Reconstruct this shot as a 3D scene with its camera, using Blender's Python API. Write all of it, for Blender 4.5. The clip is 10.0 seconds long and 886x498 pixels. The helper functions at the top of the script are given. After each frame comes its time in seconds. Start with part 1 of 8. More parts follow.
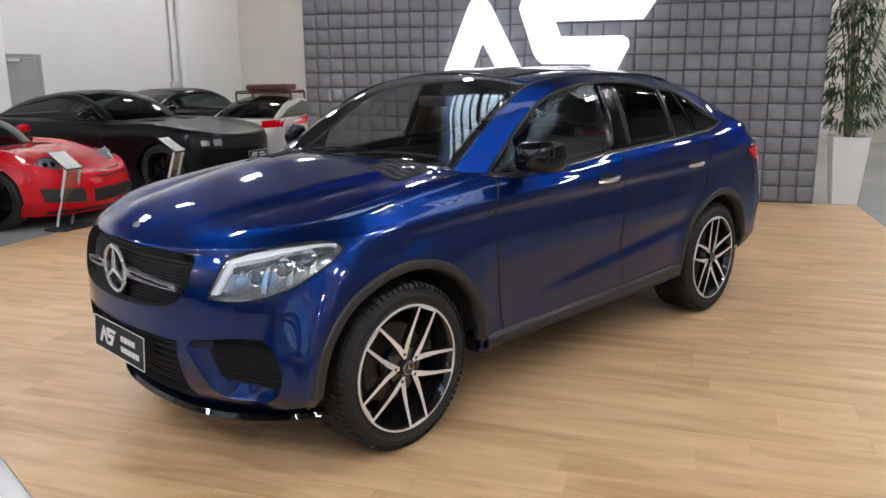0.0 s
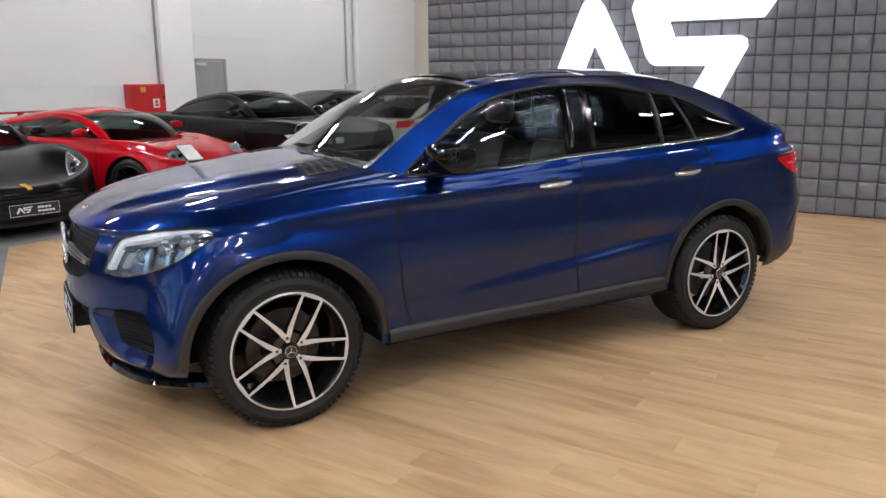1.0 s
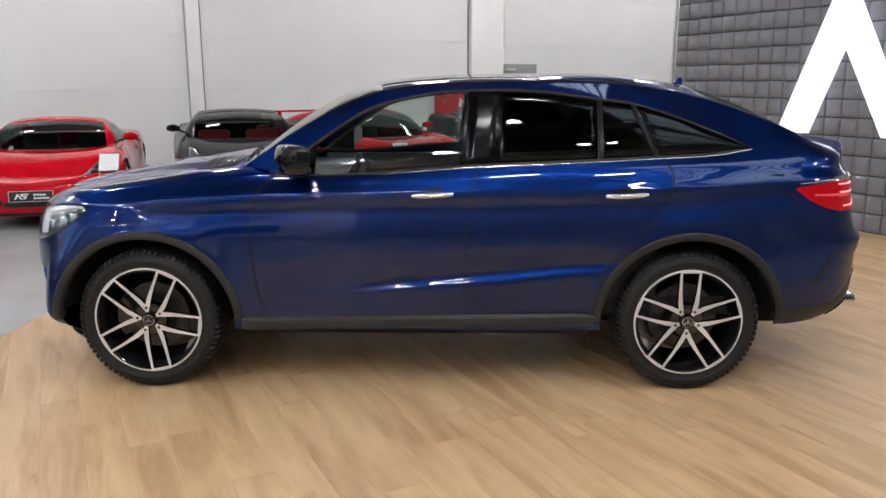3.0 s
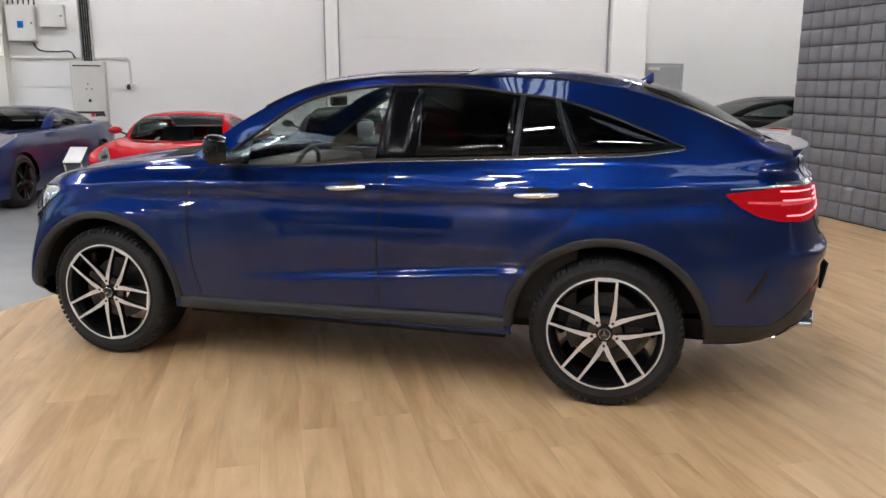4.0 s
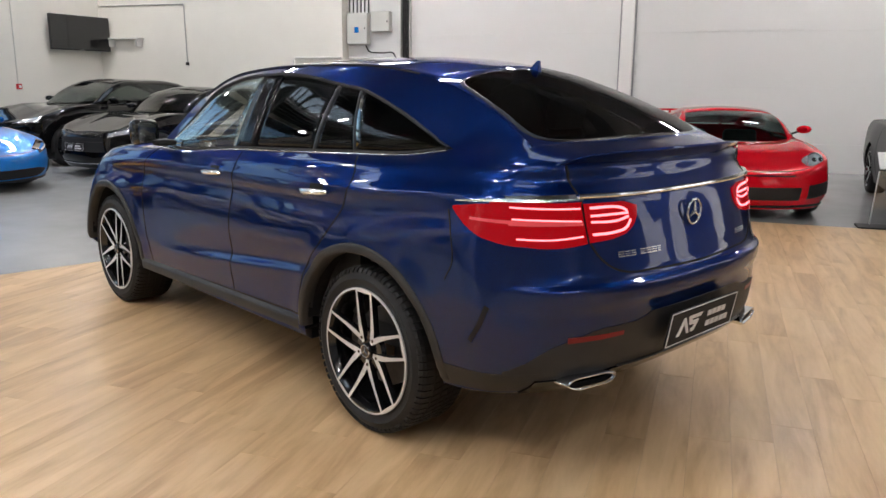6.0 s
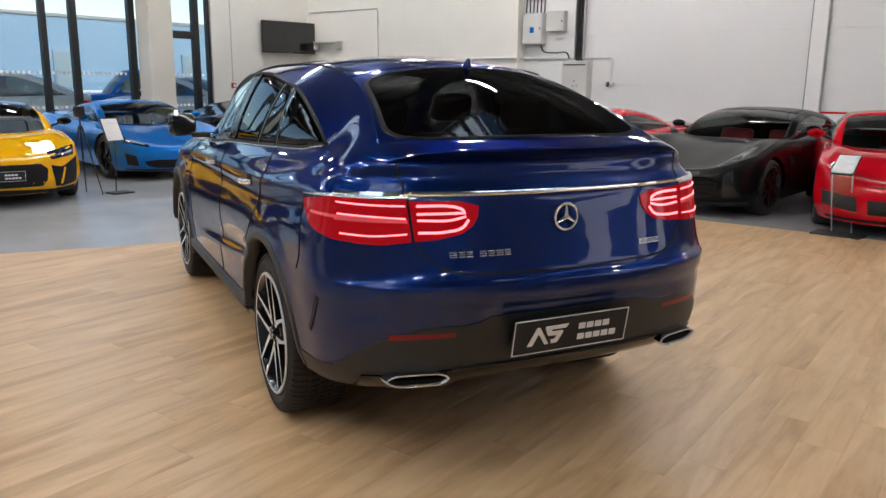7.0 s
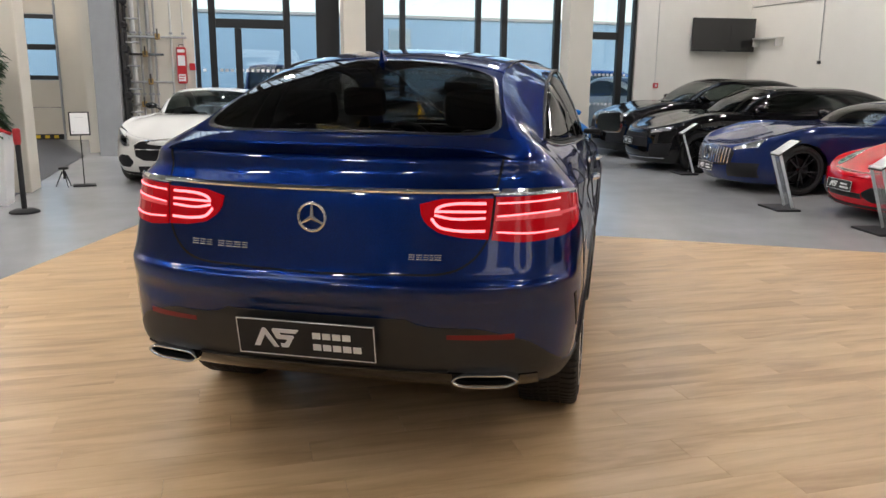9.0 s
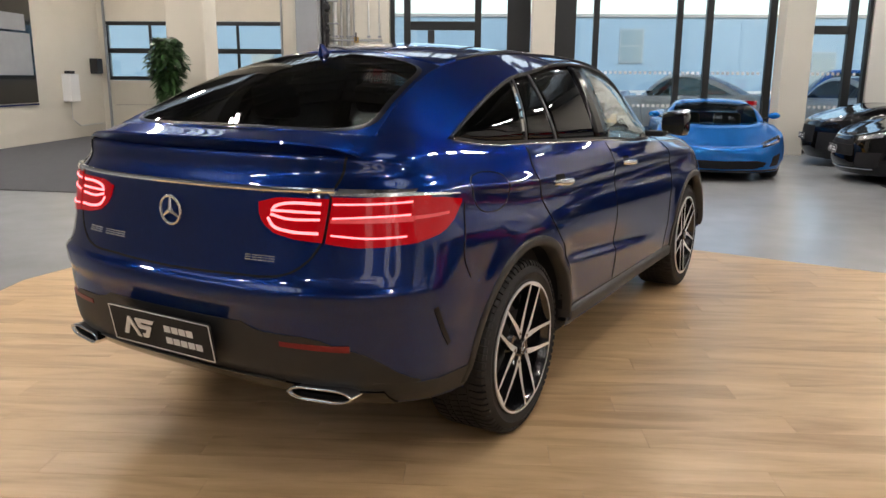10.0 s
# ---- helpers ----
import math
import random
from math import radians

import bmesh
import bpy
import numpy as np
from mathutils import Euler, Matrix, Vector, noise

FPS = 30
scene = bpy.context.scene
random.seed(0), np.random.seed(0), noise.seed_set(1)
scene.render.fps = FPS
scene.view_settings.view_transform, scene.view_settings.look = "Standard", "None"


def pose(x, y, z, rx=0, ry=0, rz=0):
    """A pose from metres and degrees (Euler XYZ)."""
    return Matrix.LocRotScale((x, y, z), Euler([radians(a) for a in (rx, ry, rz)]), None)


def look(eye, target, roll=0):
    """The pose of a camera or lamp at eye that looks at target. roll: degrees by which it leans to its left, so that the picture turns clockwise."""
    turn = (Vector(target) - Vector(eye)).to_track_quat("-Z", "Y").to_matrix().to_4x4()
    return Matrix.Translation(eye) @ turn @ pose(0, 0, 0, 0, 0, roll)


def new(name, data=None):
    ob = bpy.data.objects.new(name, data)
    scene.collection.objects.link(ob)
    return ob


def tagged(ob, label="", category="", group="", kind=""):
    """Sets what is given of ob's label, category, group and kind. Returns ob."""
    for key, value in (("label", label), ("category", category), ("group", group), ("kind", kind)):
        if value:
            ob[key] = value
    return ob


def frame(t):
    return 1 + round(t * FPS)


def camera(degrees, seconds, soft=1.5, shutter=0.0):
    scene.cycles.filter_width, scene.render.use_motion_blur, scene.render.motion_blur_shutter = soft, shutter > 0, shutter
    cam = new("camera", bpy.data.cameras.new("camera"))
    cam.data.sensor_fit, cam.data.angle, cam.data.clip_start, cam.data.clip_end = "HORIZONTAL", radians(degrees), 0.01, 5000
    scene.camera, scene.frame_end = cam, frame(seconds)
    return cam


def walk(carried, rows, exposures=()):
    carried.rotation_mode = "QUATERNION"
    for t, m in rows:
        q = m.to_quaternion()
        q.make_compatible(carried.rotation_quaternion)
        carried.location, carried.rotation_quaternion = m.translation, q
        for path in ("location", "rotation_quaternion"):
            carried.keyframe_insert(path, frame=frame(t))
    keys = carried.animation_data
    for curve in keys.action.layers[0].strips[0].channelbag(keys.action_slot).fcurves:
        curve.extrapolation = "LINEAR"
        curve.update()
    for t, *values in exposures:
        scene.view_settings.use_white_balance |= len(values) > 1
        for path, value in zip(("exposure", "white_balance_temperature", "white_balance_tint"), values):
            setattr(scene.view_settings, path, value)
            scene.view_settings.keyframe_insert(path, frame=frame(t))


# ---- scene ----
cam = camera(59.6, 10.0)
PATH = [
    (0, (-3.64, -3.351, 1.659), (-2.257, -1.975, 1.217), -0.4),
    (0.5, (-3.157, -3.906, 1.673), (-1.978, -2.353, 1.229), -0.3),
    (1, (-2.543, -4.346, 1.651), (-1.581, -2.647, 1.218), -0.4),
    (1.5, (-1.894, -4.698, 1.645), (-1.169, -2.884, 1.216), -0.4),
    (2, (-1.208, -4.91, 1.645), (-0.73, -3.014, 1.224), -0.3),
    (3.5, (0.924, -4.966, 1.621), (0.647, -3.029, 1.204), 0.1),
    (4, (1.653, -4.742, 1.601), (1.137, -2.854, 1.187), 0.2),
    (4.5, (2.345, -4.446, 1.604), (1.59, -2.641, 1.19), 0.3),
    (5, (2.973, -4.001, 1.584), (1.984, -2.313, 1.168), 0.4),
    (5.5, (3.552, -3.531, 1.589), (2.336, -1.999, 1.171), 0.4),
    (6, (4.1, -2.975, 1.566), (2.677, -1.633, 1.147), 0.5),
    (7.5, (5.263, -1.097, 1.568), (3.392, -0.534, 1.143), 0.6),
    (8, (5.371, -0.365, 1.556), (3.432, -0.123, 1.13), 0.5),
    (8.5, (5.353, 0.344, 1.57), (3.4, 0.256, 1.144), 0.4),
    (9, (5.141, 1.043, 1.56), (3.231, 0.639, 1.127), 0.6),
    (9.5, (4.805, 1.68, 1.556), (2.985, 0.974, 1.123), 0.4),
    (10, (4.412, 2.268, 1.534), (2.725, 1.285, 1.101), 0.4),
]
EXPOSURE = [(0.0, 0.77, 6350, 15), (3.5, 0.74, 6400, 14), (6.0, 0.74, 6550, 14), (7.5, 0.61, 6450, 14), (8.5, 0.63, 6550, 14), (10.0, 0.76, 7050, 15)]
walk(cam, [(t, look(eye, target, roll)) for t, eye, target, roll in PATH], EXPOSURE)

# room axes: u along the back wall, v towards it
TURN = 27.5
ROOM = pose(0, 0, 0, 0, 0, TURN)


def room(u, v, z=0.0, turn=0.0):
    return ROOM @ pose(u, v, z, 0, 0, turn)


# ---- light ----
world = bpy.data.worlds.new("sky")
scene.world = world
world.use_nodes = True
wn = world.node_tree
sky = wn.nodes.new("ShaderNodeTexSky")
sky.sky_type = "NISHITA"
sky.sun_disc = False
sky.sun_elevation, sky.sun_rotation = radians(24), radians(62.5)
wn.links.new(sky.outputs[0], wn.nodes["Background"].inputs[0])
wn.nodes["Background"].inputs[1].default_value = 0.15
sun = new("sun", bpy.data.lights.new("sun", "SUN"))
sun.data.energy, sun.data.angle, sun.data.color = 1.5, radians(12), (1, 0.97, 0.92)
sun.matrix_world = look((0, 0, 30), (-59.8, -31.1, 0))
LAMP = 125.0
# daylight of the sky in the two roof lights
for u, v, long in ((-8.3, 0.2, 19.4), (2.0, -3.5, 12.0)):
    day = new("roof_daylight", bpy.data.lights.new("roof_daylight", "AREA"))
    day.data.shape, day.data.size, day.data.size_y = "RECTANGLE", 2.6, long
    day.data.energy, day.data.color = 15.5 * long, (0.93, 0.97, 1.0)
    day.matrix_world = room(u, v, 6.56)


# ---- materials ----
def material(name, color, rough=0.5, metal=0.0, coat=0.0, var=0.0, scale=8.0, bump=0.0, bump_scale=60.0, spec=0.5, emit=None):
    m = bpy.data.materials.new(name)
    m.use_nodes = True
    n, l = m.node_tree.nodes, m.node_tree.links
    b = n["Principled BSDF"]
    b.inputs["Base Color"].default_value = (*color, 1)
    b.inputs["Roughness"].default_value = rough
    b.inputs["Metallic"].default_value = metal
    b.inputs["Coat Weight"].default_value = coat
    b.inputs["Coat Roughness"].default_value = 0.02
    b.inputs["Specular IOR Level"].default_value = spec
    if var or bump:
        tc = n.new("ShaderNodeTexCoord")
    if var:
        noi = n.new("ShaderNodeTexNoise")
        noi.inputs["Scale"].default_value, noi.inputs["Detail"].default_value = scale, 6
        l.new(tc.outputs["Object"], noi.inputs["Vector"])
        noi2 = n.new("ShaderNodeTexNoise")
        noi2.inputs["Scale"].default_value, noi2.inputs["Detail"].default_value = scale * 0.13, 3
        l.new(tc.outputs["Object"], noi2.inputs["Vector"])
        add = n.new("ShaderNodeMath")
        add.operation = "ADD"
        l.new(noi.outputs["Fac"], add.inputs[0]), l.new(noi2.outputs["Fac"], add.inputs[1])
        ramp = n.new("ShaderNodeMapRange")
        ramp.inputs["From Min"].default_value, ramp.inputs["From Max"].default_value = 0.7, 1.3
        ramp.inputs["To Min"].default_value, ramp.inputs["To Max"].default_value = 1 - var, 1 + var
        l.new(add.outputs[0], ramp.inputs["Value"])
        mul = n.new("ShaderNodeMix")
        mul.data_type, mul.blend_type = "RGBA", "MULTIPLY"
        mul.inputs["Factor"].default_value = 1
        mul.inputs["A"].default_value = (*color, 1)
        comb = n.new("ShaderNodeCombineColor")
        for i in range(3):
            l.new(ramp.outputs[0], comb.inputs[i])
        l.new(comb.outputs[0], mul.inputs["B"])
        l.new(mul.outputs["Result"], b.inputs["Base Color"])
        rr = n.new("ShaderNodeMapRange")
        rr.inputs["To Min"].default_value, rr.inputs["To Max"].default_value = max(0, rough - 0.12), min(1, rough + 0.12)
        l.new(noi2.outputs["Fac"], rr.inputs["Value"])
        l.new(rr.outputs[0], b.inputs["Roughness"])
    if bump:
        nb = n.new("ShaderNodeTexNoise")
        nb.inputs["Scale"].default_value, nb.inputs["Detail"].default_value = bump_scale, 5
        l.new(tc.outputs["Object"], nb.inputs["Vector"])
        bp = n.new("ShaderNodeBump")
        bp.inputs["Strength"].default_value, bp.inputs["Distance"].default_value = bump, 0.004
        l.new(nb.outputs["Fac"], bp.inputs["Height"])
        l.new(bp.outputs[0], b.inputs["Normal"])
    if emit:
        b.inputs["Emission Color"].default_value = (*emit[0], 1)
        b.inputs["Emission Strength"].default_value = emit[1]
    return m


def car_paint(name, color, flake=0.0, rough=0.35, metal=0.5, tint=(1, 1, 1), lacquer=1.5):
    m = material(name, color, rough, metal, 1.0, spec=0.0)
    m.node_tree.nodes["Principled BSDF"].inputs["Coat IOR"].default_value = lacquer
    n, l = m.node_tree.nodes, m.node_tree.links
    b = n["Principled BSDF"]
    b.inputs["Specular Tint"].default_value = (*tint, 1)
    tc = n.new("ShaderNodeTexCoord")
    vo = n.new("ShaderNodeTexVoronoi")
    vo.inputs["Scale"].default_value = 900
    l.new(tc.outputs["Object"], vo.inputs["Vector"])
    mix = n.new("ShaderNodeMix")
    mix.data_type = "RGBA"
    mix.inputs["A"].default_value = (*[c * (1 - flake) for c in color], 1)
    mix.inputs["B"].default_value = (*[min(1, c * (1 + flake)) for c in color], 1)
    sep = n.new("ShaderNodeSeparateColor")
    l.new(vo.outputs["Color"], sep.inputs[0])
    l.new(sep.outputs[0], mix.inputs["Factor"])
    l.new(mix.outputs["Result"], b.inputs["Base Color"])
    # faint orange peel in the lacquer
    nb = n.new("ShaderNodeTexNoise")
    nb.inputs["Scale"].default_value = 14
    l.new(tc.outputs["Object"], nb.inputs["Vector"])
    bp = n.new("ShaderNodeBump")
    bp.inputs["Strength"].default_value, bp.inputs["Distance"].default_value = 0.05, 0.004
    l.new(nb.outputs["Fac"], bp.inputs["Height"])
    l.new(bp.outputs[0], b.inputs["Coat Normal"])
    return m


def glass(name, tint, gloss=1.0, rough=0.0):
    """A thin pane: it lets tinted light through and mirrors by Fresnel."""
    m = bpy.data.materials.new(name)
    m.use_nodes = True
    n, l = m.node_tree.nodes, m.node_tree.links
    n.remove(n["Principled BSDF"])
    tr, gl, mix, lw = n.new("ShaderNodeBsdfTransparent"), n.new("ShaderNodeBsdfGlossy"), n.new("ShaderNodeMixShader"), n.new("ShaderNodeLayerWeight")
    tr.inputs[0].default_value = (*tint, 1)
    gl.inputs["Color"].default_value = (gloss, gloss, gloss, 1)
    gl.inputs["Roughness"].default_value = rough
    lw.inputs["Blend"].default_value = 0.5
    po, sc = n.new("ShaderNodeMath"), n.new("ShaderNodeMath")
    po.operation, po.inputs[1].default_value = "POWER", 4.0
    sc.operation, sc.inputs[1].default_value, sc.inputs[2].default_value = "MULTIPLY_ADD", 0.8, 0.045
    l.new(lw.outputs["Facing"], po.inputs[0]), l.new(po.outputs[0], sc.inputs[0])
    l.new(sc.outputs[0], mix.inputs[0]), l.new(tr.outputs[0], mix.inputs[1]), l.new(gl.outputs[0], mix.inputs[2])
    l.new(mix.outputs[0], n["Material Output"].inputs[0])
    return m


def wood_floor_material():
    m = material("oak_vinyl_plank", (0.46, 0.29, 0.15), 0.4, spec=0.36)
    n, l = m.node_tree.nodes, m.node_tree.links
    b = n["Principled BSDF"]
    tc, info, mp = n.new("ShaderNodeTexCoord"), n.new("ShaderNodeObjectInfo"), n.new("ShaderNodeMapping")
    off = n.new("ShaderNodeVectorMath")
    off.operation = "SCALE"
    off.inputs[0].default_value = (31, 17, 9)
    l.new(info.outputs["Random"], off.inputs["Scale"])
    l.new(tc.outputs["Object"], mp.inputs["Vector"])
    l.new(off.outputs[0], mp.inputs["Location"])
    mp.inputs["Scale"].default_value = (8, 1.1, 1)
    g1, g2, g3 = n.new("ShaderNodeTexNoise"), n.new("ShaderNodeTexNoise"), n.new("ShaderNodeTexNoise")
    for g, s, d in ((g1, 1.0, 6), (g2, 7.0, 4), (g3, 0.35, 2)):
        g.inputs["Scale"].default_value, g.inputs["Detail"].default_value = s, d
        l.new(mp.outputs[0], g.inputs["Vector"])
    g1.inputs["Distortion"].default_value = 0.8
    ramp = n.new("ShaderNodeValToRGB")
    ramp.color_ramp.elements[0].position, ramp.color_ramp.elements[0].color = 0.28, (0.49, 0.298, 0.148, 1)
    ramp.color_ramp.elements[1].position, ramp.color_ramp.elements[1].color = 0.72, (0.75, 0.518, 0.292, 1)
    e = ramp.color_ramp.elements.new(0.5)
    e.color = (0.645, 0.423, 0.222, 1)
    s1 = n.new("ShaderNodeMath")
    s1.operation = "MULTIPLY_ADD"
    s1.inputs[1].default_value = 0.2
    s1.inputs[2].default_value = -0.1
    l.new(g2.outputs["Fac"], s1.inputs[0])
    s2 = n.new("ShaderNodeMath")
    s2.operation = "ADD"
    l.new(g1.outputs["Fac"], s2.inputs[0]), l.new(s1.outputs[0], s2.inputs[1])
    s3 = n.new("ShaderNodeMath")
    s3.operation = "MULTIPLY_ADD"
    s3.inputs[1].default_value, s3.inputs[2].default_value = 0.1, -0.05
    l.new(info.outputs["Random"], s3.inputs[0])
    s4 = n.new("ShaderNodeMath")
    s4.operation = "ADD"
    l.new(s2.outputs[0], s4.inputs[0]), l.new(s3.outputs[0], s4.inputs[1])
    l.new(s4.outputs[0], ramp.inputs[0])
    l.new(ramp.outputs[0], b.inputs["Base Color"])
    rr = n.new("ShaderNodeMapRange")
    rr.inputs["To Min"].default_value, rr.inputs["To Max"].default_value = 0.29, 0.45
    l.new(g3.outputs["Fac"], rr.inputs["Value"])
    l.new(rr.outputs[0], b.inputs["Roughness"])
    bp = n.new("ShaderNodeBump")
    bp.inputs["Strength"].default_value, bp.inputs["Distance"].default_value = 0.15, 0.002
    l.new(g2.outputs["Fac"], bp.inputs["Height"])
    l.new(bp.outputs[0], b.inputs["Normal"])
    return m


M = {
    "blue": car_paint("brilliant_blue_paint", (0.0024, 0.0195, 0.125), 0.45, 0.36, 0.95, tint=(0.41, 0.42, 0.49), lacquer=1.53),
    "red": car_paint("red_paint", (0.56, 0.003, 0.012), 0.1, 0.4, 0.0),
    "black": car_paint("black_paint", (0.004, 0.004, 0.0045), 0.2, 0.3, 0.1, lacquer=1.42),
    # black paint with a weakened coat, so that it mirrors the white walls less
    "soft_black": material("weak_gloss_black_paint", (0.004, 0.004, 0.0045), 0.35, 0, 0.4, spec=0.04),
    "grey_black": car_paint("satin_black_paint", (0.02, 0.02, 0.021), 0.2, 0.4, 0.2),
    "white": car_paint("pearl_white_paint", (0.75, 0.74, 0.7), 0.05, 0.4, 0.0),
    "yellow": car_paint("yellow_paint", (0.8, 0.4, 0.002), 0.08, 0.4, 0.0),
    "azure": car_paint("azure_blue_paint", (0.003, 0.15, 0.5), 0.3, 0.3, 0.5),
    "night": car_paint("matt_night_blue_paint", (0.008, 0.021, 0.1), 0.3, 0.4, 0.5),
    "silver": car_paint("silver_paint", (0.5, 0.52, 0.54), 0.2, 0.3, 0.7),
    "piano": material("piano_black", (0.004, 0.004, 0.005), 0.05, 0, 0.0, spec=0.5),
    "cladding": material("grey_black_plastic", (0.017, 0.0175, 0.019), 0.5, 0, 0, 0.15, 20, 0.2, 300),
    "dark": material("matt_dark_plastic", (0.012, 0.012, 0.013), 0.7, 0, 0, 0.2, 20, 0.1, 200),
    "gap": material("panel_gap", (0.004, 0.004, 0.006), 0.9),
    "rubber": material("tyre_rubber", (0.009, 0.009, 0.0095), 0.66, 0, 0, 0.25, 14, 0.3, 160),
    "chrome": material("chrome", (0.8, 0.81, 0.83), 0.08, 1.0),
    "satin_chrome": material("satin_chrome", (0.72, 0.73, 0.75), 0.24, 0.8),
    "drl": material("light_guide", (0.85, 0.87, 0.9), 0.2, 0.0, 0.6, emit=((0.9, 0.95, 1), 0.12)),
    "alu": material("machined_aluminium", (0.74, 0.74, 0.75), 0.34, 0.35, 0.3, 0.04, 90),
    "rim_black": material("gloss_black_rim", (0.008, 0.008, 0.009), 0.18, 0, 0.8),
    "steel": material("brake_steel", (0.07, 0.07, 0.072), 0.38, 1.0, 0, 0.15, 40),
    "clear": glass("clear_glass", (0.95, 0.975, 0.965)),
    "privacy": glass("privacy_glass", (0.15, 0.16, 0.165), 0.6),
    "pillar_black": material("gloss_black_pillar", (0.003, 0.003, 0.004), 0.15, 0, 0, spec=0.18),
    "frit": material("black_glass_border", (0.006, 0.006, 0.007), 0.3, 0, 0, spec=0.25),
    "tinted": glass("tinted_glass", (0.86, 0.9, 0.885)),
    "shade": glass("shaded_car_glass", (0.33, 0.37, 0.36), 0.75),
    "lens": glass("clear_lamp_lens", (0.92, 0.95, 0.97)),
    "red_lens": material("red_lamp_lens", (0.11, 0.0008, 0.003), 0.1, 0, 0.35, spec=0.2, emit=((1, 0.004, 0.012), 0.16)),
    "red_glow": material("lit_red_light_guide", (0.9, 0.1, 0.12), 0.3, emit=((1, 0.16, 0.18), 2.2)),
    "red_dark": material("red_reflector", (0.2, 0.004, 0.008), 0.35),
    "lamp_silver": material("lamp_reflector", (0.7, 0.72, 0.75), 0.2, 1.0),
    "lamp_bowl": material("lamp_bowl", (0.42, 0.44, 0.47), 0.18, 0.85),
    "lamp_grey": material("round_lamp_glass", (0.2, 0.21, 0.23), 0.12, 0, 1.0),
    "lamp_dark": material("lamp_lens_unit", (0.16, 0.18, 0.2), 0.1, 0.6, 1.0),
    "red_pale": material("pale_red_lamp_band", (0.5, 0.07, 0.08), 0.2, 0, 0.4, emit=((1, 0.08, 0.09), 0.2)),
    "leather": material("black_leather", (0.02, 0.02, 0.02), 0.5, 0, 0, 0.2, 30, 0.2, 200),
    "print": material("white_print", (0.78, 0.78, 0.78), 0.5),
    "paper": material("white_paper", (0.8, 0.8, 0.79), 0.6, 0, 0, 0.03, 30),
    "ink": material("grey_ink", (0.58, 0.58, 0.59), 0.7),
    "acrylic_edge": material("acrylic_cut_edge", (0.62, 0.65, 0.66), 0.3),
    "acrylic": glass("clear_acrylic", (0.96, 0.97, 0.97)),
    "wall_white": material("off_white_plaster_wall", (0.74, 0.72, 0.665), 0.75, 0, 0, 0.035, 1.4, 0.06, 80),
    # cream, with the dimness of walls against the window light mixed in
    "wall": material("darkened_cream_plaster_wall", (0.66, 0.62, 0.535), 0.75, 0, 0, 0.035, 1.4, 0.06, 80),
    "side_wall": material("dark_grey_plaster", (0.16, 0.16, 0.165), 0.8, 0, 0, 0.06, 1.2),
    "joint": material("oak_joint", (0.28, 0.175, 0.095), 0.7),
    "column": material("white_column_paint", (0.8, 0.8, 0.79), 0.6, 0, 0, 0.025, 1.5),
    "panel": material("white_sandwich_panel", (0.72, 0.725, 0.72), 0.5, 0, 0, 0.03, 0.8),
    "concrete": material("polished_concrete", (0.36, 0.365, 0.37), 0.22, 0, 0, 0.1, 2.2, 0.03, 40),
    "carpet": material("dark_grey_carpet", (0.09, 0.09, 0.095), 0.95, 0, 0, 0.15, 30, 0.4, 400),
    "leatherette": material("grey_leatherette", (0.19, 0.195, 0.222), 0.42, 0, 0, 0.1, 9, 0.12, 260),
    "sign_white": material("lit_white_acrylic", (0.85, 0.86, 0.87), 0.25, emit=((0.95, 0.98, 1.0), 0.65)),
    "frame": material("anthracite_aluminium", (0.011, 0.0125, 0.014), 0.42, 0.1, 0, 0.1, 12),
    "pane": glass("window_glass", (0.86, 0.93, 0.96)),
    "grey_metal": material("grey_painted_steel", (0.3, 0.31, 0.32), 0.45, 0, 0, 0.06, 5),
    "light_metal": material("light_grey_enclosure", (0.58, 0.58, 0.55), 0.5, 0, 0, 0.04, 5),
    "fire_red": material("fire_red_enamel", (0.5, 0.015, 0.02), 0.35, 0, 0.2, 0.05, 6),
    "ceiling": material("grey_trapezoid_sheet", (0.1, 0.103, 0.107), 0.5, 0, 0, 0.05, 2),
    "lamp": material("led_diffuser", (0.9, 0.9, 0.9), 0.4, emit=((1, 0.985, 0.95), LAMP)),
    "leaf": material("dark_green_leaf", (0.028, 0.075, 0.02), 0.42, 0, 0, 0.35, 9),
    "stem": material("bamboo_stem", (0.16, 0.14, 0.06), 0.6, 0, 0, 0.2, 12),
    "pot": material("white_planter_plastic", (0.78, 0.78, 0.77), 0.35, 0, 0, 0.02, 4),
    "soil": material("potting_soil", (0.03, 0.02, 0.014), 0.95, 0, 0, 0.3, 40, 0.5, 90),
    "asphalt": material("asphalt", (0.06, 0.06, 0.062), 0.85, 0, 0, 0.2, 6, 0.3, 90),
    "facade_grey": material("blue_grey_window_frame", (0.24, 0.32, 0.38), 0.5),
    # opaque pane; the mirrored grey sky is put into its colour
    "far_glass": material("sky_toned_window_pane", (0.2, 0.3, 0.36), 0.12),
    "facade_blue": material("blue_grey_cladding", (0.2, 0.34, 0.47), 0.5, 0, 0, 0.04, 0.6),
    "copper": material("galvanised_pipe", (0.4, 0.4, 0.39), 0.4, 0.7, 0, 0.15, 12),
    "beige_door": material("beige_sectional_door", (0.56, 0.52, 0.44), 0.5, 0, 0, 0.04, 3),
    "screen": material("black_screen", (0.006, 0.006, 0.007), 0.15, 0, 0.5),
    "brown": material("tan_leather_straps", (0.12, 0.04, 0.02), 0.5, 0, 0, 0.2, 20),
    "oak": wood_floor_material(),
    "brass": material("worn_brass", (0.42, 0.27, 0.1), 0.4, 0.8, 0, 0.15, 20),
    "hazard": material("yellow_warning_tape", (0.6, 0.4, 0.02), 0.5),
}


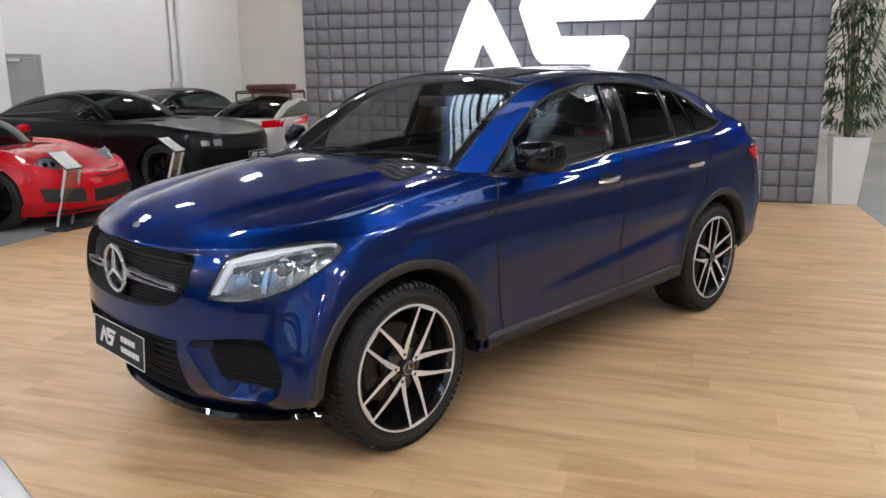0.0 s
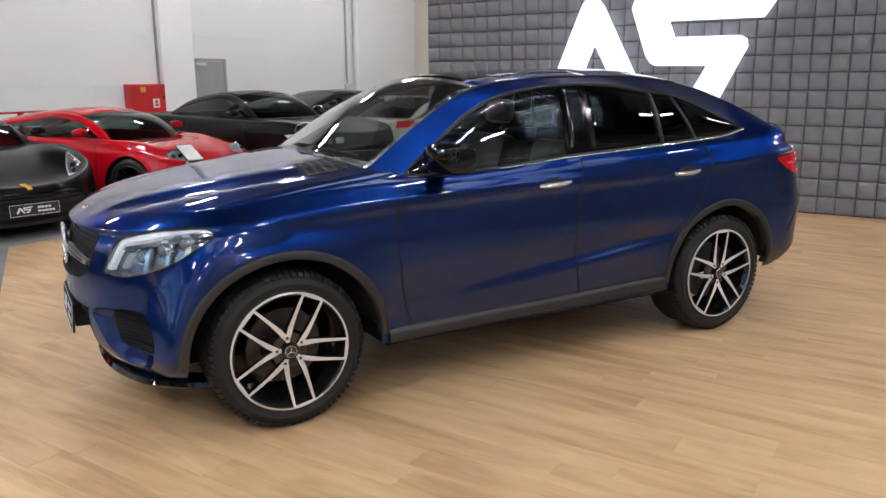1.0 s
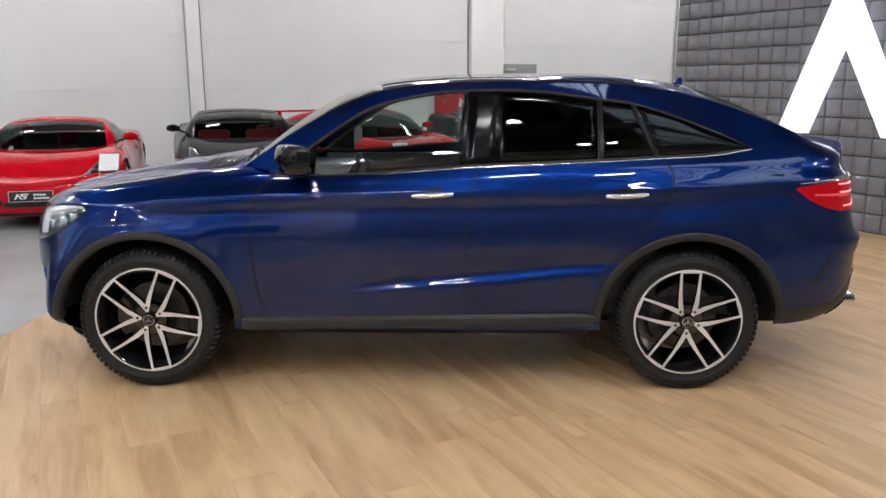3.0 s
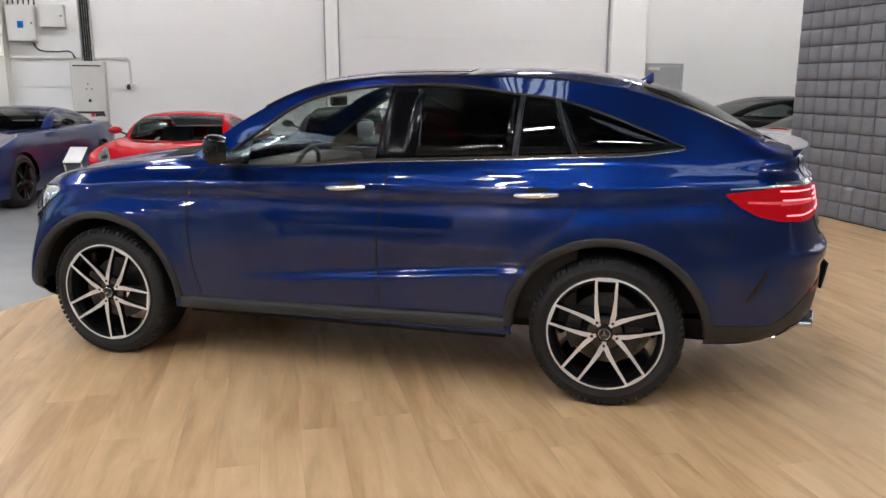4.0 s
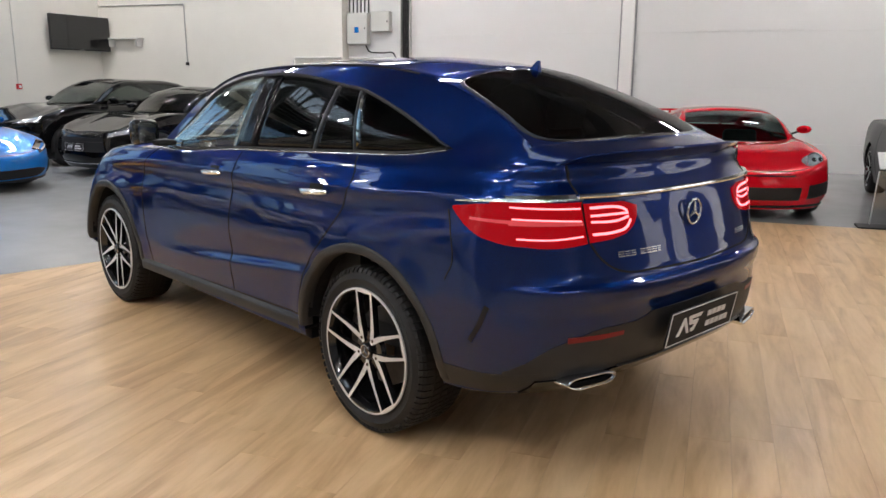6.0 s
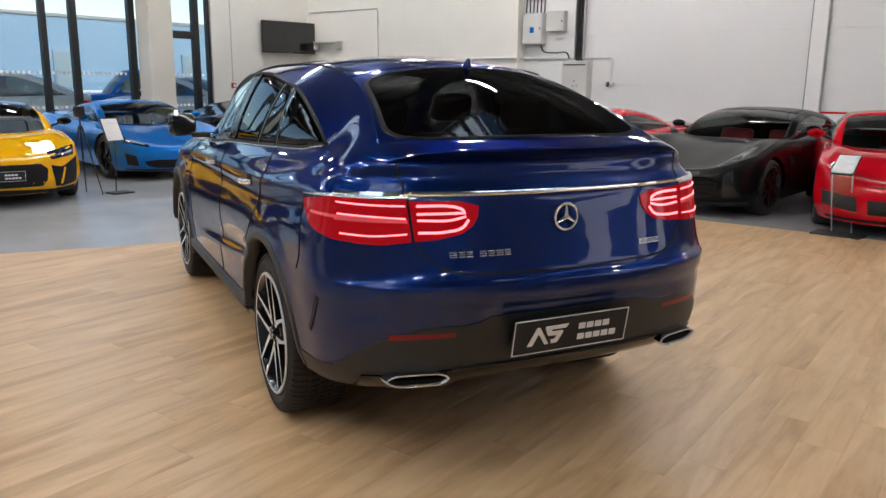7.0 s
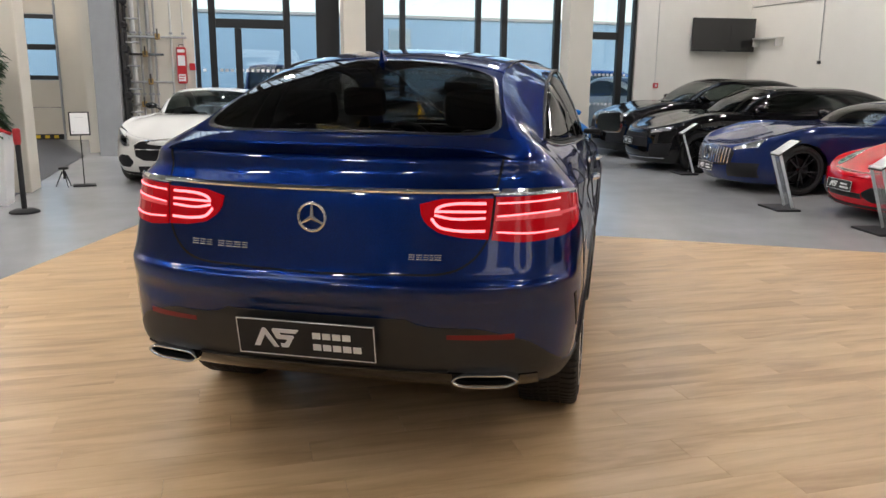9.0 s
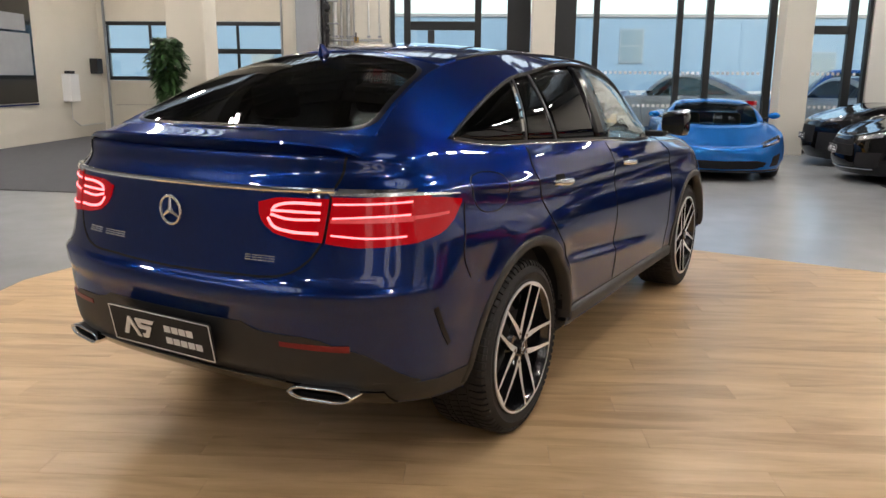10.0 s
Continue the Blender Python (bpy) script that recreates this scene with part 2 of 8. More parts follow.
# ---- mesh tools ----
def part(name, bm, mat, parent=None, label="", smooth=False, mats=None):
    me = bpy.data.meshes.new(name)
    bm.normal_update()
    bm.to_mesh(me)
    bm.free()
    for k in (mats or [mat]):
        me.materials.append(M[k])
    if smooth:
        me.shade_smooth()
        if smooth != "all":
            me.set_sharp_from_angle(angle=radians(32))
    ob = new(name, me)
    if parent:
        ob.parent = parent
    if label:
        ob["label"] = label
    return ob


def thing(name, m, label, category, group="", kind=""):
    ob = new(name)
    ob.empty_display_size = 0.1
    ob.matrix_world = m
    return tagged(ob, label, category, group, kind)


def box(bm, x0, x1, y0, y1, z0, z1, bevel=0.0, m=None, mat_index=0):
    r = bmesh.ops.create_cube(bm, size=1, matrix=Matrix.Translation(((x0 + x1) / 2, (y0 + y1) / 2, (z0 + z1) / 2)) @ Matrix.Diagonal((abs(x1 - x0), abs(y1 - y0), abs(z1 - z0), 1)))
    vs = r["verts"]
    if bevel:
        es = {e for v in vs for e in v.link_edges}
        vs = bmesh.ops.bevel(bm, geom=list(es), offset=bevel, segments=2, affect="EDGES", profile=0.5)["verts"]
    if m is not None:
        bmesh.ops.transform(bm, matrix=m, verts=list({v for v in vs}))
    for f in {f for v in vs for f in v.link_faces}:
        f.material_index = mat_index
    return bm


def boxes(*rows, bevel=0.0):
    bm = bmesh.new()
    for r in rows:
        box(bm, *r, bevel=bevel)
    return bm


def tube(path, radius, n=8, closed=False, bm=None, taper=None, cap=True):
    bm = bm or bmesh.new()
    pts = [Vector(p) for p in path]
    rings = []
    N = len(pts)
    for i, p in enumerate(pts):
        a = pts[(i - 1) % N] if (closed or i) else p
        b = pts[(i + 1) % N] if (closed or i < N - 1) else p
        d = (b - a).normalized()
        up = Vector((0, 0, 1)) if abs(d.z) < 0.95 else Vector((1, 0, 0))
        s = d.cross(up).normalized()
        t = s.cross(d)
        r = radius * (taper[i] if taper else 1)
        rings.append([bm.verts.new(p + r * (math.cos(k * math.tau / n) * s + math.sin(k * math.tau / n) * t)) for k in range(n)])
    for i in range(N if closed else N - 1):
        A, B = rings[i], rings[(i + 1) % N]
        for k in range(n):
            bm.faces.new((A[k], A[(k + 1) % n], B[(k + 1) % n], B[k]))
    if cap and not closed:
        bm.faces.new(rings[0][::-1]), bm.faces.new(rings[-1])
    return bm


def lathe(profile, n=48, axis="y", bm=None, closed=False):
    """Turn a profile of (radius, along) about the y axis."""
    bm = bm or bmesh.new()
    rings = []
    for r, a in profile:
        rings.append([bm.verts.new((r * math.cos(k * math.tau / n), a, r * math.sin(k * math.tau / n))) for k in range(n)])
    P = len(rings)
    for i in range(P if closed else P - 1):
        A, B = rings[i], rings[(i + 1) % P]
        for k in range(n):
            bm.faces.new((A[k], A[(k + 1) % n], B[(k + 1) % n], B[k]))
    bmesh.ops.recalc_face_normals(bm, faces=bm.faces)
    return bm


def grid_mesh(rows, bm=None, close=False, flip=False, mat_index=0):
    bm = bm or bmesh.new()
    V = [[bm.verts.new(p) for p in r] for r in rows]
    for i in range(len(V) - 1):
        n = len(V[i])
        for j in range(n if close else n - 1):
            q = (V[i][j], V[i][(j + 1) % n], V[i + 1][(j + 1) % n], V[i + 1][j])
            if len({tuple(v.co) for v in q}) < 3:
                continue
            try:
                f = bm.faces.new(q[::-1] if flip else q)
                f.material_index = mat_index
            except ValueError:
                pass
    return bm


def knots(table, x):
    """Smooth value at x through (x, value) knots."""
    if x <= table[0][0]:
        return table[0][1]
    if x >= table[-1][0]:
        return table[-1][1]
    for i in range(len(table) - 1):
        if x <= table[i + 1][0]:
            break
    (x0, y0), (x1, y1) = table[i], table[i + 1]
    t = (x - x0) / (x1 - x0)
    s = (y1 - y0) / (x1 - x0)
    m0 = s if i == 0 else 0.5 * (s + (y0 - table[i - 1][1]) / (x0 - table[i - 1][0]))
    m1 = s if i + 2 >= len(table) else 0.5 * (s + (table[i + 2][1] - y1) / (table[i + 2][0] - x1))
    h = x1 - x0
    return (2 * t**3 - 3 * t * t + 1) * y0 + (t**3 - 2 * t * t + t) * h * m0 + (3 * t * t - 2 * t**3) * y1 + (t**3 - t * t) * h * m1


def curve(points, n):
    """n + 1 points evenly along a smooth line through the points."""
    P = [Vector(p) for p in points]
    acc = [0.0]
    for a, b in zip(P, P[1:]):
        acc.append(acc[-1] + (b - a).length)
    tabs = [[(acc[i], P[i][k]) for i in range(len(P))] for k in range(len(P[0]))]
    return [Vector([knots(tb, acc[-1] * i / n) for tb in tabs]) for i in range(n + 1)]


def polyline(points, n):
    """n + 1 points evenly along the straight legs between the points."""
    P = [Vector(p) for p in points]
    acc = [0.0]
    for a, b in zip(P, P[1:]):
        acc.append(acc[-1] + (b - a).length)
    out = []
    for i in range(n + 1):
        s, k = acc[-1] * i / n, 0
        while k < len(P) - 2 and s > acc[k + 1]:
            k += 1
        d = acc[k + 1] - acc[k]
        out.append(P[k].lerp(P[k + 1], (s - acc[k]) / d if d else 0))
    return out

from mathutils.bvhtree import BVHTree


# ---- cars: front towards -x, left side towards -y, wheels on z = 0 ----
def loop_points(L, nf, ns, nr):
    """Half of a level line round a car: front middle, left side, rear middle."""
    xf, af, pf, xr, ar, pr, W, Z = L
    x0, x1 = xf + af, xr - ar
    pts = []
    for i in range(nf):
        a = 0.5 * math.pi * i / nf
        w = knots(W, x0)
        y, x = w * math.sin(a) ** (2 / pf), xf + af * (1 - math.cos(a) ** (2 / pf))
        pts.append((x, -y, knots(Z, x)))
    for i in range(ns + 1):
        x = x0 + (x1 - x0) * i / ns
        pts.append((x, -knots(W, x), knots(Z, x)))
    for i in range(nr - 1, -1, -1):
        a = 0.5 * math.pi * i / nr
        w = knots(W, x1)
        y, x = w * math.sin(a) ** (2 / pr), xr - ar * (1 - math.cos(a) ** (2 / pr))
        pts.append((x, -y, knots(Z, x)))
    return [Vector(p) for p in pts]


def loft(loops, sub):
    """Rows between the level lines, smoothly curved across them."""
    rows = []
    K = len(loops)
    for i in range(K - 1):
        a, b, c, d = loops[max(i - 1, 0)], loops[i], loops[i + 1], loops[min(i + 2, K - 1)]
        for s in range(sub):
            t = s / sub
            row = []
            for p, q, r, w in zip(a, b, c, d):
                m0, m1 = (r - p) * 0.5, (w - q) * 0.5
                lim = (r - q).length * 1.2
                if m0.length > lim:
                    m0 = m0 * (lim / m0.length)
                if m1.length > lim:
                    m1 = m1 * (lim / m1.length)
                row.append((2 * t**3 - 3 * t * t + 1) * q + (t**3 - 2 * t * t + t) * m0 + (3 * t * t - 2 * t**3) * r + (t**3 - t * t) * m1)
            rows.append(row)
    rows.append(loops[-1])
    return rows


def mirrored(row):
    return row + [Vector((p.x, -p.y, p.z)) for p in row[-2:0:-1]]


class Body:
    """The lofted outer skin of a car, on which its trim is laid."""

    def __init__(self, spec, nf, ns, nr, sub):
        self.spec = spec
        loops = [loop_points(L, nf, ns, nr) for L in spec["loops"]]
        self.rows = loft(loops, sub)
        if "relief" in spec:
            self.rows = [[spec["relief"](spec, p) for p in r] for r in self.rows]
        bm = grid_mesh([mirrored(r) for r in self.rows], close=True)
        bm.normal_update()
        self.tree = BVHTree.FromBMesh(bm)
        bm.free()

    def hit(self, p, d):
        place, normal, _, _ = self.tree.ray_cast(Vector(p), Vector(d).normalized())
        return place, normal

    def lay(self, a, b, way, across, n=12, m=3, lift=0.004, thick=0.008, far=4.0, bm=None, mat_index=0, mirror=False, up=(0, 0, 1)):
        """A slab that lies on the skin between the lines a and b, given in the plane seen along `way`."""
        d = Vector(way).normalized()
        e, up = Vector(across), Vector(up)
        A, B = polyline(a, n), polyline(b, n)
        tops, lows = [], []
        for j in range(m + 1):
            top, low = [], []
            for p, q in zip(A, B):
                c = p.lerp(q, j / m)
                start = e * c[0] + up * c[1] - d * far
                place, nor = self.hit(start, d)
                if place is None:
                    place, nor = start + d * (far - 0.6), -d
                if nor.dot(d) > 0:
                    nor = -nor
                top.append(place + nor * lift)
                low.append(place + nor * (lift - thick))
            tops.append(top), lows.append(low)
        bm = bm or bmesh.new()
        for sgn in ((1, -1) if mirror else (1,)):
            k = Vector((1, sgn, 1))
            T = [[bm.verts.new(p * k) for p in r] for r in tops]
            Lw = [[bm.verts.new(p * k) for p in r] for r in lows]
            fs = []
            for i in range(m):
                for j in range(n):
                    fs.append((T[i][j], T[i][j + 1], T[i + 1][j + 1], T[i + 1][j]))
            for j in range(n):
                fs.append((Lw[0][j], Lw[0][j + 1], T[0][j + 1], T[0][j]))
                fs.append((T[m][j], T[m][j + 1], Lw[m][j + 1], Lw[m][j]))
            for i in range(m):
                fs.append((Lw[i + 1][0], Lw[i][0], T[i][0], T[i + 1][0]))
                fs.append((Lw[i][n], Lw[i + 1][n], T[i + 1][n], T[i][n]))
            for f in fs:
                try:
                    f = bm.faces.new(f)
                    f.material_index = mat_index
                except ValueError:
                    pass
        bmesh.ops.recalc_face_normals(bm, faces=bm.faces)
        return bm

    def line(self, path, width, way, across, n=24, lift=0.0025, thick=0.01, bm=None, smooth=True, up=(0, 0, 1)):
        """A narrow strip along a path on the skin."""
        P = curve([Vector((*p, 0)) for p in path], n) if smooth else polyline([Vector((*p, 0)) for p in path], n)
        a, b = [], []
        for i, p in enumerate(P):
            t = (P[min(i + 1, n)] - P[max(i - 1, 0)]).normalized()
            o = Vector((-t.y, t.x)) * width / 2
            a.append((p.x - o.x, p.y - o.y)), b.append((p.x + o.x, p.y + o.y))
        return self.lay(a, b, way, across, n, 1, lift, thick, bm=bm, up=up)


def skin_mesh(body, wheels, cut):
    """The painted lower body, open at the wheel arches."""
    rows = [mirrored(r) for r in body.rows]
    keep = [[Vector(p) for p in r] for r in rows]
    inside = lambda p: any(math.hypot(p.x - wx, p.z - wz) < cut for wx, wz in wheels)
    bm = bmesh.new()
    V = [[bm.verts.new(p) for p in r] for r in keep]
    for i in range(len(V) - 1):
        n = len(V[i])
        for j in range(n):
            q = [V[i][j], V[i][(j + 1) % n], V[i + 1][(j + 1) % n], V[i + 1][j]]
            if sum(inside(v.co) for v in q) >= 3:
                continue
            try:
                bm.faces.new(q)
            except ValueError:
                pass
    for v in bm.verts:
        if v.link_faces and any(len(e.link_faces) == 1 for e in v.link_edges):
            for wx, wz in wheels:
                d = math.hypot(v.co.x - wx, v.co.z - wz)
                if d < cut * 1.12 and abs(v.co.y) > 0.5 and v.co.z > 0.3:
                    k = cut / max(d, 0.01)
                    v.co.x, v.co.z = wx + (v.co.x - wx) * k, wz + (v.co.z - wz) * k
    bmesh.ops.delete(bm, geom=[v for v in bm.verts if not v.link_faces], context="VERTS")
    bmesh.ops.remove_doubles(bm, verts=bm.verts, dist=0.0005)
    bmesh.ops.recalc_face_normals(bm, faces=bm.faces)
    return bm


def inside_outline(a, z, outline):
    hit = False
    for (x0, y0), (x1, y1) in zip(outline, outline[1:] + outline[:1]):
        if (y0 > z) != (y1 > z) and a < (x1 - x0) * (z - y0) / (y1 - y0) + x0:
            hit = not hit
    return hit


def cut_opening(body, bm, outline, way, across, pick):
    """Cut an opening, given in the plane seen along `way`, through the skin."""
    d, e = Vector(way).normalized(), Vector(across)
    doomed = []
    for f in bm.faces:
        c = f.calc_center_median()
        if pick(c) and inside_outline(c.dot(e), c.z, outline):
            doomed.append(f)
    ring = {v for f in doomed for v in f.verts}
    bmesh.ops.delete(bm, geom=doomed, context="FACES")
    for v in ring:
        if not v.is_valid or not v.link_faces:
            continue
        p, best, near = Vector((v.co.dot(e), v.co.z)), 9.0, None
        for q, r in zip(outline, outline[1:] + outline[:1]):
            q, r = Vector(q), Vector(r)
            t = max(0.0, min(1.0, (p - q).dot(r - q) / max((r - q).length_squared, 1e-9)))
            s = q.lerp(r, t)
            if (s - p).length < best:
                best, near = (s - p).length, s
        if best < 0.06:
            place, _ = body.hit(e * near.x + Vector((0, 0, near.y)) - d * 4, d)
            if place is not None:
                v.co = place


def cap_rows(spec, n, m):
    """The top of a cabin: at each point of the side edge, an arc across the car."""
    edge = curve(spec["edge"], n)
    rows = []
    for i, p in enumerate(edge):
        s = i / n
        bow, crown = knots(spec["bow"], s), knots(spec["crown"], s)
        rows.append([Vector((p.x + bow * (1 - t * t), p.y * -t, p.z + crown * (1 - abs(t) ** 2.2))) for t in [2 * k / m - 1 for k in range(m + 1)]])
    return rows


def strip_between(A, B, n, bulge=0.0, m=3):
    a, b = curve(A, n), curve(B, n)
    rows = []
    for j in range(m + 1):
        t = j / m
        rows.append([p.lerp(q, t) + Vector((0, math.copysign(bulge, p.y) * 4 * t * (1 - t), 0)) for p, q in zip(a, b)])
    return rows


def both_sides(rows, bm=None):
    bm = grid_mesh(rows, bm)
    grid_mesh([[Vector((p.x, -p.y, p.z)) for p in r] for r in rows], bm, flip=True)
    return bm


def thicken(bm, t):
    bmesh.ops.recalc_face_normals(bm, faces=bm.faces)
    bmesh.ops.solidify(bm, geom=bm.faces[:], thickness=t)
    return bm


def sign_shapes(w, h, depth):
    """The two white marks of the dealer's sign, an angle and a zigzag, in x 0..w, z 0..h, front at y = -depth."""
    P = lambda pts: [(x / 3.15 * w, z / 1.58 * h) for x, z in pts]
    chevron = P([(0, 0), (0.39, 0), (0.78, 0.98), (0.80, 1.01), (0.82, 0.98), (1.36, 0), (1.68, 0), (0.90, 1.50), (0.84, 1.57), (0.75, 1.58), (0.66, 1.57), (0.61, 1.5)])
    zig = P([(1.31, 1.43), (1.34, 1.53), (1.42, 1.58), (3.15, 1.59), (2.93, 1.26), (1.79, 1.26), (1.87, 1.06), (2.68, 1.06), (2.75, 1.02), (2.77, 0.93), (2.36, 0.08), (2.30, 0.03), (2.22, 0.01),
             (1.88, 0.01), (1.83, 0.33), (2.10, 0.33), (2.30, 0.70), (1.64, 0.71), (1.58, 0.75), (1.52, 0.83)])
    out = []
    for shape in (chevron, zig):
        bm = bmesh.new()
        f = bm.faces.new([bm.verts.new((x, 0, z)) for x, z in shape])
        r = bmesh.ops.extrude_face_region(bm, geom=[f])
        bmesh.ops.translate(bm, verts=[v for v in r["geom"] if isinstance(v, bmesh.types.BMVert)], vec=(0, -depth, 0))
        bmesh.ops.recalc_face_normals(bm, faces=bm.faces)
        out.append(bm)
    return out


def dealer_plate(parent, m, w=0.52, h=0.14, seed=1):
    """A dark dealer plate facing -y of m: thin pale rim, white marks, bars for the lettering."""
    bm = bmesh.new()
    box(bm, -w / 2, w / 2, -0.012, 0, 0, h, 0.004)
    plate = part("licence_plate", bm, "dark", parent, "black dealer plate with white marks")
    plate.matrix_local = m
    r = bmesh.new()
    for a in ((-w / 2, w / 2, -0.0135, -0.011, 0, 0.0035), (-w / 2, w / 2, -0.0135, -0.011, h - 0.0035, h), (-w / 2, -w / 2 + 0.0035, -0.0135, -0.011, 0.0036, h - 0.0036), (w / 2 - 0.0035, w / 2, -0.0135, -0.011, 0.0036, h - 0.0036)):
        box(r, *a)
    part("plate_rim", r, "print", plate)
    for b in sign_shapes(w * 0.34, h * 0.52, 0.003):
        bmesh.ops.translate(b, verts=b.verts, vec=(-w * 0.38, -0.0125, h * 0.24))
        part("plate_mark", b, "print", plate)
    for row in range(2):
        z = h * (0.55 - 0.32 * row)
        b = bmesh.new()
        k = 4 + row
        for i in range(k):
            x = w * 0.055 + i * w * 0.072
            box(b, x, x + w * 0.058, -0.0145, -0.011, z, z + h * 0.17)
        part("plate_bar", b, "print", plate)
    return plate


def wheel(parent, x, y, r, width, rim_r, spokes, phase, side, style="twin", fine=True, rim_mat="rim_black", face="alu"):
    """A wheel with its outer face towards side * y."""
    n = 72 if fine else 36
    low = 0.005 if fine else 0.0
    prof = [(rim_r - 0.006, -0.004), (rim_r + 0.012, -0.012), (rim_r + 0.03, -0.006), (r - 0.055, 0.0), (r - 0.028 - low, -0.006 - low * 0.6), (r - 0.008 - low, -0.024 - low * 0.5), (r - low, -0.05),
            (r - low, -width + 0.05), (r - 0.012, -width + 0.02), (rim_r + 0.01, -width), (rim_r - 0.01, -width + 0.01)]
    wb = lathe([(rim_r - 0.004, -0.006), (rim_r - 0.004, -0.0), (rim_r - 0.012, 0.0), (rim_r - 0.02, -0.012), (rim_r - 0.035, -0.05), (rim_r - 0.05, -width + 0.02), (rim_r - 0.005, -width + 0.01)], n)
    w = part("wheel", wb, rim_mat, parent, smooth=True)
    w.matrix_local = Matrix.Translation((x, y, r)) @ (pose(0, 0, 0, 0, 0, 180) if side < 0 else Matrix())
    part("tyre", lathe(prof, n), "rubber", w, "black tyre with a blocky winter tread" if fine else "", smooth=True)
    if fine:
        lip = lathe([(rim_r - 0.006, 0.001), (rim_r - 0.002, 0.002), (rim_r + 0.003, 0.0), (rim_r + 0.003, -0.006), (rim_r - 0.006, -0.006)], n, closed=True)
        part("rim_lip", lip, "alu", w, smooth=True)
        tb = bmesh.new()

        def lug(a, ring):
            """A tread block: ring holds its outer corners as radius, y and half angle."""
            vs = [tb.verts.new(Vector((rr * math.cos(a + sk + sz * ha), y, rr * math.sin(a + sk + sz * ha)))) for rr, y, ha, sk in ring for sz in (-1, 1)]
            m_ = len(ring)
            for i in range(m_):
                i2 = (i + 1) % m_
                tb.faces.new([vs[2 * i], vs[2 * i + 1], vs[2 * i2 + 1], vs[2 * i2]])
            tb.faces.new(vs[0::2]), tb.faces.new(vs[1::2][::-1])
        for k in range(72):
            a = math.tau * k / 72
            ha = 0.033 if k % 2 else 0.029
            lug(a, [(r - 0.026, -0.0065, ha * 0.8, 0), (r - 0.018, -0.0075, ha, 0), (r - 0.006, -0.017, ha, 0), (r, -0.034, ha, 0.004), (r, -0.078, ha, 0.014), (r - 0.014, -0.078, ha, 0.014), (r - 0.03, -0.03, ha, 0)])
            lug(a + 0.05, [(r - 0.006, -width + 0.016, ha, 0), (r, -width + 0.034, ha, -0.004), (r, -width + 0.078, ha, -0.014), (r - 0.014, -width + 0.078, ha, -0.014), (r - 0.03, -width + 0.03, ha, 0)])
            for y0, y1, sk in ((-0.13, -0.088, 0.02), (-0.172, -0.139, -0.01), (-0.203, -0.181, -0.02)):
                lug(a + sk, [(r, y1, 0.032, 0.012), (r, y0, 0.032, -0.012), (r - 0.014, y0, 0.032, -0.012), (r - 0.014, y1, 0.032, 0.012)])
        bmesh.ops.recalc_face_normals(tb, faces=tb.faces)
        tagged(part("tread", tb, "rubber", w), kind="stuff")
    # spokes
    for k in range(spokes):
        bm = bmesh.new()
        c = phase + 360 / spokes * k

        def bar(r0, a0, w0, r1, a1, w1, y0=-0.012, y1=-0.008, deep=0.03):
            p = Vector((r0 * math.cos(radians(a0)), 0, r0 * math.sin(radians(a0))))
            q = Vector((r1 * math.cos(radians(a1)), 0, r1 * math.sin(radians(a1))))
            t = (q - p).normalized()
            o = Vector((-t.z, 0, t.x))
            vs = []
            for pt, ww, yy in ((p, w0, y0), (q, w1, y1)):
                for s, d, e in ((-1, 0, 1), (1, 0, 1), (1.1, -deep, 1), (-1.1, -deep, 1)):
                    vs.append(bm.verts.new(pt + o * s * ww / 2 + Vector((0, yy + d, 0))))
            for i, f in enumerate(((0, 1, 5, 4), (1, 2, 6, 5), (2, 3, 7, 6), (3, 0, 4, 7), (0, 3, 2, 1), (4, 5, 6, 7))):
                fc = bm.faces.new([vs[j] for j in f])
                fc.material_index = 1 if i == 0 else 0
        if style == "twin":
            half = 360 / spokes / 2
            bar(rim_r * 0.15, c, 0.02, rim_r * 0.30, c, 0.032, -0.018, -0.0165)
            for sgn in (-1, 1):
                bar(rim_r * 0.23, c + sgn * 4, 0.026, rim_r * 0.40, c + sgn * 14, 0.0235, -0.017, -0.0134)
                bar(rim_r * 0.375, c + sgn * 12.6, 0.0245, rim_r * 0.62, c + sgn * 20.5, 0.0165, -0.0135, -0.008)
                bar(rim_r * 0.60, c + sgn * 20.1, 0.0168, rim_r * 0.995, c + sgn * (half - 10.2), 0.0125, -0.0082, 0.001)
            bar(rim_r * 0.98, c + half - 9.4, 0.013, rim_r * 0.98, c + half + 9.4, 0.013, 0.001, 0.001, 0.02)
        elif style == "five":
            bar(rim_r * 0.15, c, 0.05, rim_r * 0.98, c, 0.06, -0.03, -0.004)
        else:
            for sgn in (-1, 1):
                bar(rim_r * 0.15, c + sgn * 8, 0.025, rim_r * 0.98, c + sgn * 11, 0.022, -0.03, -0.004)
        part("spoke", bm, rim_mat, w, mats=[rim_mat, face])
    hub = lathe([(0.0, -0.006), (0.03, -0.006), (0.034, -0.01), (0.034, -0.03), (0.055, -0.034), (0.06, -0.06)], 24)
    part("hub_cap", hub, rim_mat, w, smooth=True)
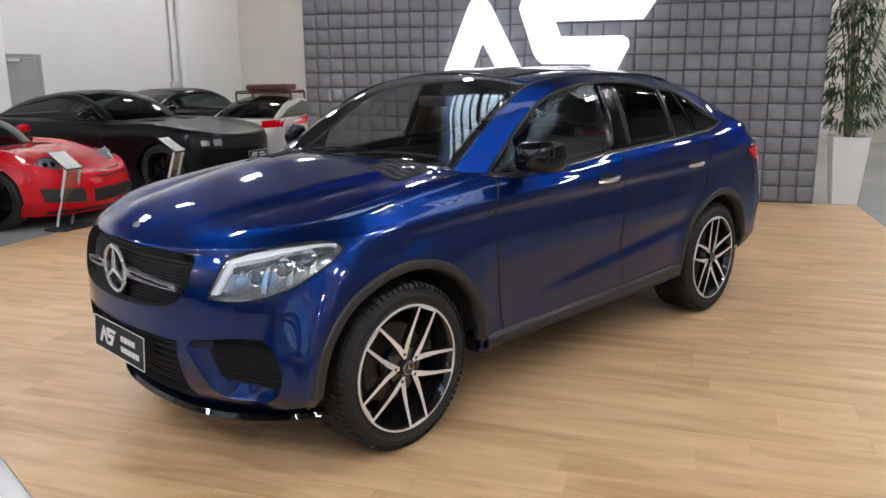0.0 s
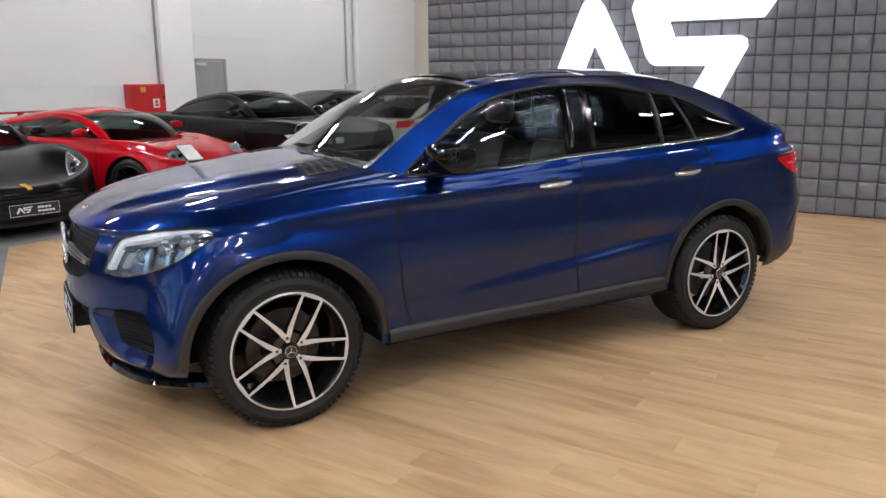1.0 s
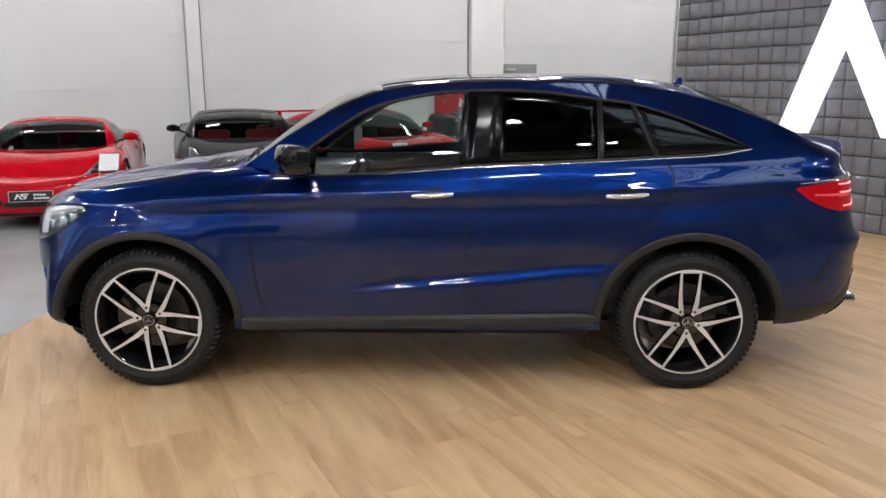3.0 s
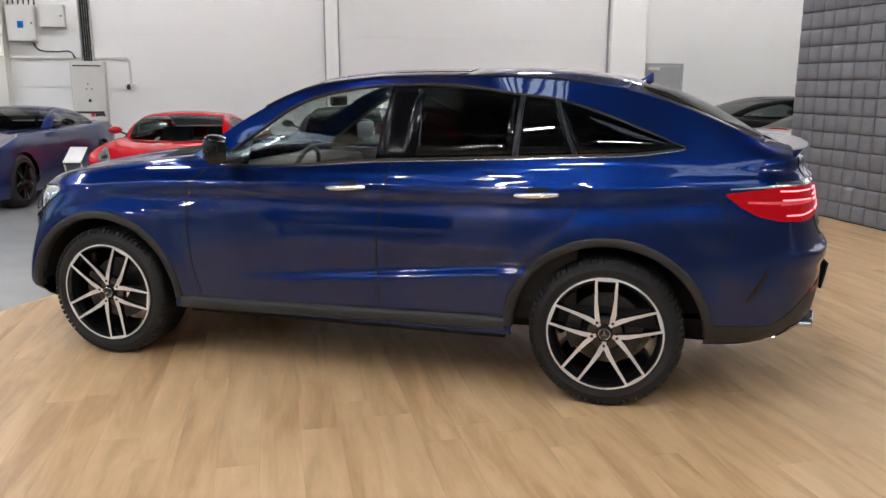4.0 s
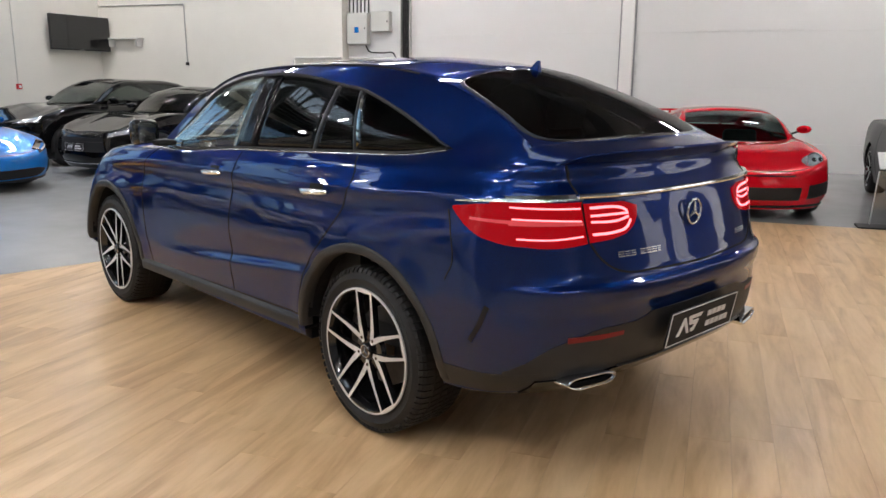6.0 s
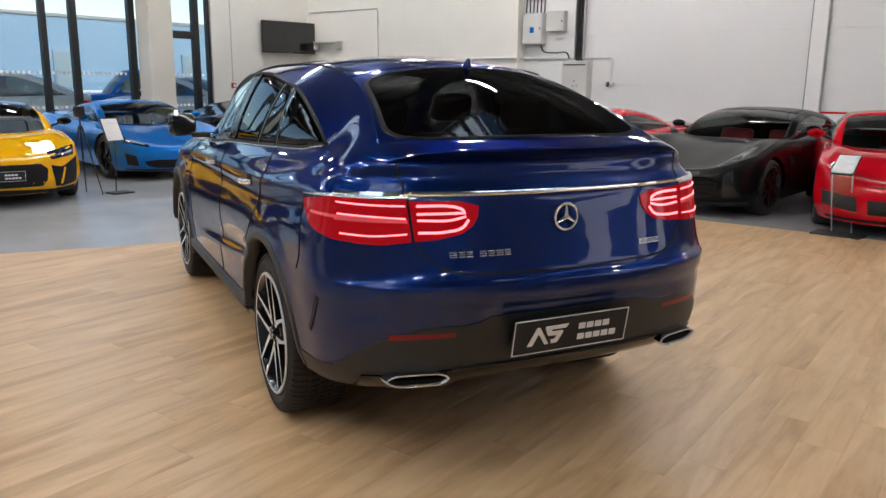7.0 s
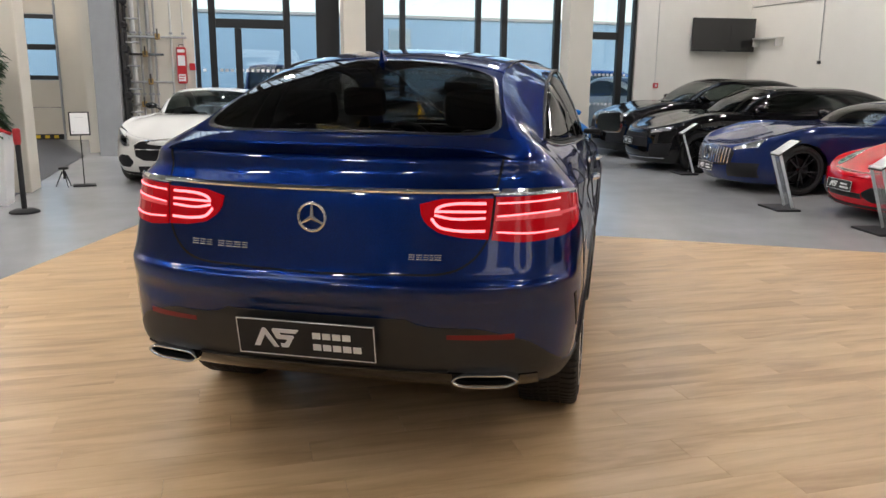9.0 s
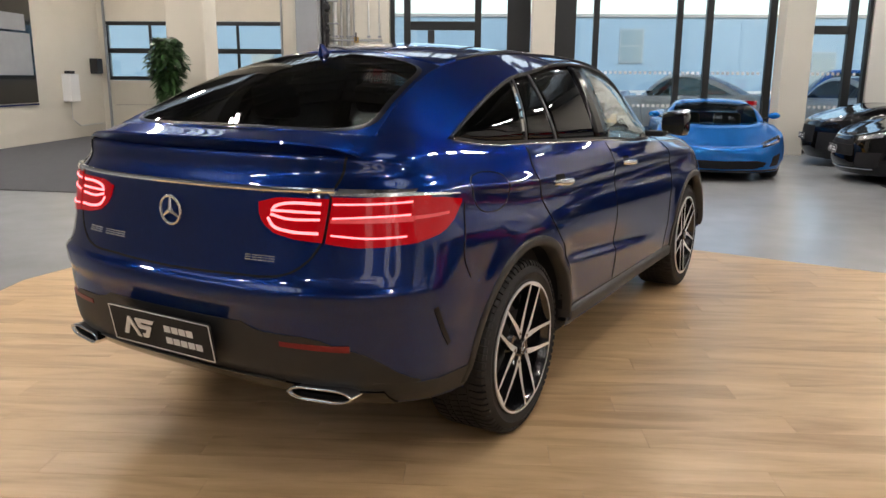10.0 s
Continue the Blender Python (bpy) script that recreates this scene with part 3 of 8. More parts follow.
    if fine:
        part("hub_ring", tube([(0.0285 * math.cos(math.tau * i / 24), -0.005, 0.0285 * math.sin(math.tau * i / 24)) for i in range(24)], 0.0022, 6, closed=True), "chrome", w, smooth=True)
        part("hub_plate", lathe([(0.034, -0.031), (0.056, -0.026), (0.088, -0.03), (0.10, -0.05)], 30), rim_mat, w, smooth=True)
        st = bmesh.new()
        for k in range(3):
            a = radians(90 + 120 * k)
            tube([(0, -0.0045, 0), (0.024 * math.cos(a), -0.0045, 0.024 * math.sin(a))], 0.003, 6, bm=st, taper=[1.3, 0.4])
        part("hub_star", st, "chrome", w)
        for k in range(5):
            a = radians(phase + 72 * k)
            bt = lathe([(0, -0.02), (0.008, -0.02), (0.009, -0.03)], 8)
            bmesh.ops.translate(bt, verts=bt.verts, vec=(0.066 * math.cos(a), 0.004, 0.066 * math.sin(a)))
            part("wheel_bolt", bt, "rim_black", w)
    disc = lathe([(0.07, -0.12), (rim_r * 0.64, -0.12), (rim_r * 0.64, -0.15), (0.07, -0.15)], 32)
    part("brake_disc", disc, "steel", w, smooth=True)
    cal = bmesh.new()
    crow = []
    for rr, yy in ((0.4, -0.17), (0.4, -0.085), (0.44, -0.078), (0.68, -0.078), (0.7, -0.085), (0.7, -0.17)):
        crow.append([Vector((rim_r * rr * math.cos(a), yy, rim_r * rr * math.sin(a))) for a in [radians(-34 + 9.7 * i) for i in range(8)]])
    grid_mesh(crow, cal)
    bmesh.ops.recalc_face_normals(cal, faces=cal.faces)
    part("brake_caliper", cal, "steel", w)
    return w


# ---- the hall ----
def structure(name, bm, mat, label, category="wall", smooth=False):
    ob = part(name, bm, mat, smooth=smooth)
    ob.matrix_world = ROOM
    return tagged(ob, label, category, kind="structure")


U0, U1, V0, V1, TOP, PU_WALL = -15.6, 16.0, -10.1, 11.45, 6.2, 6.0
structure("floor", boxes((U0 - 0.3, U1 + 0.3, V0 - 0.3, V1 + 0.3, -0.2, -0.01)), "concrete", "polished light grey concrete showroom floor", "floor")
bm = bmesh.new()
f = bm.faces.new([bm.verts.new((u, v, -0.006)) for u, v in ((-4.9, -4.15), (-11.4, -4.15), (U0, -5.4), (U0, V0), (-5.65, V0))])
r = bmesh.ops.extrude_face_region(bm, geom=[f])
bmesh.ops.translate(bm, verts=[x for x in r["geom"] if isinstance(x, bmesh.types.BMVert)], vec=(0, 0, 0.008))
bmesh.ops.recalc_face_normals(bm, faces=bm.faces)
structure("carpet", bm, "carpet", "dark grey carpet area by the loading door", "carpet")

# back wall: plain slab with raised panels, recessed joints between them
structure("wall_back", boxes((U0 - 0.3, U1 + 0.3, V1 + 0.012, V1 + 0.3, -0.2, TOP)), "panel", "white back wall of wide sandwich panels")
wall_back = bpy.data.objects["wall_back"]


def wall_panel(u0, u1, z0, z1):
    ob = part("wall_panel", boxes((u0 + 0.004, u1 - 0.004, V1, V1 + 0.011, z0 + 0.004, z1 - 0.004), bevel=0.003), "panel", wall_back)
    return ob


for k in range(7):
    z0, z1 = (-0.01, 0.52) if k == 0 else (0.52 + 1.02 * (k - 1), min(0.52 + 1.02 * k, TOP))
    for u0, u1 in ((-5.5, 0.38), (0.6, 6.55), (7.36, 12.6), (12.6, 16.0)):
        wall_panel(u0, u1, z0, z1)
structure("wall_pilaster", boxes((-12.1, -5.55, V1 - 0.3, V1 + 0.05, -0.2, TOP)), "wall_white", "white plastered wall section")
structure("column_1", boxes((6.53, 7.37, V1 - 0.16, V1 + 0.05, -0.2, TOP), bevel=0.015), "column", "white concrete column at the back wall", "column")
structure("trim_column", boxes((6.50, 6.528, V1 - 0.05, V1 + 0.04, 0, TOP), (7.372, 7.40, V1 - 0.05, V1 + 0.04, 0, TOP), (0.34, 0.368, V1 - 0.05, V1 + 0.04, 0, TOP), (0.622, 0.65, V1 - 0.05, V1 + 0.04, 0, TOP)), "grey_metal", "grey joint strips beside the wall columns", "trim")
structure("column_2", boxes((0.37, 0.62, V1 - 0.1, V1 + 0.05, -0.2, TOP), bevel=0.015), "column", "white steel column at the back wall", "column")
structure("wall_east", boxes((U1, U1 + 0.3, V0 - 0.3, V1 + 0.3, -0.2, TOP)), "wall", "plain white end wall")
structure("wall_south", boxes((U0 - 0.3, -7.0, V0 - 0.3, V0, -0.2, TOP)), "wall", "white plastered side wall")
# unseen wall, added to close the hall; dark grey keeps car reflections low
structure("wall_hall", boxes((-7.0, U1 + 0.3, V0 - 0.3, V0, -0.2, TOP)), "side_wall", "unseen side wall, assumed plain dark grey")
structure("wall_tv", boxes((-12.35, -12.1, 8.05, V1 + 0.05, -0.2, TOP)), "wall_white", "white plastered wall beside the glazing")
structure("wall_pipe", boxes((-12.35, -12.1, -3.9, -2.02, -0.2, TOP)), "wall", "plastered wall with pipes")
structure("wall_return", boxes((U0, -12.1, -4.15, -3.9, -0.2, TOP)), "wall", "white plastered return wall")
structure("wall_header", boxes((-12.35, -12.1, -2.02, 8.05, 5.8, TOP)), "wall", "white wall above the glazing")
structure("wall_dock", boxes((U0 - 0.3, U0, V0, -9.93, -0.2, TOP), (U0 - 0.3, U0, -5.2, -3.9, -0.2, TOP), (U0 - 0.3, U0, -9.93, -5.2, 4.2, TOP)), "wall", "cream wall round the loading door")

# ceiling: sheet with ribs, beams, two long roof lights
ROOF_LIGHTS = ((-9.6, -7.0, -9.6, 10.0), (0.6, 3.4, -9.6, 2.6))
edges_u = [U0 - 0.3] + [x for row in ROOF_LIGHTS for x in row[:2]] + [U1 + 0.3]
cb = boxes(*[(a, b, V0 - 0.3, V1 + 0.3, TOP, TOP + 0.2) for a, b in zip(edges_u[::2], edges_u[1::2])])
for a, b, c, d in ROOF_LIGHTS:
    box(cb, a, b, V0 - 0.3, c, TOP, TOP + 0.2), box(cb, a, b, d, V1 + 0.3, TOP, TOP + 0.2)
box(cb, 0.6, 3.4, -3.0, 0.3, TOP, TOP + 0.2)  # unseen cover, added to block a stretch of the second roof light
for k in range(60):
    u = U0 + 0.3 + 0.6 * k
    if not any(row[0] - 0.25 < u < row[1] for row in ROOF_LIGHTS):
        box(cb, u, u + 0.22, V0, V1, TOP - 0.1, TOP)
for k in range(5):
    v = -9.9 + 5 * k
    box(cb, U0, U1, v, v + 0.3, TOP - 0.6, TOP - 0.1)
structure("ceiling", cb, "ceiling", "grey ribbed sheet ceiling with beams", "ceiling")

for n, (a, b, c, d) in enumerate(ROOF_LIGHTS):
    light = thing(f"window_roof_{n + 1}", ROOM, "long glazed roof light with grey bars", "window", kind="structure")
    for k in range(int((d - c) / 0.25)):
        v = c + 0.25 * (k + 0.5)
        wide = 0.05 if k % 8 == 4 else 0.016
        part("glazing_bar", boxes((a, b, v - wide, v + wide, TOP + 0.1, TOP + 0.2)), "ceiling", light)
    for u in (a, b):
        part("upstand", boxes((u - 0.06, u + 0.06, c, d, TOP + 0.2, TOP + 0.4)), "ceiling", light)
    p = part("pane", boxes((a, b, c, d, TOP + 0.21, TOP + 0.22)), "pane", light)
    p.visible_shadow = False


def ceiling_light(u, v):
    t = thing("ceiling_light", room(u, v, 0, 0), "slim white twin-tube LED hall light", "ceiling light", "ceiling lights")
    part("housing", boxes((-0.40, 0.40, -0.10, 0.10, 5.31, 5.37), bevel=0.012), "grey_metal", t)
    for y in (-0.055, 0.055):
        part("tube", boxes((-0.375, 0.375, y - 0.018, y + 0.018, 5.278, 5.31)), "lamp", t, "lit white tube")
    for x in (-0.33, 0.33):
        part("suspension_wire", tube([(x, 0, 5.36), (x, 0, TOP + 0.05)], 0.004, 5), "grey_metal", t)


MOVED = {(-0.43, -1.6): (0.4, -1.6), (-3.7, -1.6): (-1.35, -4.0)}
for v in (-6.1, -1.6, 3.4, 8.8):
    for u in (-10.8, -6.6, -3.7, -0.43, 4.0, 6.9, 10.2, 13.4):
        if not (3 < u < 8 and -3.3 < v < 4.6):
            ceiling_light(*MOVED.get((u, v), (u, v)))
# unseen extra lights; the last is set to brighten the floor behind the SUV
for u, v in ((-13.8, -7.0), (-6.6, -9.2), (5.3, 2.0)):
    ceiling_light(u, v)

# partition wall padded with squares; its unseen top is raised to block lamps
PV0, PV1, PU = -2.9, 4.24, PU_WALL
padded = part("partition_padded", boxes((PU + 0.03, PU + 0.28, PV0, PV1, -0.01, 6.095)), "dark")
padded.matrix_world = ROOM
tagged(padded, "partition wall padded with square grey leatherette cushions", "wall", kind="structure")

# window front
FU = -12.1
structure("trim_threshold", boxes((FU - 0.2, FU - 0.02, -2.0, 8.04, -0.1, 0.1)), "frame", "dark aluminium threshold of the glazing", "trim")


def glazing(name, v0, v1, posts, rails, label, ztop=5.8):
    t = thing(name, ROOM, label, "window", kind="structure")
    for a, b in posts:
        part("window_post", boxes((FU - 0.16, FU - 0.04, a, b, 0.1, ztop), bevel=0.006), "frame", t)
    edges = [v0] + [x for p in posts for x in p] + [v1]
    for z0, z1, a, b in rails:
        part("window_rail", boxes((FU - 0.155, FU - 0.045, a, b, z0, z1), bevel=0.006), "frame", t)
    for a, b in zip(edges[0::2], edges[1::2]):
        if b - a > 0.05:
            p = part("pane", boxes((FU - 0.105, FU - 0.095, a, b, 0.1, ztop)), "pane", t)
            p.visible_shadow = False
            for z in (0.94, 1.63):
                dots = bmesh.new()
                for k in range(int((b - a - 0.04) / 0.105)):
                    box(dots, FU - 0.0935, FU - 0.0925, a + 0.05 + 0.105 * k, a + 0.11 + 0.105 * k, z, z + 0.06)
                if dots.verts:
                    part("safety_marking", dots, "print", p, "row of white safety squares")
    return t


glazing("window_1", -2.0, 0.47, [(-2.0, -1.91), (-1.71, -1.57), (-0.2, -0.06), (0.49, 0.98)], [(2.52, 2.70, -1.57, -0.2), (0.1, 0.24, -1.57, -1.2), (0.1, 0.24, -1.06, -0.2), (0.1, 2.515, -1.2, -1.06)], "glazed entrance with dark aluminium frame")
glazing("window_2", 1.47, 6.05, [(1.47, 1.94), (2.31, 2.43), (4.05, 4.17), (4.66, 4.80), (5.95, 6.1)], [(0.1, 0.2, 1.94, 2.31), (0.1, 0.2, 2.43, 4.05), (0.1, 0.2, 4.17, 4.66), (0.1, 0.2, 4.80, 5.95)], "tall shop window with dark mullions")
glazing("window_3", 6.72, 8.04, [(6.70, 6.78), (7.58, 7.74), (7.97, 8.04)], [(2.47, 2.64, 6.78, 7.58), (0.1, 0.24, 6.78, 7.58)], "glazed side door with dark aluminium frame")
structure("column_3", boxes((FU - 0.02, FU + 0.45, 0.99, 1.46, -0.01, TOP), bevel=0.015), "wall", "white concrete column in the window front", "column")
structure("column_4", boxes((FU - 0.02, FU + 0.45, 6.11, 6.69, -0.01, TOP), bevel=0.015), "wall", "white concrete column in the window front", "column")
structure("column_5", boxes((-6.88, -6.32, -4.56, -4.0, -0.01, TOP), bevel=0.02), "wall", "white square concrete column", "column")
# the shade on this column's side is put into its grey colour
structure("column_6", boxes((-12.09, -11.3, -3.85, -3.40, -0.01, TOP), bevel=0.01), "grey_metal", "square column in the grey of its shaded side", "column")

# loading door with two rows of windows
dock = thing("loading_door", ROOM @ pose(U0, 0, 0), "closed beige sectional loading door with windows", "garage door", kind="structure")
D0, D1 = -9.9, -5.24
PANE_W = (D1 - D0) / 4
for z0, z1 in ((0.12, 0.76), (0.76, 1.41), (2.91, 3.55), (3.55, 4.2)):
    part("door_section", boxes((-0.1, -0.04, D0, D1, z0 + 0.006, z1 - 0.006), bevel=0.008), "beige_door", dock)
part("rubber_seal", boxes((-0.1, -0.03, D0, D1, 0.0, 0.12)), "dark", dock)
for k in range(23):
    part("warning_mark", boxes((-0.03, -0.026, D0 + 0.02 + 0.2 * k, D0 + 0.12 + 0.2 * k, 0.03, 0.1)), "hazard", dock)
for z0, z1 in ((1.41, 1.51), (2.10, 2.23), (2.81, 2.91)):
    part("door_bar", boxes((-0.1, -0.03, D0, D1, z0, z1), bevel=0.01), "frame", dock)
for k in range(5):
    v = D0 + PANE_W * k
    for z0, z1 in ((1.51, 2.10), (2.23, 2.81)):
        part("door_bar", boxes((-0.1, -0.035, max(v - 0.035, D0), min(v + 0.035, D1), z0, z1), bevel=0.01), "frame", dock)
        if k < 4:
            p = part("door_pane", boxes((-0.075, -0.065, v + 0.035, v + PANE_W - 0.035, z0, z1)), "pane", dock)
            p.visible_shadow = False
for v in (D0 - 0.035, D1 - 0.005):
    part("door_track", boxes((-0.02, 0.06, v, v + 0.04, 0.0, 4.2), bevel=0.006), "grey_metal", dock)

# wood floor: the planks come last in the file
WOOD = [(6.0, 5.15), (-0.22, 5.2), (-4.45, -2.1), (-0.6, -3.5), (6.0, -3.4)]
bm = bmesh.new()
f = bm.faces.new([bm.verts.new((u, v, -0.008)) for u, v in WOOD])
r = bmesh.ops.extrude_face_region(bm, geom=[f])
bmesh.ops.translate(bm, verts=[x for x in r["geom"] if isinstance(x, bmesh.types.BMVert)], vec=(0, 0, 0.005))
bmesh.ops.recalc_face_normals(bm, faces=bm.faces)
wood = structure("floor_wood", bm, "joint", "stage floor of light oak-look planks", "floor")

# outside
structure("ground", boxes((-900, U0 - 0.35, -900, 900, -0.3, 0.08), (U0 - 0.3, -12.4, -3.85, 900, -0.3, 0.08)), "asphalt", "grey asphalt yard outside", "ground")
far = thing("warehouse", ROOM @ pose(-36, 0, 0), "long blue-grey clad warehouse across the yard", "building", kind="structure")
part("wall", boxes((-8, 0, -45, 60, 0.08, 4.55)), "facade_blue", far)
for k in range(17):
    part("cladding_rib", boxes((0, 0.03, -44 + 6 * k, -43.95 + 6 * k, 0.6, 4.5)), "facade_blue", far)
part("plinth", boxes((0, 0.08, -45, 60, 0.08, 0.6)), "grey_metal", far)
part("roof_edge", boxes((-8, 0.12, -45, 60, 4.55, 4.7)), "grey_metal", far)
for v, z0, z1 in ((-26, 1.0, 2.9), (-12, 1.0, 2.9), (6.9, 2.3, 4.0), (16.5, 1.0, 2.9), (24.0, 1.0, 2.9)):
    w = part("window", boxes((0.0, 0.1, v, v + 1.2, z0, z1)), "facade_grey", far)
    for a, b in ((z0 + 0.08, (z0 + z1) / 2 - 0.04), ((z0 + z1) / 2 + 0.04, z1 - 0.08)):
        part("pane", boxes((0.1, 0.13, v + 0.08, v + 1.12, a, b)), "far_glass", w)
fence = thing("fence", ROOM @ pose(-29, 0, 0), "low white railing across the yard", "fence")
part("rail", boxes((-0.03, 0.03, -30, 40, 0.95, 1.05)), "pot", fence)
for k in range(120):
    part("picket", boxes((-0.02, 0.02, -30 + k * 0.58, -29.78 + k * 0.58, 0.7, 0.94)), "pot", fence)


SUV = {
    "loops": [
        (-2.16, 0.66, 2.2, 2.36, 0.5, 3.6, [(-1.5, 0.90), (-0.9, 0.95), (1, 0.95), (1.86, 0.90)], [(-2.2, 0.23), (-1.9, 0.25), (-0.95, 0.33), (1.0, 0.34), (1.95, 0.36), (2.38, 0.395)]),
        (-2.27, 0.74, 2.45, 2.49, 0.52, 3.0, [(-1.5, 0.955), (-0.9, 0.962), (0, 0.962), (1, 0.965), (1.97, 0.945)], [(-2.3, 0.38), (-1.7, 0.41), (-0.9, 0.43), (1, 0.46), (2, 0.47), (2.5, 0.48)]),
        (-2.32, 0.78, 2.4, 2.535, 0.55, 2.75, [(-1.54, 0.972), (-0.9, 0.966), (-0.4, 0.968), (0.3, 0.971), (1, 0.973), (2.0, 0.965)], [(-2.36, 0.53), (-1.7, 0.53), (-0.8, 0.505), (-0.2, 0.545), (0.4, 0.60), (1, 0.655), (2.0, 0.66), (2.55, 0.66)]),
        (-2.326, 0.78, 2.35, 2.545, 0.55, 2.6, [(-1.54, 0.977), (-0.9, 0.974), (-0.5, 0.964), (0.2, 0.951), (0.8, 0.953), (1.25, 0.972), (2, 0.972)], [(-2.37, 0.63), (-1.7, 0.62), (-0.8, 0.57), (-0.2, 0.605), (0.4, 0.655), (1, 0.71), (2, 0.74), (2.555, 0.775)]),
        (-2.33, 0.78, 2.3, 2.54, 0.55, 2.7, [(-1.54, 0.98), (-0.9, 0.976), (0.2, 0.966), (1.2, 0.982), (2, 0.968)], [(-2.37, 0.74), (-1.7, 0.76), (1, 0.80), (2, 0.82), (2.555, 0.82)]),
        (-2.325, 0.78, 2.25, 2.52, 0.54, 2.65, [(-1.54, 0.972), (-0.9, 0.966), (0.2, 0.954), (1.2, 0.974), (2, 0.964)], [(-2.37, 0.83), (-1.7, 0.88), (1, 0.92), (2, 0.90), (2.555, 0.865)]),
        (-2.315, 0.76, 2.2, 2.49, 0.525, 2.7, [(-1.55, 0.955), (-0.9, 0.960), (0.2, 0.955), (1.2, 0.965), (1.98, 0.953)], [(-2.35, 0.89), (-1.7, 0.955), (-0.8, 1.00), (0, 1.01), (1, 1.02), (2, 1.0), (2.49, 0.98)]),
        (-2.29, 0.75, 2.1, 2.464, 0.51, 2.8, [(-1.55, 0.945), (-0.9, 0.958), (0.2, 0.957), (1.2, 0.962), (1.98, 0.935)], [(-2.35, 0.935), (-1.7, 0.99), (-0.8, 1.035), (0, 1.05), (1, 1.065), (1.9, 1.085), (2.49, 1.09)]),
        (-2.275, 0.74, 2.15, 2.445, 0.5, 3, [(-1.54, 0.925), (-1.2, 0.935), (-0.5, 0.945), (0.5, 0.945), (1.5, 0.945), (1.95, 0.915)], [(-2.31, 0.968), (-2.1, 0.985), (-1.7, 1.018), (-0.9, 1.07), (0.5, 1.095), (1.5, 1.115), (1.9, 1.145), (2.455, 1.15)]),
        (-2.10, 0.66, 2.5, 2.41, 0.48, 3, [(-1.44, 0.87), (-0.9, 0.905), (0, 0.925), (1.2, 0.93), (1.95, 0.87)], [(-2.10, 1.045), (-1.7, 1.08), (-1.2, 1.105), (0, 1.135), (1.2, 1.16), (1.95, 1.20), (2.41, 1.215)]),
        (-1.55, 0.55, 2.8, 2.39, 0.45, 3.5, [(-1.0, 0.84), (-0.6, 0.885), (0, 0.905), (1.2, 0.905), (1.9, 0.83)], [(-1.55, 1.15), (-1.0, 1.15), (-0.6, 1.15), (0.3, 1.175), (1.2, 1.21), (1.9, 1.25), (2.39, 1.28)]),
        (-1.02, 0.25, 2.6, 2.21, 0.34, 5, [(-0.8, 0.815), (-0.3, 0.865), (0.3, 0.885), (1.2, 0.86), (1.79, 0.775), (1.87, 0.755)], [(-1.02, 1.225), (-0.77, 1.165), (0.3, 1.213), (1.27, 1.256), (1.6, 1.272), (1.8, 1.302), (2.21, 1.335)]),
    ],
    "edge": [(-0.95, -0.75, 1.20), (-0.55, -0.68, 1.455), (-0.25, -0.63, 1.585), (0.1, -0.60, 1.635), (0.6, -0.575, 1.650), (1.1, -0.565, 1.638), (1.55, -0.555, 1.568), (1.9, -0.61, 1.450), (2.16, -0.675, 1.332)],
    "bow": [(0, -0.07), (0.25, -0.07), (0.4, 0), (0.7, 0.02), (1, 0.05)],
    "crown": [(0, 0.02), (0.25, 0.055), (0.5, 0.052), (0.78, 0.064), (0.9, 0.05), (1, 0.012)],
    "dlo": [(-0.765, -0.805, 1.172), (-0.51, -0.752, 1.352), (-0.275, -0.725, 1.50), (0.02, -0.712, 1.58), (0.35, -0.71, 1.607), (0.67, -0.71, 1.60), (0.97, -0.715, 1.56), (1.15, -0.72, 1.538),
            (1.42, -0.735, 1.456), (1.66, -0.755, 1.362), (1.8, -0.768, 1.304), (2.0, -0.735, 1.313), (2.15, -0.69, 1.33)],
}


def soft(v):
    v = max(0.0, min(1.0, v))
    return v * v * (3 - 2 * v)


def suv_relief(spec, p):
    """Creases of the doors, flared arches and the domed bonnet."""
    q, s, a = p.copy(), math.copysign(1.0, p.y), abs(p.y)
    if a > 0.6:
        d = p.z - knots(spec["loops"][8][7], p.x)
        fade = soft((p.x + 2.0) / 0.5) * soft((2.25 - p.x) / 0.4)
        a += fade * (0.006 * max(0.0, 1 - abs(d) / 0.035) - 0.011 * math.exp(-(((d + 0.085) / 0.05) ** 2)) + 0.004 * math.exp(-(((d + 0.2) / 0.06) ** 2)))
    r = math.hypot(p.x + 1.4575, p.z - 0.385)
    if a > 0.7 and p.x < -1.4575 and r < 0.7:
        a += max(0.0, 0.962 - a) * soft((0.68 - r) / 0.16) * soft((p.z - 0.24) / 0.2)
    for hub in (-1.4575, 1.4575):
        r = math.hypot(p.x - hub, p.z - 0.385)
        if a > 0.7 and r < 0.75 and p.z > 0.3:
            a += 0.012 * soft((0.62 - r) / 0.14)
    q.y = s * a if abs(p.y) > 1e-6 else 0.0
    if p.x > 1.9 and 0.6 < p.z < 0.9:
        # ledge on top of the rear bumper
        fade = soft((p.x - 2.12) / 0.3)
        q.x += fade * (0.017 * soft((0.838 - p.z) / 0.016) * soft((p.z - 0.715) / 0.06))
    if p.x < -0.85 and p.z > 0.96 and a < 0.8:
        line = 0.30 + (p.x + 2.2) / 1.3 * 0.33
        q.z += 0.014 * soft((line + 0.02 - a) / 0.07) * soft((p.x + 2.26) / 0.3) * soft((-0.9 - p.x) / 0.25)
        q.z -= 0.006 * math.exp(-(((a - line - 0.09) / 0.05) ** 2)) * soft((p.x + 2.2) / 0.3) * soft((-0.9 - p.x) / 0.25)
    return q


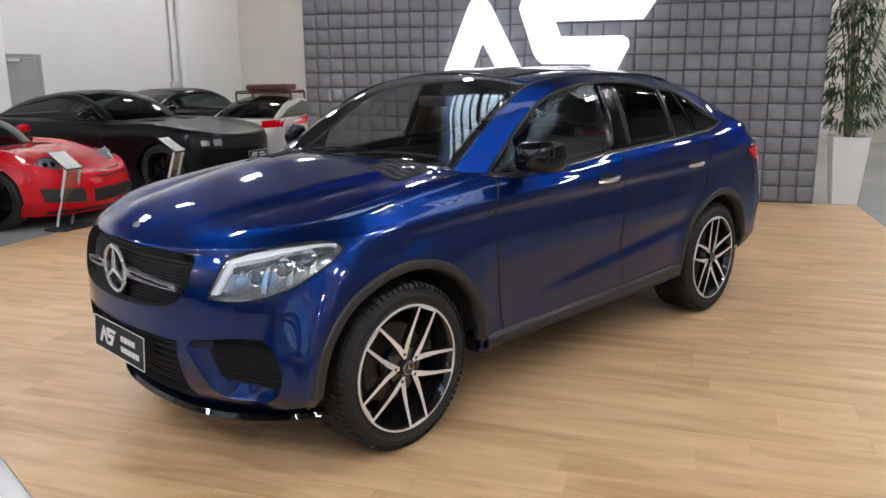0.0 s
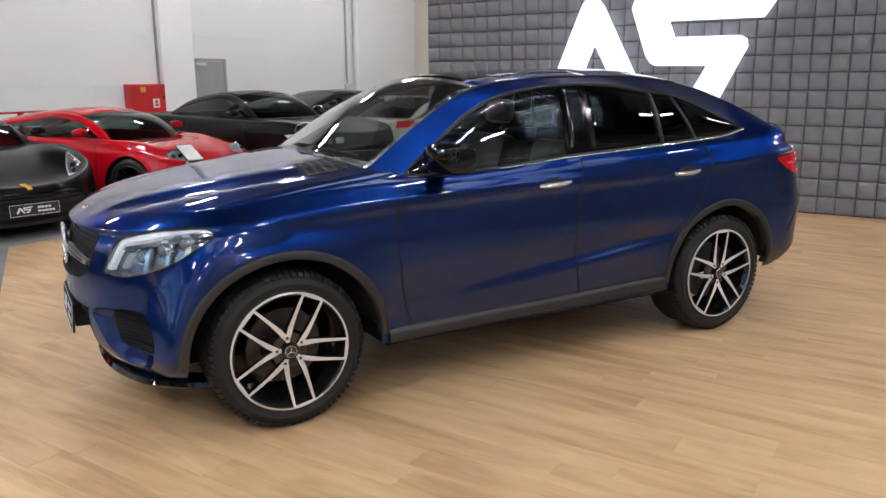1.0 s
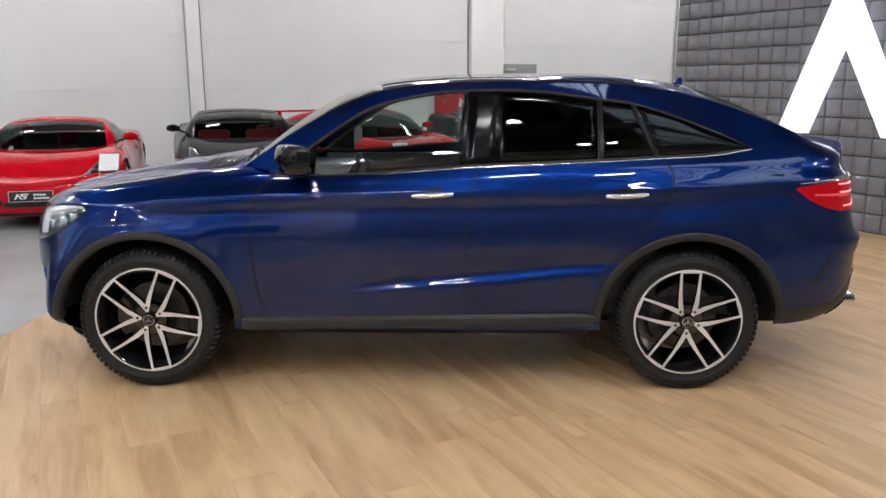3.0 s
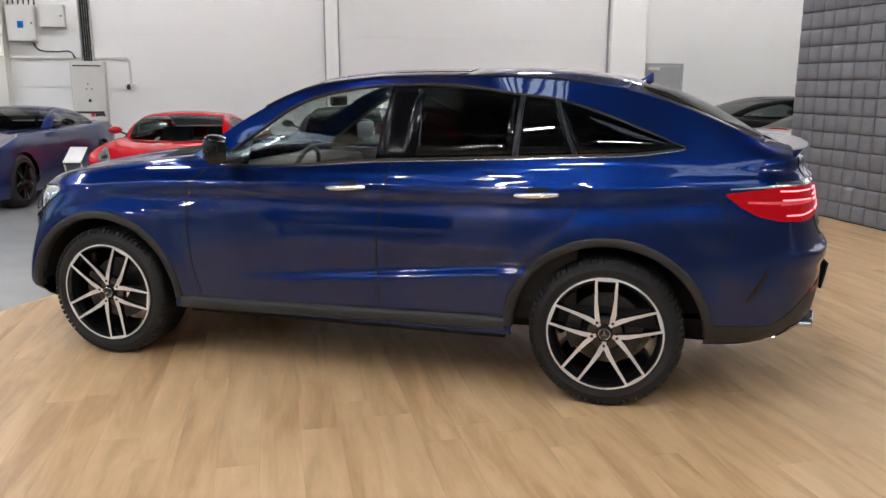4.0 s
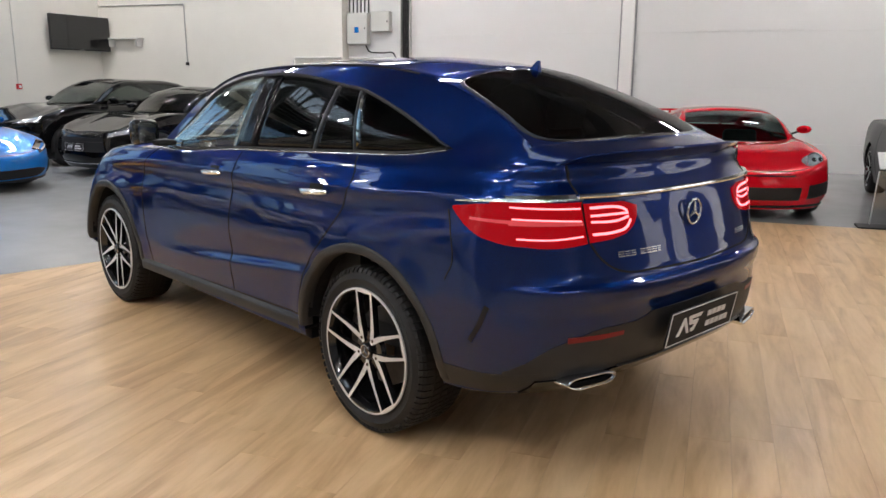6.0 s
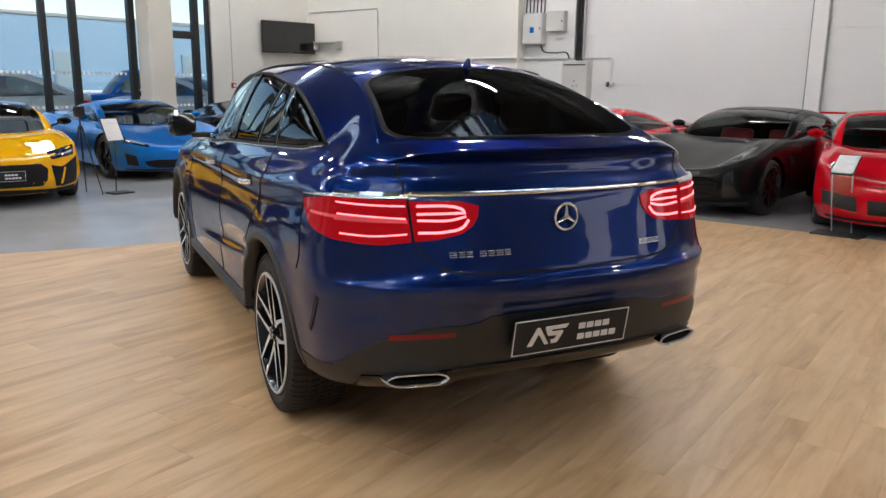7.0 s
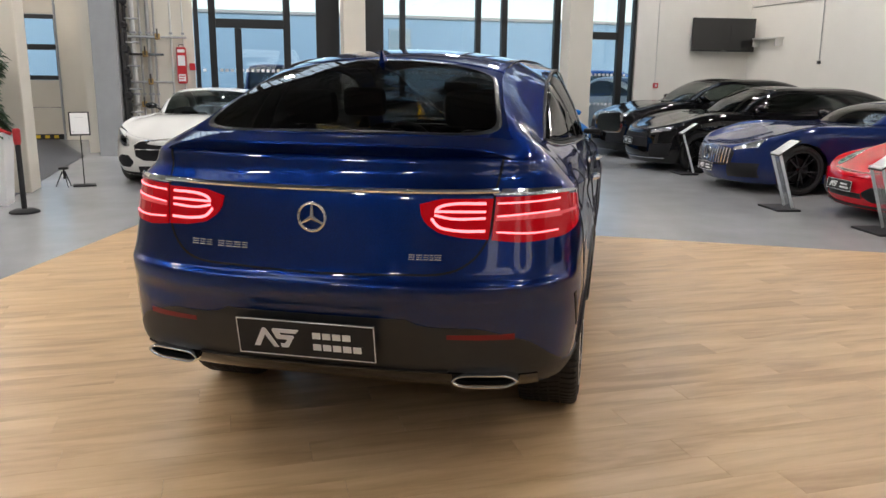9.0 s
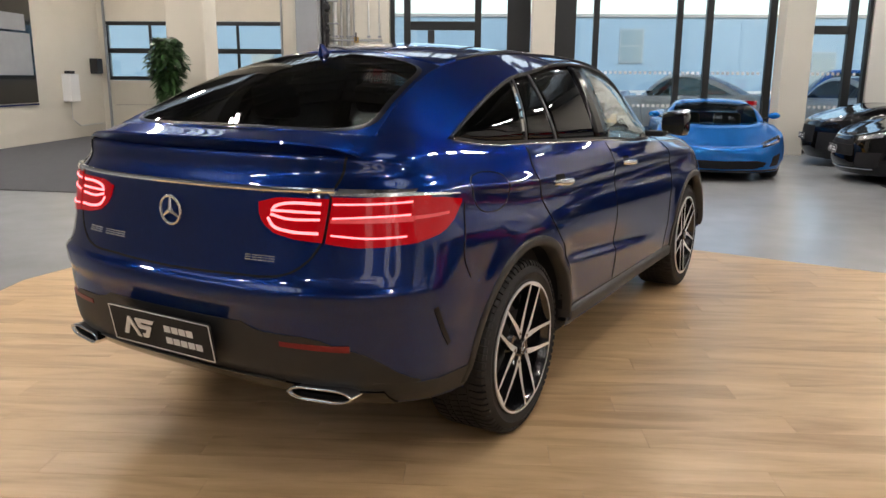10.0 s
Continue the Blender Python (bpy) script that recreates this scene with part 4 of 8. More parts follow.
SUV["relief"] = suv_relief
TIP = 1.8  # rear tip of the side windows
SIDE, REAR, FRONT = ((0, 1, 0), (1, 0, 0)), ((-1, 0, 0), (0, 1, 0)), ((1, 0, 0), (0, 1, 0))


def belt_point(spec, x, lift=0.0):
    L = spec["loops"][-1]
    return Vector((x, -knots(L[6], x), knots(L[7], x) + lift))


def dlo_point(spec, x):
    D = spec["dlo"]
    return Vector((x, knots([(p[0], p[1]) for p in D], x), knots([(p[0], p[2]) for p in D], x)))


def side_piece(spec, b0, b1, t0, t1, n=14, m=6, out=0.0, bulge=0.018, lift=0.0):
    """A piece of the side of the cabin between the belt (b0 to b1) and the window top (t0 to t1)."""
    rows = []
    for j in range(m + 1):
        s = j / m
        row = []
        for i in range(n + 1):
            f = i / n
            p, q = belt_point(spec, b0 + (b1 - b0) * f, lift), dlo_point(spec, t0 + (t1 - t0) * f)
            c = p.lerp(q, s)
            c.y -= bulge * 4 * s * (1 - s) + out
            row.append(c)
        rows.append(row)
    return rows


def build_suv():
    car = thing("suv_coupe", Matrix(), "metallic dark blue SUV coupe with black trim on an oak floor", "car")
    W = [(-1.4575, 0.385), (1.4575, 0.385)]
    body = Body(SUV, 48, 150, 30, 7)
    skin = skin_mesh(body, W, 0.472)
    for way, across, shape, pick in suv_openings():
        cut_opening(body, skin, shape, way, across, pick)
    bmesh.ops.delete(skin, geom=[v for v in skin.verts if not v.link_faces], context="VERTS")
    # rear pillars: the shoulder runs on up to the roof edge and the rear window
    rows = cap_rows(SUV, 60, 24)
    edge_line = [(p[0].x, p[0]) for p in rows]
    sill = [p for p in rows[-1] if p.y <= 0]
    rim = [p for p in body.rows[-1] if p.x >= TIP]

    def above(p):
        if p.x < 2.12 and p.y < -0.62:
            y, z = [knots([(x, q[k]) for x, q in edge_line], p.x) for k in (1, 2)]
            return Vector((p.x, y, z))
        y = max(p.y, -0.675)
        return Vector([knots([(q.y, q[k]) for q in sill], y) if k != 1 else y for k in range(3)])

    pillar = []
    for f in (0, 0.2, 0.4, 0.6, 0.8, 1.0):
        left = [p.lerp(above(p), f) for p in rim]
        pillar.append(left + [Vector((q.x, -q.y, q.z)) for q in left[-2::-1]])
    grid_mesh(pillar, skin)
    rail = strip_between([q for q in SUV["dlo"] if q[0] < TIP - 0.01] + [rim[0]], [q for q in SUV["edge"] if q[0] < TIP] + [above(rim[0])], 60, 0.0, 5)
    both_sides(rail, skin)
    bmesh.ops.remove_doubles(skin, verts=skin.verts, dist=0.0006)
    bmesh.ops.recalc_face_normals(skin, faces=skin.faces)
    for _ in range(10):
        bmesh.ops.smooth_vert(skin, verts=[v for v in skin.verts if v.co.x > TIP + 0.01 and v.co.z > 1.185 and not v.is_boundary], factor=0.5, use_axis_x=True, use_axis_y=True, use_axis_z=True)
    part("body", skin, "blue", car, "glossy metallic blue bodywork", smooth="all")

    # roof, screens and cabin frame
    edge_x = [r[0].x for r in rows]
    i_head = next(i for i, x in enumerate(edge_x) if x > -0.2)
    i_roof = next(i for i, x in enumerate(edge_x) if x > 0.62)
    i_back = next(i for i, x in enumerate(edge_x) if x > 1.5)
    part("windscreen", thicken(grid_mesh([r for r in rows[: i_head + 1]]), 0.005), "clear", car, "clear windscreen", smooth="all").visible_shadow = False
    part("panoramic_roof", thicken(grid_mesh([r[3:22] for r in rows[i_head : i_roof + 1]]), 0.01), "piano", car, "black glass panoramic roof", smooth="all")
    part("roof", thicken(grid_mesh(rows[i_roof : i_back + 1]), 0.01), "blue", car, smooth="all")
    part("roof_side", thicken(grid_mesh([r[:4] for r in rows[i_head : i_roof + 1]]), 0.01), "blue", car, smooth="all")
    part("roof_side", thicken(grid_mesh([r[21:] for r in rows[i_head : i_roof + 1]]), 0.01), "blue", car, smooth="all")
    # rear screen: blue surround, black border, dark glass with rounded corners
    fine = cap_rows(SUV, 150, 60)
    tail = [r for r in fine if r[0].x > edge_x[i_back] - 0.02]
    shape = lambda s, t: (abs(t) / 0.955) ** 7 + (abs(s - 0.53) / 0.46) ** 7
    bm = bmesh.new()
    V = [[bm.verts.new(p) for p in r] for r in tail]
    glassy = []
    for a in range(len(V) - 1):
        for b in range(60):
            q = (V[a][b], V[a][b + 1], V[a + 1][b + 1], V[a + 1][b])
            if shape((a + 0.5) / (len(V) - 1), 2 * (b + 0.5) / 60 - 1) > 0.9:
                bm.faces.new(q)
    bmesh.ops.delete(bm, geom=[v for v in bm.verts if not v.link_faces], context="VERTS")
    part("screen_surround", bm, "blue", car, smooth="all")
    K = len(tail) - 1

    def on_tail(s, t, lift):
        f, g = max(0.0, min(K - 1e-6, s * K)), max(0.0, min(60 - 1e-6, (t + 1) * 30))
        a, b = int(f), int(g)
        p = tail[a][b].lerp(tail[a][b + 1], g - b).lerp(tail[a + 1][b].lerp(tail[a + 1][b + 1], g - b), f - a)
        return p + Vector((0.3, 0, 0.95)) * lift

    rings = []
    for k in (1.02, 1.0, 0.985, 0.6, 0.3, 0.0):
        ring = []
        for n_ in range(96):
            w = math.tau * n_ / 96
            c_, s_ = math.cos(w), math.sin(w)
            rad = (abs(c_) ** 7 + abs(s_) ** 7) ** (-1 / 7)
            ring.append(on_tail(0.53 + 0.46 * k * rad * s_, 0.955 * k * rad * c_, 0.004 if k < 1.01 else 0.0))
        rings.append(ring)
    part("rear_window", grid_mesh(rings[2:], close=True), "privacy", car, "dark tinted rear window", smooth="all")
    part("window_border", grid_mesh(rings[:3], close=True), "frit", car, smooth="all")
    part("headliner", grid_mesh([[p - Vector((0, 0, 0.035)) for p in r[1:-1]] for r in rows[i_head + 1 : i_back]]), "dark", car, smooth="all")
    # windows: bottom from, to; top from, to
    for b0, b1, t0, t1, kind, name in ((-0.70, 0.235, -0.68, 0.285, "tinted", "front_window"), (0.43, 0.955, 0.455, 0.965, "privacy", "rear_side_window"),
                                       (0.985, 1.255, 0.995, 1.14, "privacy", "quarter_window"), (1.28, 1.785, 1.165, 1.785, "privacy", "rear_quarter_window")):
        for sgn in (1, -1):
            r = [[Vector((p.x, p.y * sgn, p.z)) for p in row] for row in side_piece(SUV, b0, b1, t0, t1, lift=0.012)]
            part(name, thicken(grid_mesh(r), 0.004), kind, car, "dark privacy glass" if kind == "privacy" else "lightly tinted glass", smooth="all")
    for b0, b1, t0, t1, k, name in ((0.225, 0.44, 0.275, 0.465, "pillar_black", "door_pillar"), (0.958, 0.982, 0.968, 0.992, "frit", "window_bar"), (1.26, 1.282, 1.145, 1.167, "frit", "window_bar")):
        for sgn in (1, -1):
            r = [[Vector((p.x, p.y * sgn, p.z)) for p in row] for row in side_piece(SUV, b0, b1, t0, t1, 3, 8, out=0.004)]
            part(name, thicken(grid_mesh(r), 0.012), k, car, smooth="all")
    for sgn in (1, -1):
        S = Vector((1, sgn, 1))
        low = [(belt_point(SUV, -0.76 + 2.55 * i / 40, 0.004) + Vector((0, -0.003, 0))) * S for i in range(41)]
        part("waist_trim", tube(low, 0.009, 6), "dark", car, smooth=True)
        part("waist_chrome", tube([p + Vector((0, -0.006 * sgn, -0.008)) for p in low], 0.0035, 6), "satin_chrome", car, smooth=True)
        top = [(dlo_point(SUV, -0.74 + 2.53 * i / 50) + Vector((0, -0.002, -0.004))) * S for i in range(51)]
        part("window_seal", tube(top, 0.010, 6), "dark", car, smooth=True)
        lip = [p * S + Vector((0, 0, 0.004)) for p in curve(SUV["edge"], 50)]
        part("roof_ditch_strip", tube(lip[8:38], 0.005, 6), "dark", car, smooth=True)

    # wheels and arches
    for x, ph in ((-1.4575, 79), (1.4575, 54)):
        for side in (-1, 1):
            wheel(car, x, 0.965 * side, 0.385, 0.29, 0.288, 5, ph if side < 0 else ph + 20, side)
            bm = bmesh.new()
            rowsA = []
            for r, yy, inn in ((0.450, 0.0, -0.05), (0.452, 0.0, 0.003), (0.462, 0.0, 0.008), (0.486, 0, 0.008), (0.495, 0, 0.004), (0.497, 0, -0.008)):
                row = []
                for i in range(49):
                    a = radians(1 + 178 * i / 48)
                    px, pz = x + r * math.cos(a) * 1.045, 0.385 + r * math.sin(a)
                    pz = max(pz, 0.34)
                    place, nor = body.hit((px, -3, max(pz, 0.40)), (0, 1, 0))
                    y0 = place.y if place is not None else -0.95
                    y0 = min(y0, -0.90)
                    row.append(Vector((px, (y0 - inn) * -side, pz)))
                rowsA.append(row)
            grid_mesh(rowsA, bm)
            bmesh.ops.recalc_face_normals(bm, faces=bm.faces)
            part("wheel_arch_trim", bm, "cladding", car, "dark grey plastic wheel arch trim", smooth="all")
            well = bmesh.new()
            ws = [[Vector((x + 0.47 * math.cos(a), side * yy, 0.385 + 0.47 * math.sin(a))) for a in [radians(6 + 168 * i / 24) for i in range(25)]] for yy in (0.95, 0.62)]
            ws.append([Vector((x, side * 0.62, 0.385))] * 25)
            grid_mesh(ws, well)
            part("wheel_housing", well, "gap", car)
    for side in (-1, 1):
        bm = bmesh.new()
        rr = []
        for z, y in ((0.335, 0.87), (0.332, 0.955), (0.343, 0.979), (0.384, 0.984), (0.398, 0.978), (0.41, 0.962)):
            rr.append([Vector((-0.945 + 1.895 * i / 20, y * side, z + (0.028 * i / 20))) for i in range(21)])
        grid_mesh(rr, bm)
        bmesh.ops.recalc_face_normals(bm, faces=bm.faces)
        part("side_skirt", bm, "cladding", car, "dark grey plastic sill cladding", smooth=True)
    # underside
    part("underbody", boxes((-2.0, 2.1, -0.62, 0.62, 0.29, 0.4), (-0.93, 0.94, -0.9, 0.9, 0.3, 0.37)), "gap", car)

    # shut lines
    doors = [[(-0.76, 1.165), (-0.86, 1.04), (-0.87, 0.69), (-0.84, 0.5), (-0.80, 0.40)], [(0.32, 1.215), (0.28, 1.0), (0.25, 0.73), (0.26, 0.55), (0.28, 0.425)],
             [(1.29, 1.262), (1.345, 1.17), (1.30, 1.02), (1.17, 0.85), (1.02, 0.70), (0.965, 0.55), (0.95, 0.44)]]
    for side in (-1, 1):
        dirn = (0, 1, 0) if side < 0 else (0, -1, 0)
        for d in doors:
            part("door_gap", body.line(d, 0.0065, dirn, (1, 0, 0), 40), "gap", car)
        part("door_gap", body.line([(-0.80, 0.405), (0.28, 0.43), (0.95, 0.445)], 0.007, dirn, (1, 0, 0), 40), "gap", car)
        part("bonnet_gap", body.line([(-1.82, -0.80 * -side), (-1.4, -0.79 * -side), (-1.0, -0.775 * -side), (-0.86, -0.76 * -side)], 0.007, (0, 0, -1), (1, 0, 0), 40, up=(0, 1, 0)), "gap", car)
        part("bumper_gap", body.line([(1.96, 1.09), (2.02, 0.9), (1.98, 0.82)], 0.005, dirn, (1, 0, 0), 20), "gap", car)
        if side > 0:
            flap = [(1.90, 1.15), (1.885, 1.085), (1.845, 1.045), (1.78, 1.03), (1.69, 1.032), (1.635, 1.055), (1.615, 1.10), (1.63, 1.15), (1.67, 1.168), (1.86, 1.17), (1.90, 1.15)]
            part("fuel_flap_gap", body.line(flap, 0.004, dirn, (1, 0, 0), 60), "gap", car)
        # handles
        for x0 in (-0.02, 0.99):
            h = bmesh.new()
            pth = []
            for i in range(9):
                f = i / 8
                p, nrm = body.hit((x0 + 0.215 * f, -3, 1.068 + 0.01 * f), (0, 1, 0))
                pth.append(Vector((p.x, (p.y - 0.012 - 0.028 * math.sin(math.pi * min(1, f * 1.05))) * -side, p.z)))
            tube(pth, 0.0145, 8, bm=h, taper=[0.6, 0.9, 1, 1, 1, 1, 1, 0.9, 0.6])
            hd = part("door_handle", h, "satin_chrome", car, "chrome door handle", smooth=True)
            # no hollow here: a flat near-black patch paints in the handle cup's shade
            cup = body.lay([(x0 + 0.05, 1.05), (x0 + 0.17, 1.055)], [(x0 + 0.06, 1.105), (x0 + 0.16, 1.11)], dirn, (1, 0, 0), 6, 2, 0.002, 0.004)
            part("handle_recess", cup, "gap", hd)
    build_suv_front(car, body)
    build_suv_rear(car, body)
    build_suv_trim(car, body)
    return car


def corner(sg):
    """The direction and axis in which a front corner is drawn."""
    return Vector((1.0, -0.62 * sg, 0)).normalized(), Vector((0.62 * sg, 1.0, 0)).normalized()


GRILLE_LOW = [(-0.515, 0.90), (-0.505, 0.83), (-0.455, 0.763), (-0.39, 0.735), (-0.2, 0.714), (0, 0.708), (0.2, 0.714), (0.39, 0.735), (0.455, 0.763), (0.505, 0.83), (0.515, 0.90)]
GRILLE_TOP = [(-0.512, 0.93), (-0.485, 0.951), (-0.25, 0.962), (0, 0.966), (0.25, 0.962), (0.485, 0.951), (0.512, 0.93)]
LOWER_LOW = [(-0.40, 0.30), (0.40, 0.30)]
LOWER_TOP = [(-0.445, 0.595), (-0.2, 0.598), (0.2, 0.598), (0.445, 0.595)]
LAMP_LOW = [(-0.655, 0.792), (-0.58, 0.783), (-0.506, 0.784), (-0.400, 0.806), (-0.302, 0.841), (-0.231, 0.889), (-0.170, 0.940), (-0.150, 0.968)]
LAMP_TOP = [(-0.585, 0.945), (-0.565, 0.957), (-0.49, 0.976), (-0.368, 0.996), (-0.249, 1.006), (-0.19, 1.002), (-0.152, 0.982)]
MOUTH = [(-0.775, 0.575), (-0.74, 0.612), (-0.648, 0.622), (-0.516, 0.636), (-0.424, 0.628), (-0.372, 0.58), (-0.340, 0.49), (-0.360, 0.41), (-0.418, 0.362), (-0.522, 0.338), (-0.63, 0.342), (-0.69, 0.40)]
MESH_LOW = [(-0.695, 0.50), (-0.665, 0.42), (-0.58, 0.372), (-0.44, 0.372), (-0.375, 0.41), (-0.362, 0.47)]
MESH_TOP = [(-0.70, 0.55), (-0.675, 0.598), (-0.55, 0.614), (-0.44, 0.608), (-0.39, 0.57), (-0.365, 0.52)]


def suv_openings():
    out = [((1, 0, 0), (0, 1, 0), GRILLE_LOW + GRILLE_TOP[::-1], lambda c: c.x < -1.9), ((1, 0, 0), (0, 1, 0), LOWER_LOW + LOWER_TOP[::-1], lambda c: c.x < -1.9)]
    for sg in (-1, 1):
        d, e = corner(sg)
        for shape in (LAMP_LOW + LAMP_TOP[::-1], MOUTH):
            out.append((d, e, [(a * sg, z) for a, z in shape], lambda c, sg=sg: c.x < -1.5 and c.y * sg > 0.3))
    return out


def build_suv_front(car, body):
    F = FRONT
    # grille: a black bowl, fine slats, chrome wings and emblem
    grille = part("grille", body.lay(GRILLE_LOW, GRILLE_TOP, *F, 40, 6, -0.05, -0.053), "gap", car, "black mesh grille with a chrome bar", smooth=True)
    for k in range(16):
        z = 0.722 + k * 0.0148
        w = 0.49 if 0.79 < z < 0.94 else 0.42
        part("grille_slat", body.lay([(-w, z), (w, z)], [(-w, z + 0.006), (w, z + 0.006)], *F, 24, 1, -0.035, 0.006), "dark", grille)
    for sg in (-1, 1):
        b = body.lay([(0.09 * sg, 0.822), (0.44 * sg, 0.802)], [(0.09 * sg, 0.858), (0.44 * sg, 0.824)], *F, 10, 3, -0.006, 0.03)
        part("grille_bar", b, "satin_chrome", grille, "chrome grille bar", smooth=True)
        b = body.lay([(0.15 * sg, 0.834), (0.40 * sg, 0.813)], [(0.15 * sg, 0.845), (0.40 * sg, 0.818)], *F, 10, 1, -0.0045, 0.004)
        part("grille_bar_inlay", b, "piano", grille)
    p, _ = body.hit((-4, 0, 0.835), (1, 0, 0))
    ring = tube([(p.x + 0.008, 0.1 * math.cos(a), 0.835 + 0.1 * math.sin(a)) for a in [math.tau * i / 40 for i in range(40)]], 0.0095, 8, closed=True)
    for k in range(3):
        a = radians(90 + 120 * k)
        tube([(p.x + 0.006, 0, 0.835), (p.x + 0.008, 0.098 * math.cos(a), 0.835 + 0.098 * math.sin(a))], 0.013, 6, bm=ring, taper=[1.1, 0.4])
    part("grille_emblem", ring, "satin_chrome", grille, "chrome three-pointed emblem", smooth=True)
    back = lathe([(0.0, 0.0), (0.09, 0.0), (0.096, 0.01)], 36)
    bmesh.ops.rotate(back, verts=back.verts, matrix=Matrix.Rotation(radians(90), 3, "Z"))
    bmesh.ops.translate(back, verts=back.verts, vec=(p.x + 0.022, 0, 0.835))
    part("emblem_plate", back, "piano", grille, smooth=True)
    em = lathe([(0.0, 0.0), (0.024, 0.0), (0.028, 0.003), (0.028, 0.01)], 20)
    bmesh.ops.rotate(em, verts=em.verts, matrix=Matrix.Rotation(radians(-75), 3, "X"))
    q, _ = body.hit((-2.19, 0, 3), (0, 0, -1))
    bmesh.ops.translate(em, verts=em.verts, vec=q + Vector((0, 0, 0.002)))
    part("bonnet_badge", em, "satin_chrome", car, smooth=True)
    # plate and intakes
    p, _ = body.hit((-4, 0, 0.5), (1, 0, 0))
    dealer_plate(car, Matrix.Translation((p.x - 0.016, 0, 0.425)) @ pose(0, 0, 0, -4, 0, -90), 0.52, 0.15)
    part("plate_carrier", boxes((p.x - 0.005, p.x + 0.06, -0.2, 0.2, 0.44, 0.56)), "dark", car)
    low = part("lower_grille", body.lay(LOWER_LOW, LOWER_TOP, *F, 30, 6, -0.06, -0.063), "gap", car, "black lower grille", smooth=True)
    for k in range(8):
        z = 0.325 + 0.034 * k
        part("lower_slat", body.lay([(-0.41, z), (0.41, z)], [(-0.41, z + 0.008), (0.41, z + 0.008)], *F, 20, 1, -0.03, 0.008), "dark", low)
    for sg in (-1, 1):
        d, e = corner(sg)
        c = lambda pts: [(a * sg, z) for a, z in pts]
        # side intake: blue funnel, mesh at its end
        inner = MESH_TOP[:1] + MESH_TOP[1:] + MESH_LOW[::-1]
        N = 72
        A, B = polyline(c(MOUTH + MOUTH[:1]), N), polyline(c(inner + inner[:1]), N)
        rings = [[], [], [], []]
        for a, b in zip(A, B):
            for k, (f, lift) in enumerate(((0.0, 0.001), (0.03, -0.006), (0.5, -0.034), (1.0, -0.06))):
                s = a.lerp(b, f)
                place, nor = body.hit(e * s.x + Vector((0, 0, s.y)) - d * 4, d)
                if nor.dot(d) > 0:
                    nor = -nor
                rings[k].append(place + nor * lift)
        part("intake_funnel", grid_mesh(rings), "blue", car, smooth="all")
        mesh = part("side_intake", body.lay(c(MESH_LOW), c(MESH_TOP), d, e, 18, 5, -0.058, 0.006), "gap", car, "black mesh side intake", smooth=True)
        for k in range(9):
            z = 0.395 + 0.0235 * k
            part("intake_slat", body.lay(c([(-0.67, z), (-0.38, z)]), c([(-0.67, z + 0.007), (-0.38, z + 0.007)]), d, e, 12, 1, -0.05, 0.007), "gap", mesh)
        # headlamp: bright bowl, lens units, daytime strip, clear cover
        low, top = c(LAMP_LOW), c(LAMP_TOP)
        lamp = part("headlamp", body.lay(low, top, d, e, 30, 6, -0.07, -0.071), "lamp_bowl", car, "clear LED headlamp", smooth=True)
        l2, t2 = polyline(low, 40), polyline(top, 40)
        at = lambda f, t: tuple(l2[int(round(40 * f))].lerp(t2[int(round(40 * f))], t))
        F1 = [0.02 + 0.93 * i / 16 for i in range(17)]
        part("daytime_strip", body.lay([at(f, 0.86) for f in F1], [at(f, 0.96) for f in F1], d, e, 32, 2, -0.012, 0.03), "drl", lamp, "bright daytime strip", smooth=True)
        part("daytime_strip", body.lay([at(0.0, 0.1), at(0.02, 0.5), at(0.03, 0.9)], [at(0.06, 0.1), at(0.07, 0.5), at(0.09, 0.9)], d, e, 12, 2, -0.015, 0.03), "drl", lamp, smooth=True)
        part("lamp_shelf", body.lay([at(f, 0.7) for f in F1], [at(f, 0.82) for f in F1], d, e, 32, 1, -0.03, 0.025), "lamp_dark", lamp, smooth=True)
        for f, t, rad in ((0.30, 0.42, 0.036), (0.50, 0.48, 0.036), (0.68, 0.54, 0.030)):
            s = Vector(at(f, t))
            place, nor = body.hit(e * s.x + Vector((0, 0, s.y)) - d * 4, d)
            cup = lathe([(0.0, 0.02), (rad * 0.5, 0.017), (rad * 0.8, 0.008), (rad * 0.86, 0.0)], 20)
            rim = lathe([(rad * 0.84, -0.02), (rad * 0.84, 0.004), (rad, 0.006), (rad * 1.12, -0.002), (rad * 1.35, -0.03)], 20)
            turn = Vector((0, 1, 0)).rotation_difference(Vector((-0.93, -0.36 * -sg, 0.02))).to_matrix()
            for b in (cup, rim):
                bmesh.ops.rotate(b, verts=b.verts, matrix=turn)
                bmesh.ops.translate(b, verts=b.verts, vec=place + d * 0.052)
            u = part("lamp_unit", rim, "lamp_silver", lamp, "chrome-ringed lens unit", smooth=True)
            part("lamp_lens", cup, "lamp_dark", u, smooth=True)
            fin = body.lay([at(f + 0.075, 0.08), at(f + 0.115, 0.08)], [at(f + 0.095, 0.70), at(f + 0.12, 0.70)], d, e, 3, 5, -0.035, 0.02)
            part("lamp_fin", fin, "lamp_silver", lamp, smooth=True)
        part("headlamp_lens", body.lay(low, top, d, e, 30, 6, 0.003, 0.003), "lens", lamp, smooth="all").visible_shadow = False
        seal = body.line(c(LAMP_LOW + LAMP_TOP[::-1] + LAMP_LOW[:1]), 0.006, d, e, 70, 0.003, 0.008, smooth=False)
        part("lamp_seal", seal, "gap", lamp)
    # splitter
    sp = bmesh.new()
    n = 40
    rws = []
    L = SUV["loops"][0]
    for off, z in ((-0.12, 0.25), (0.03, 0.235), (0.045, 0.215), (0.03, 0.2), (-0.12, 0.2)):
        row = []
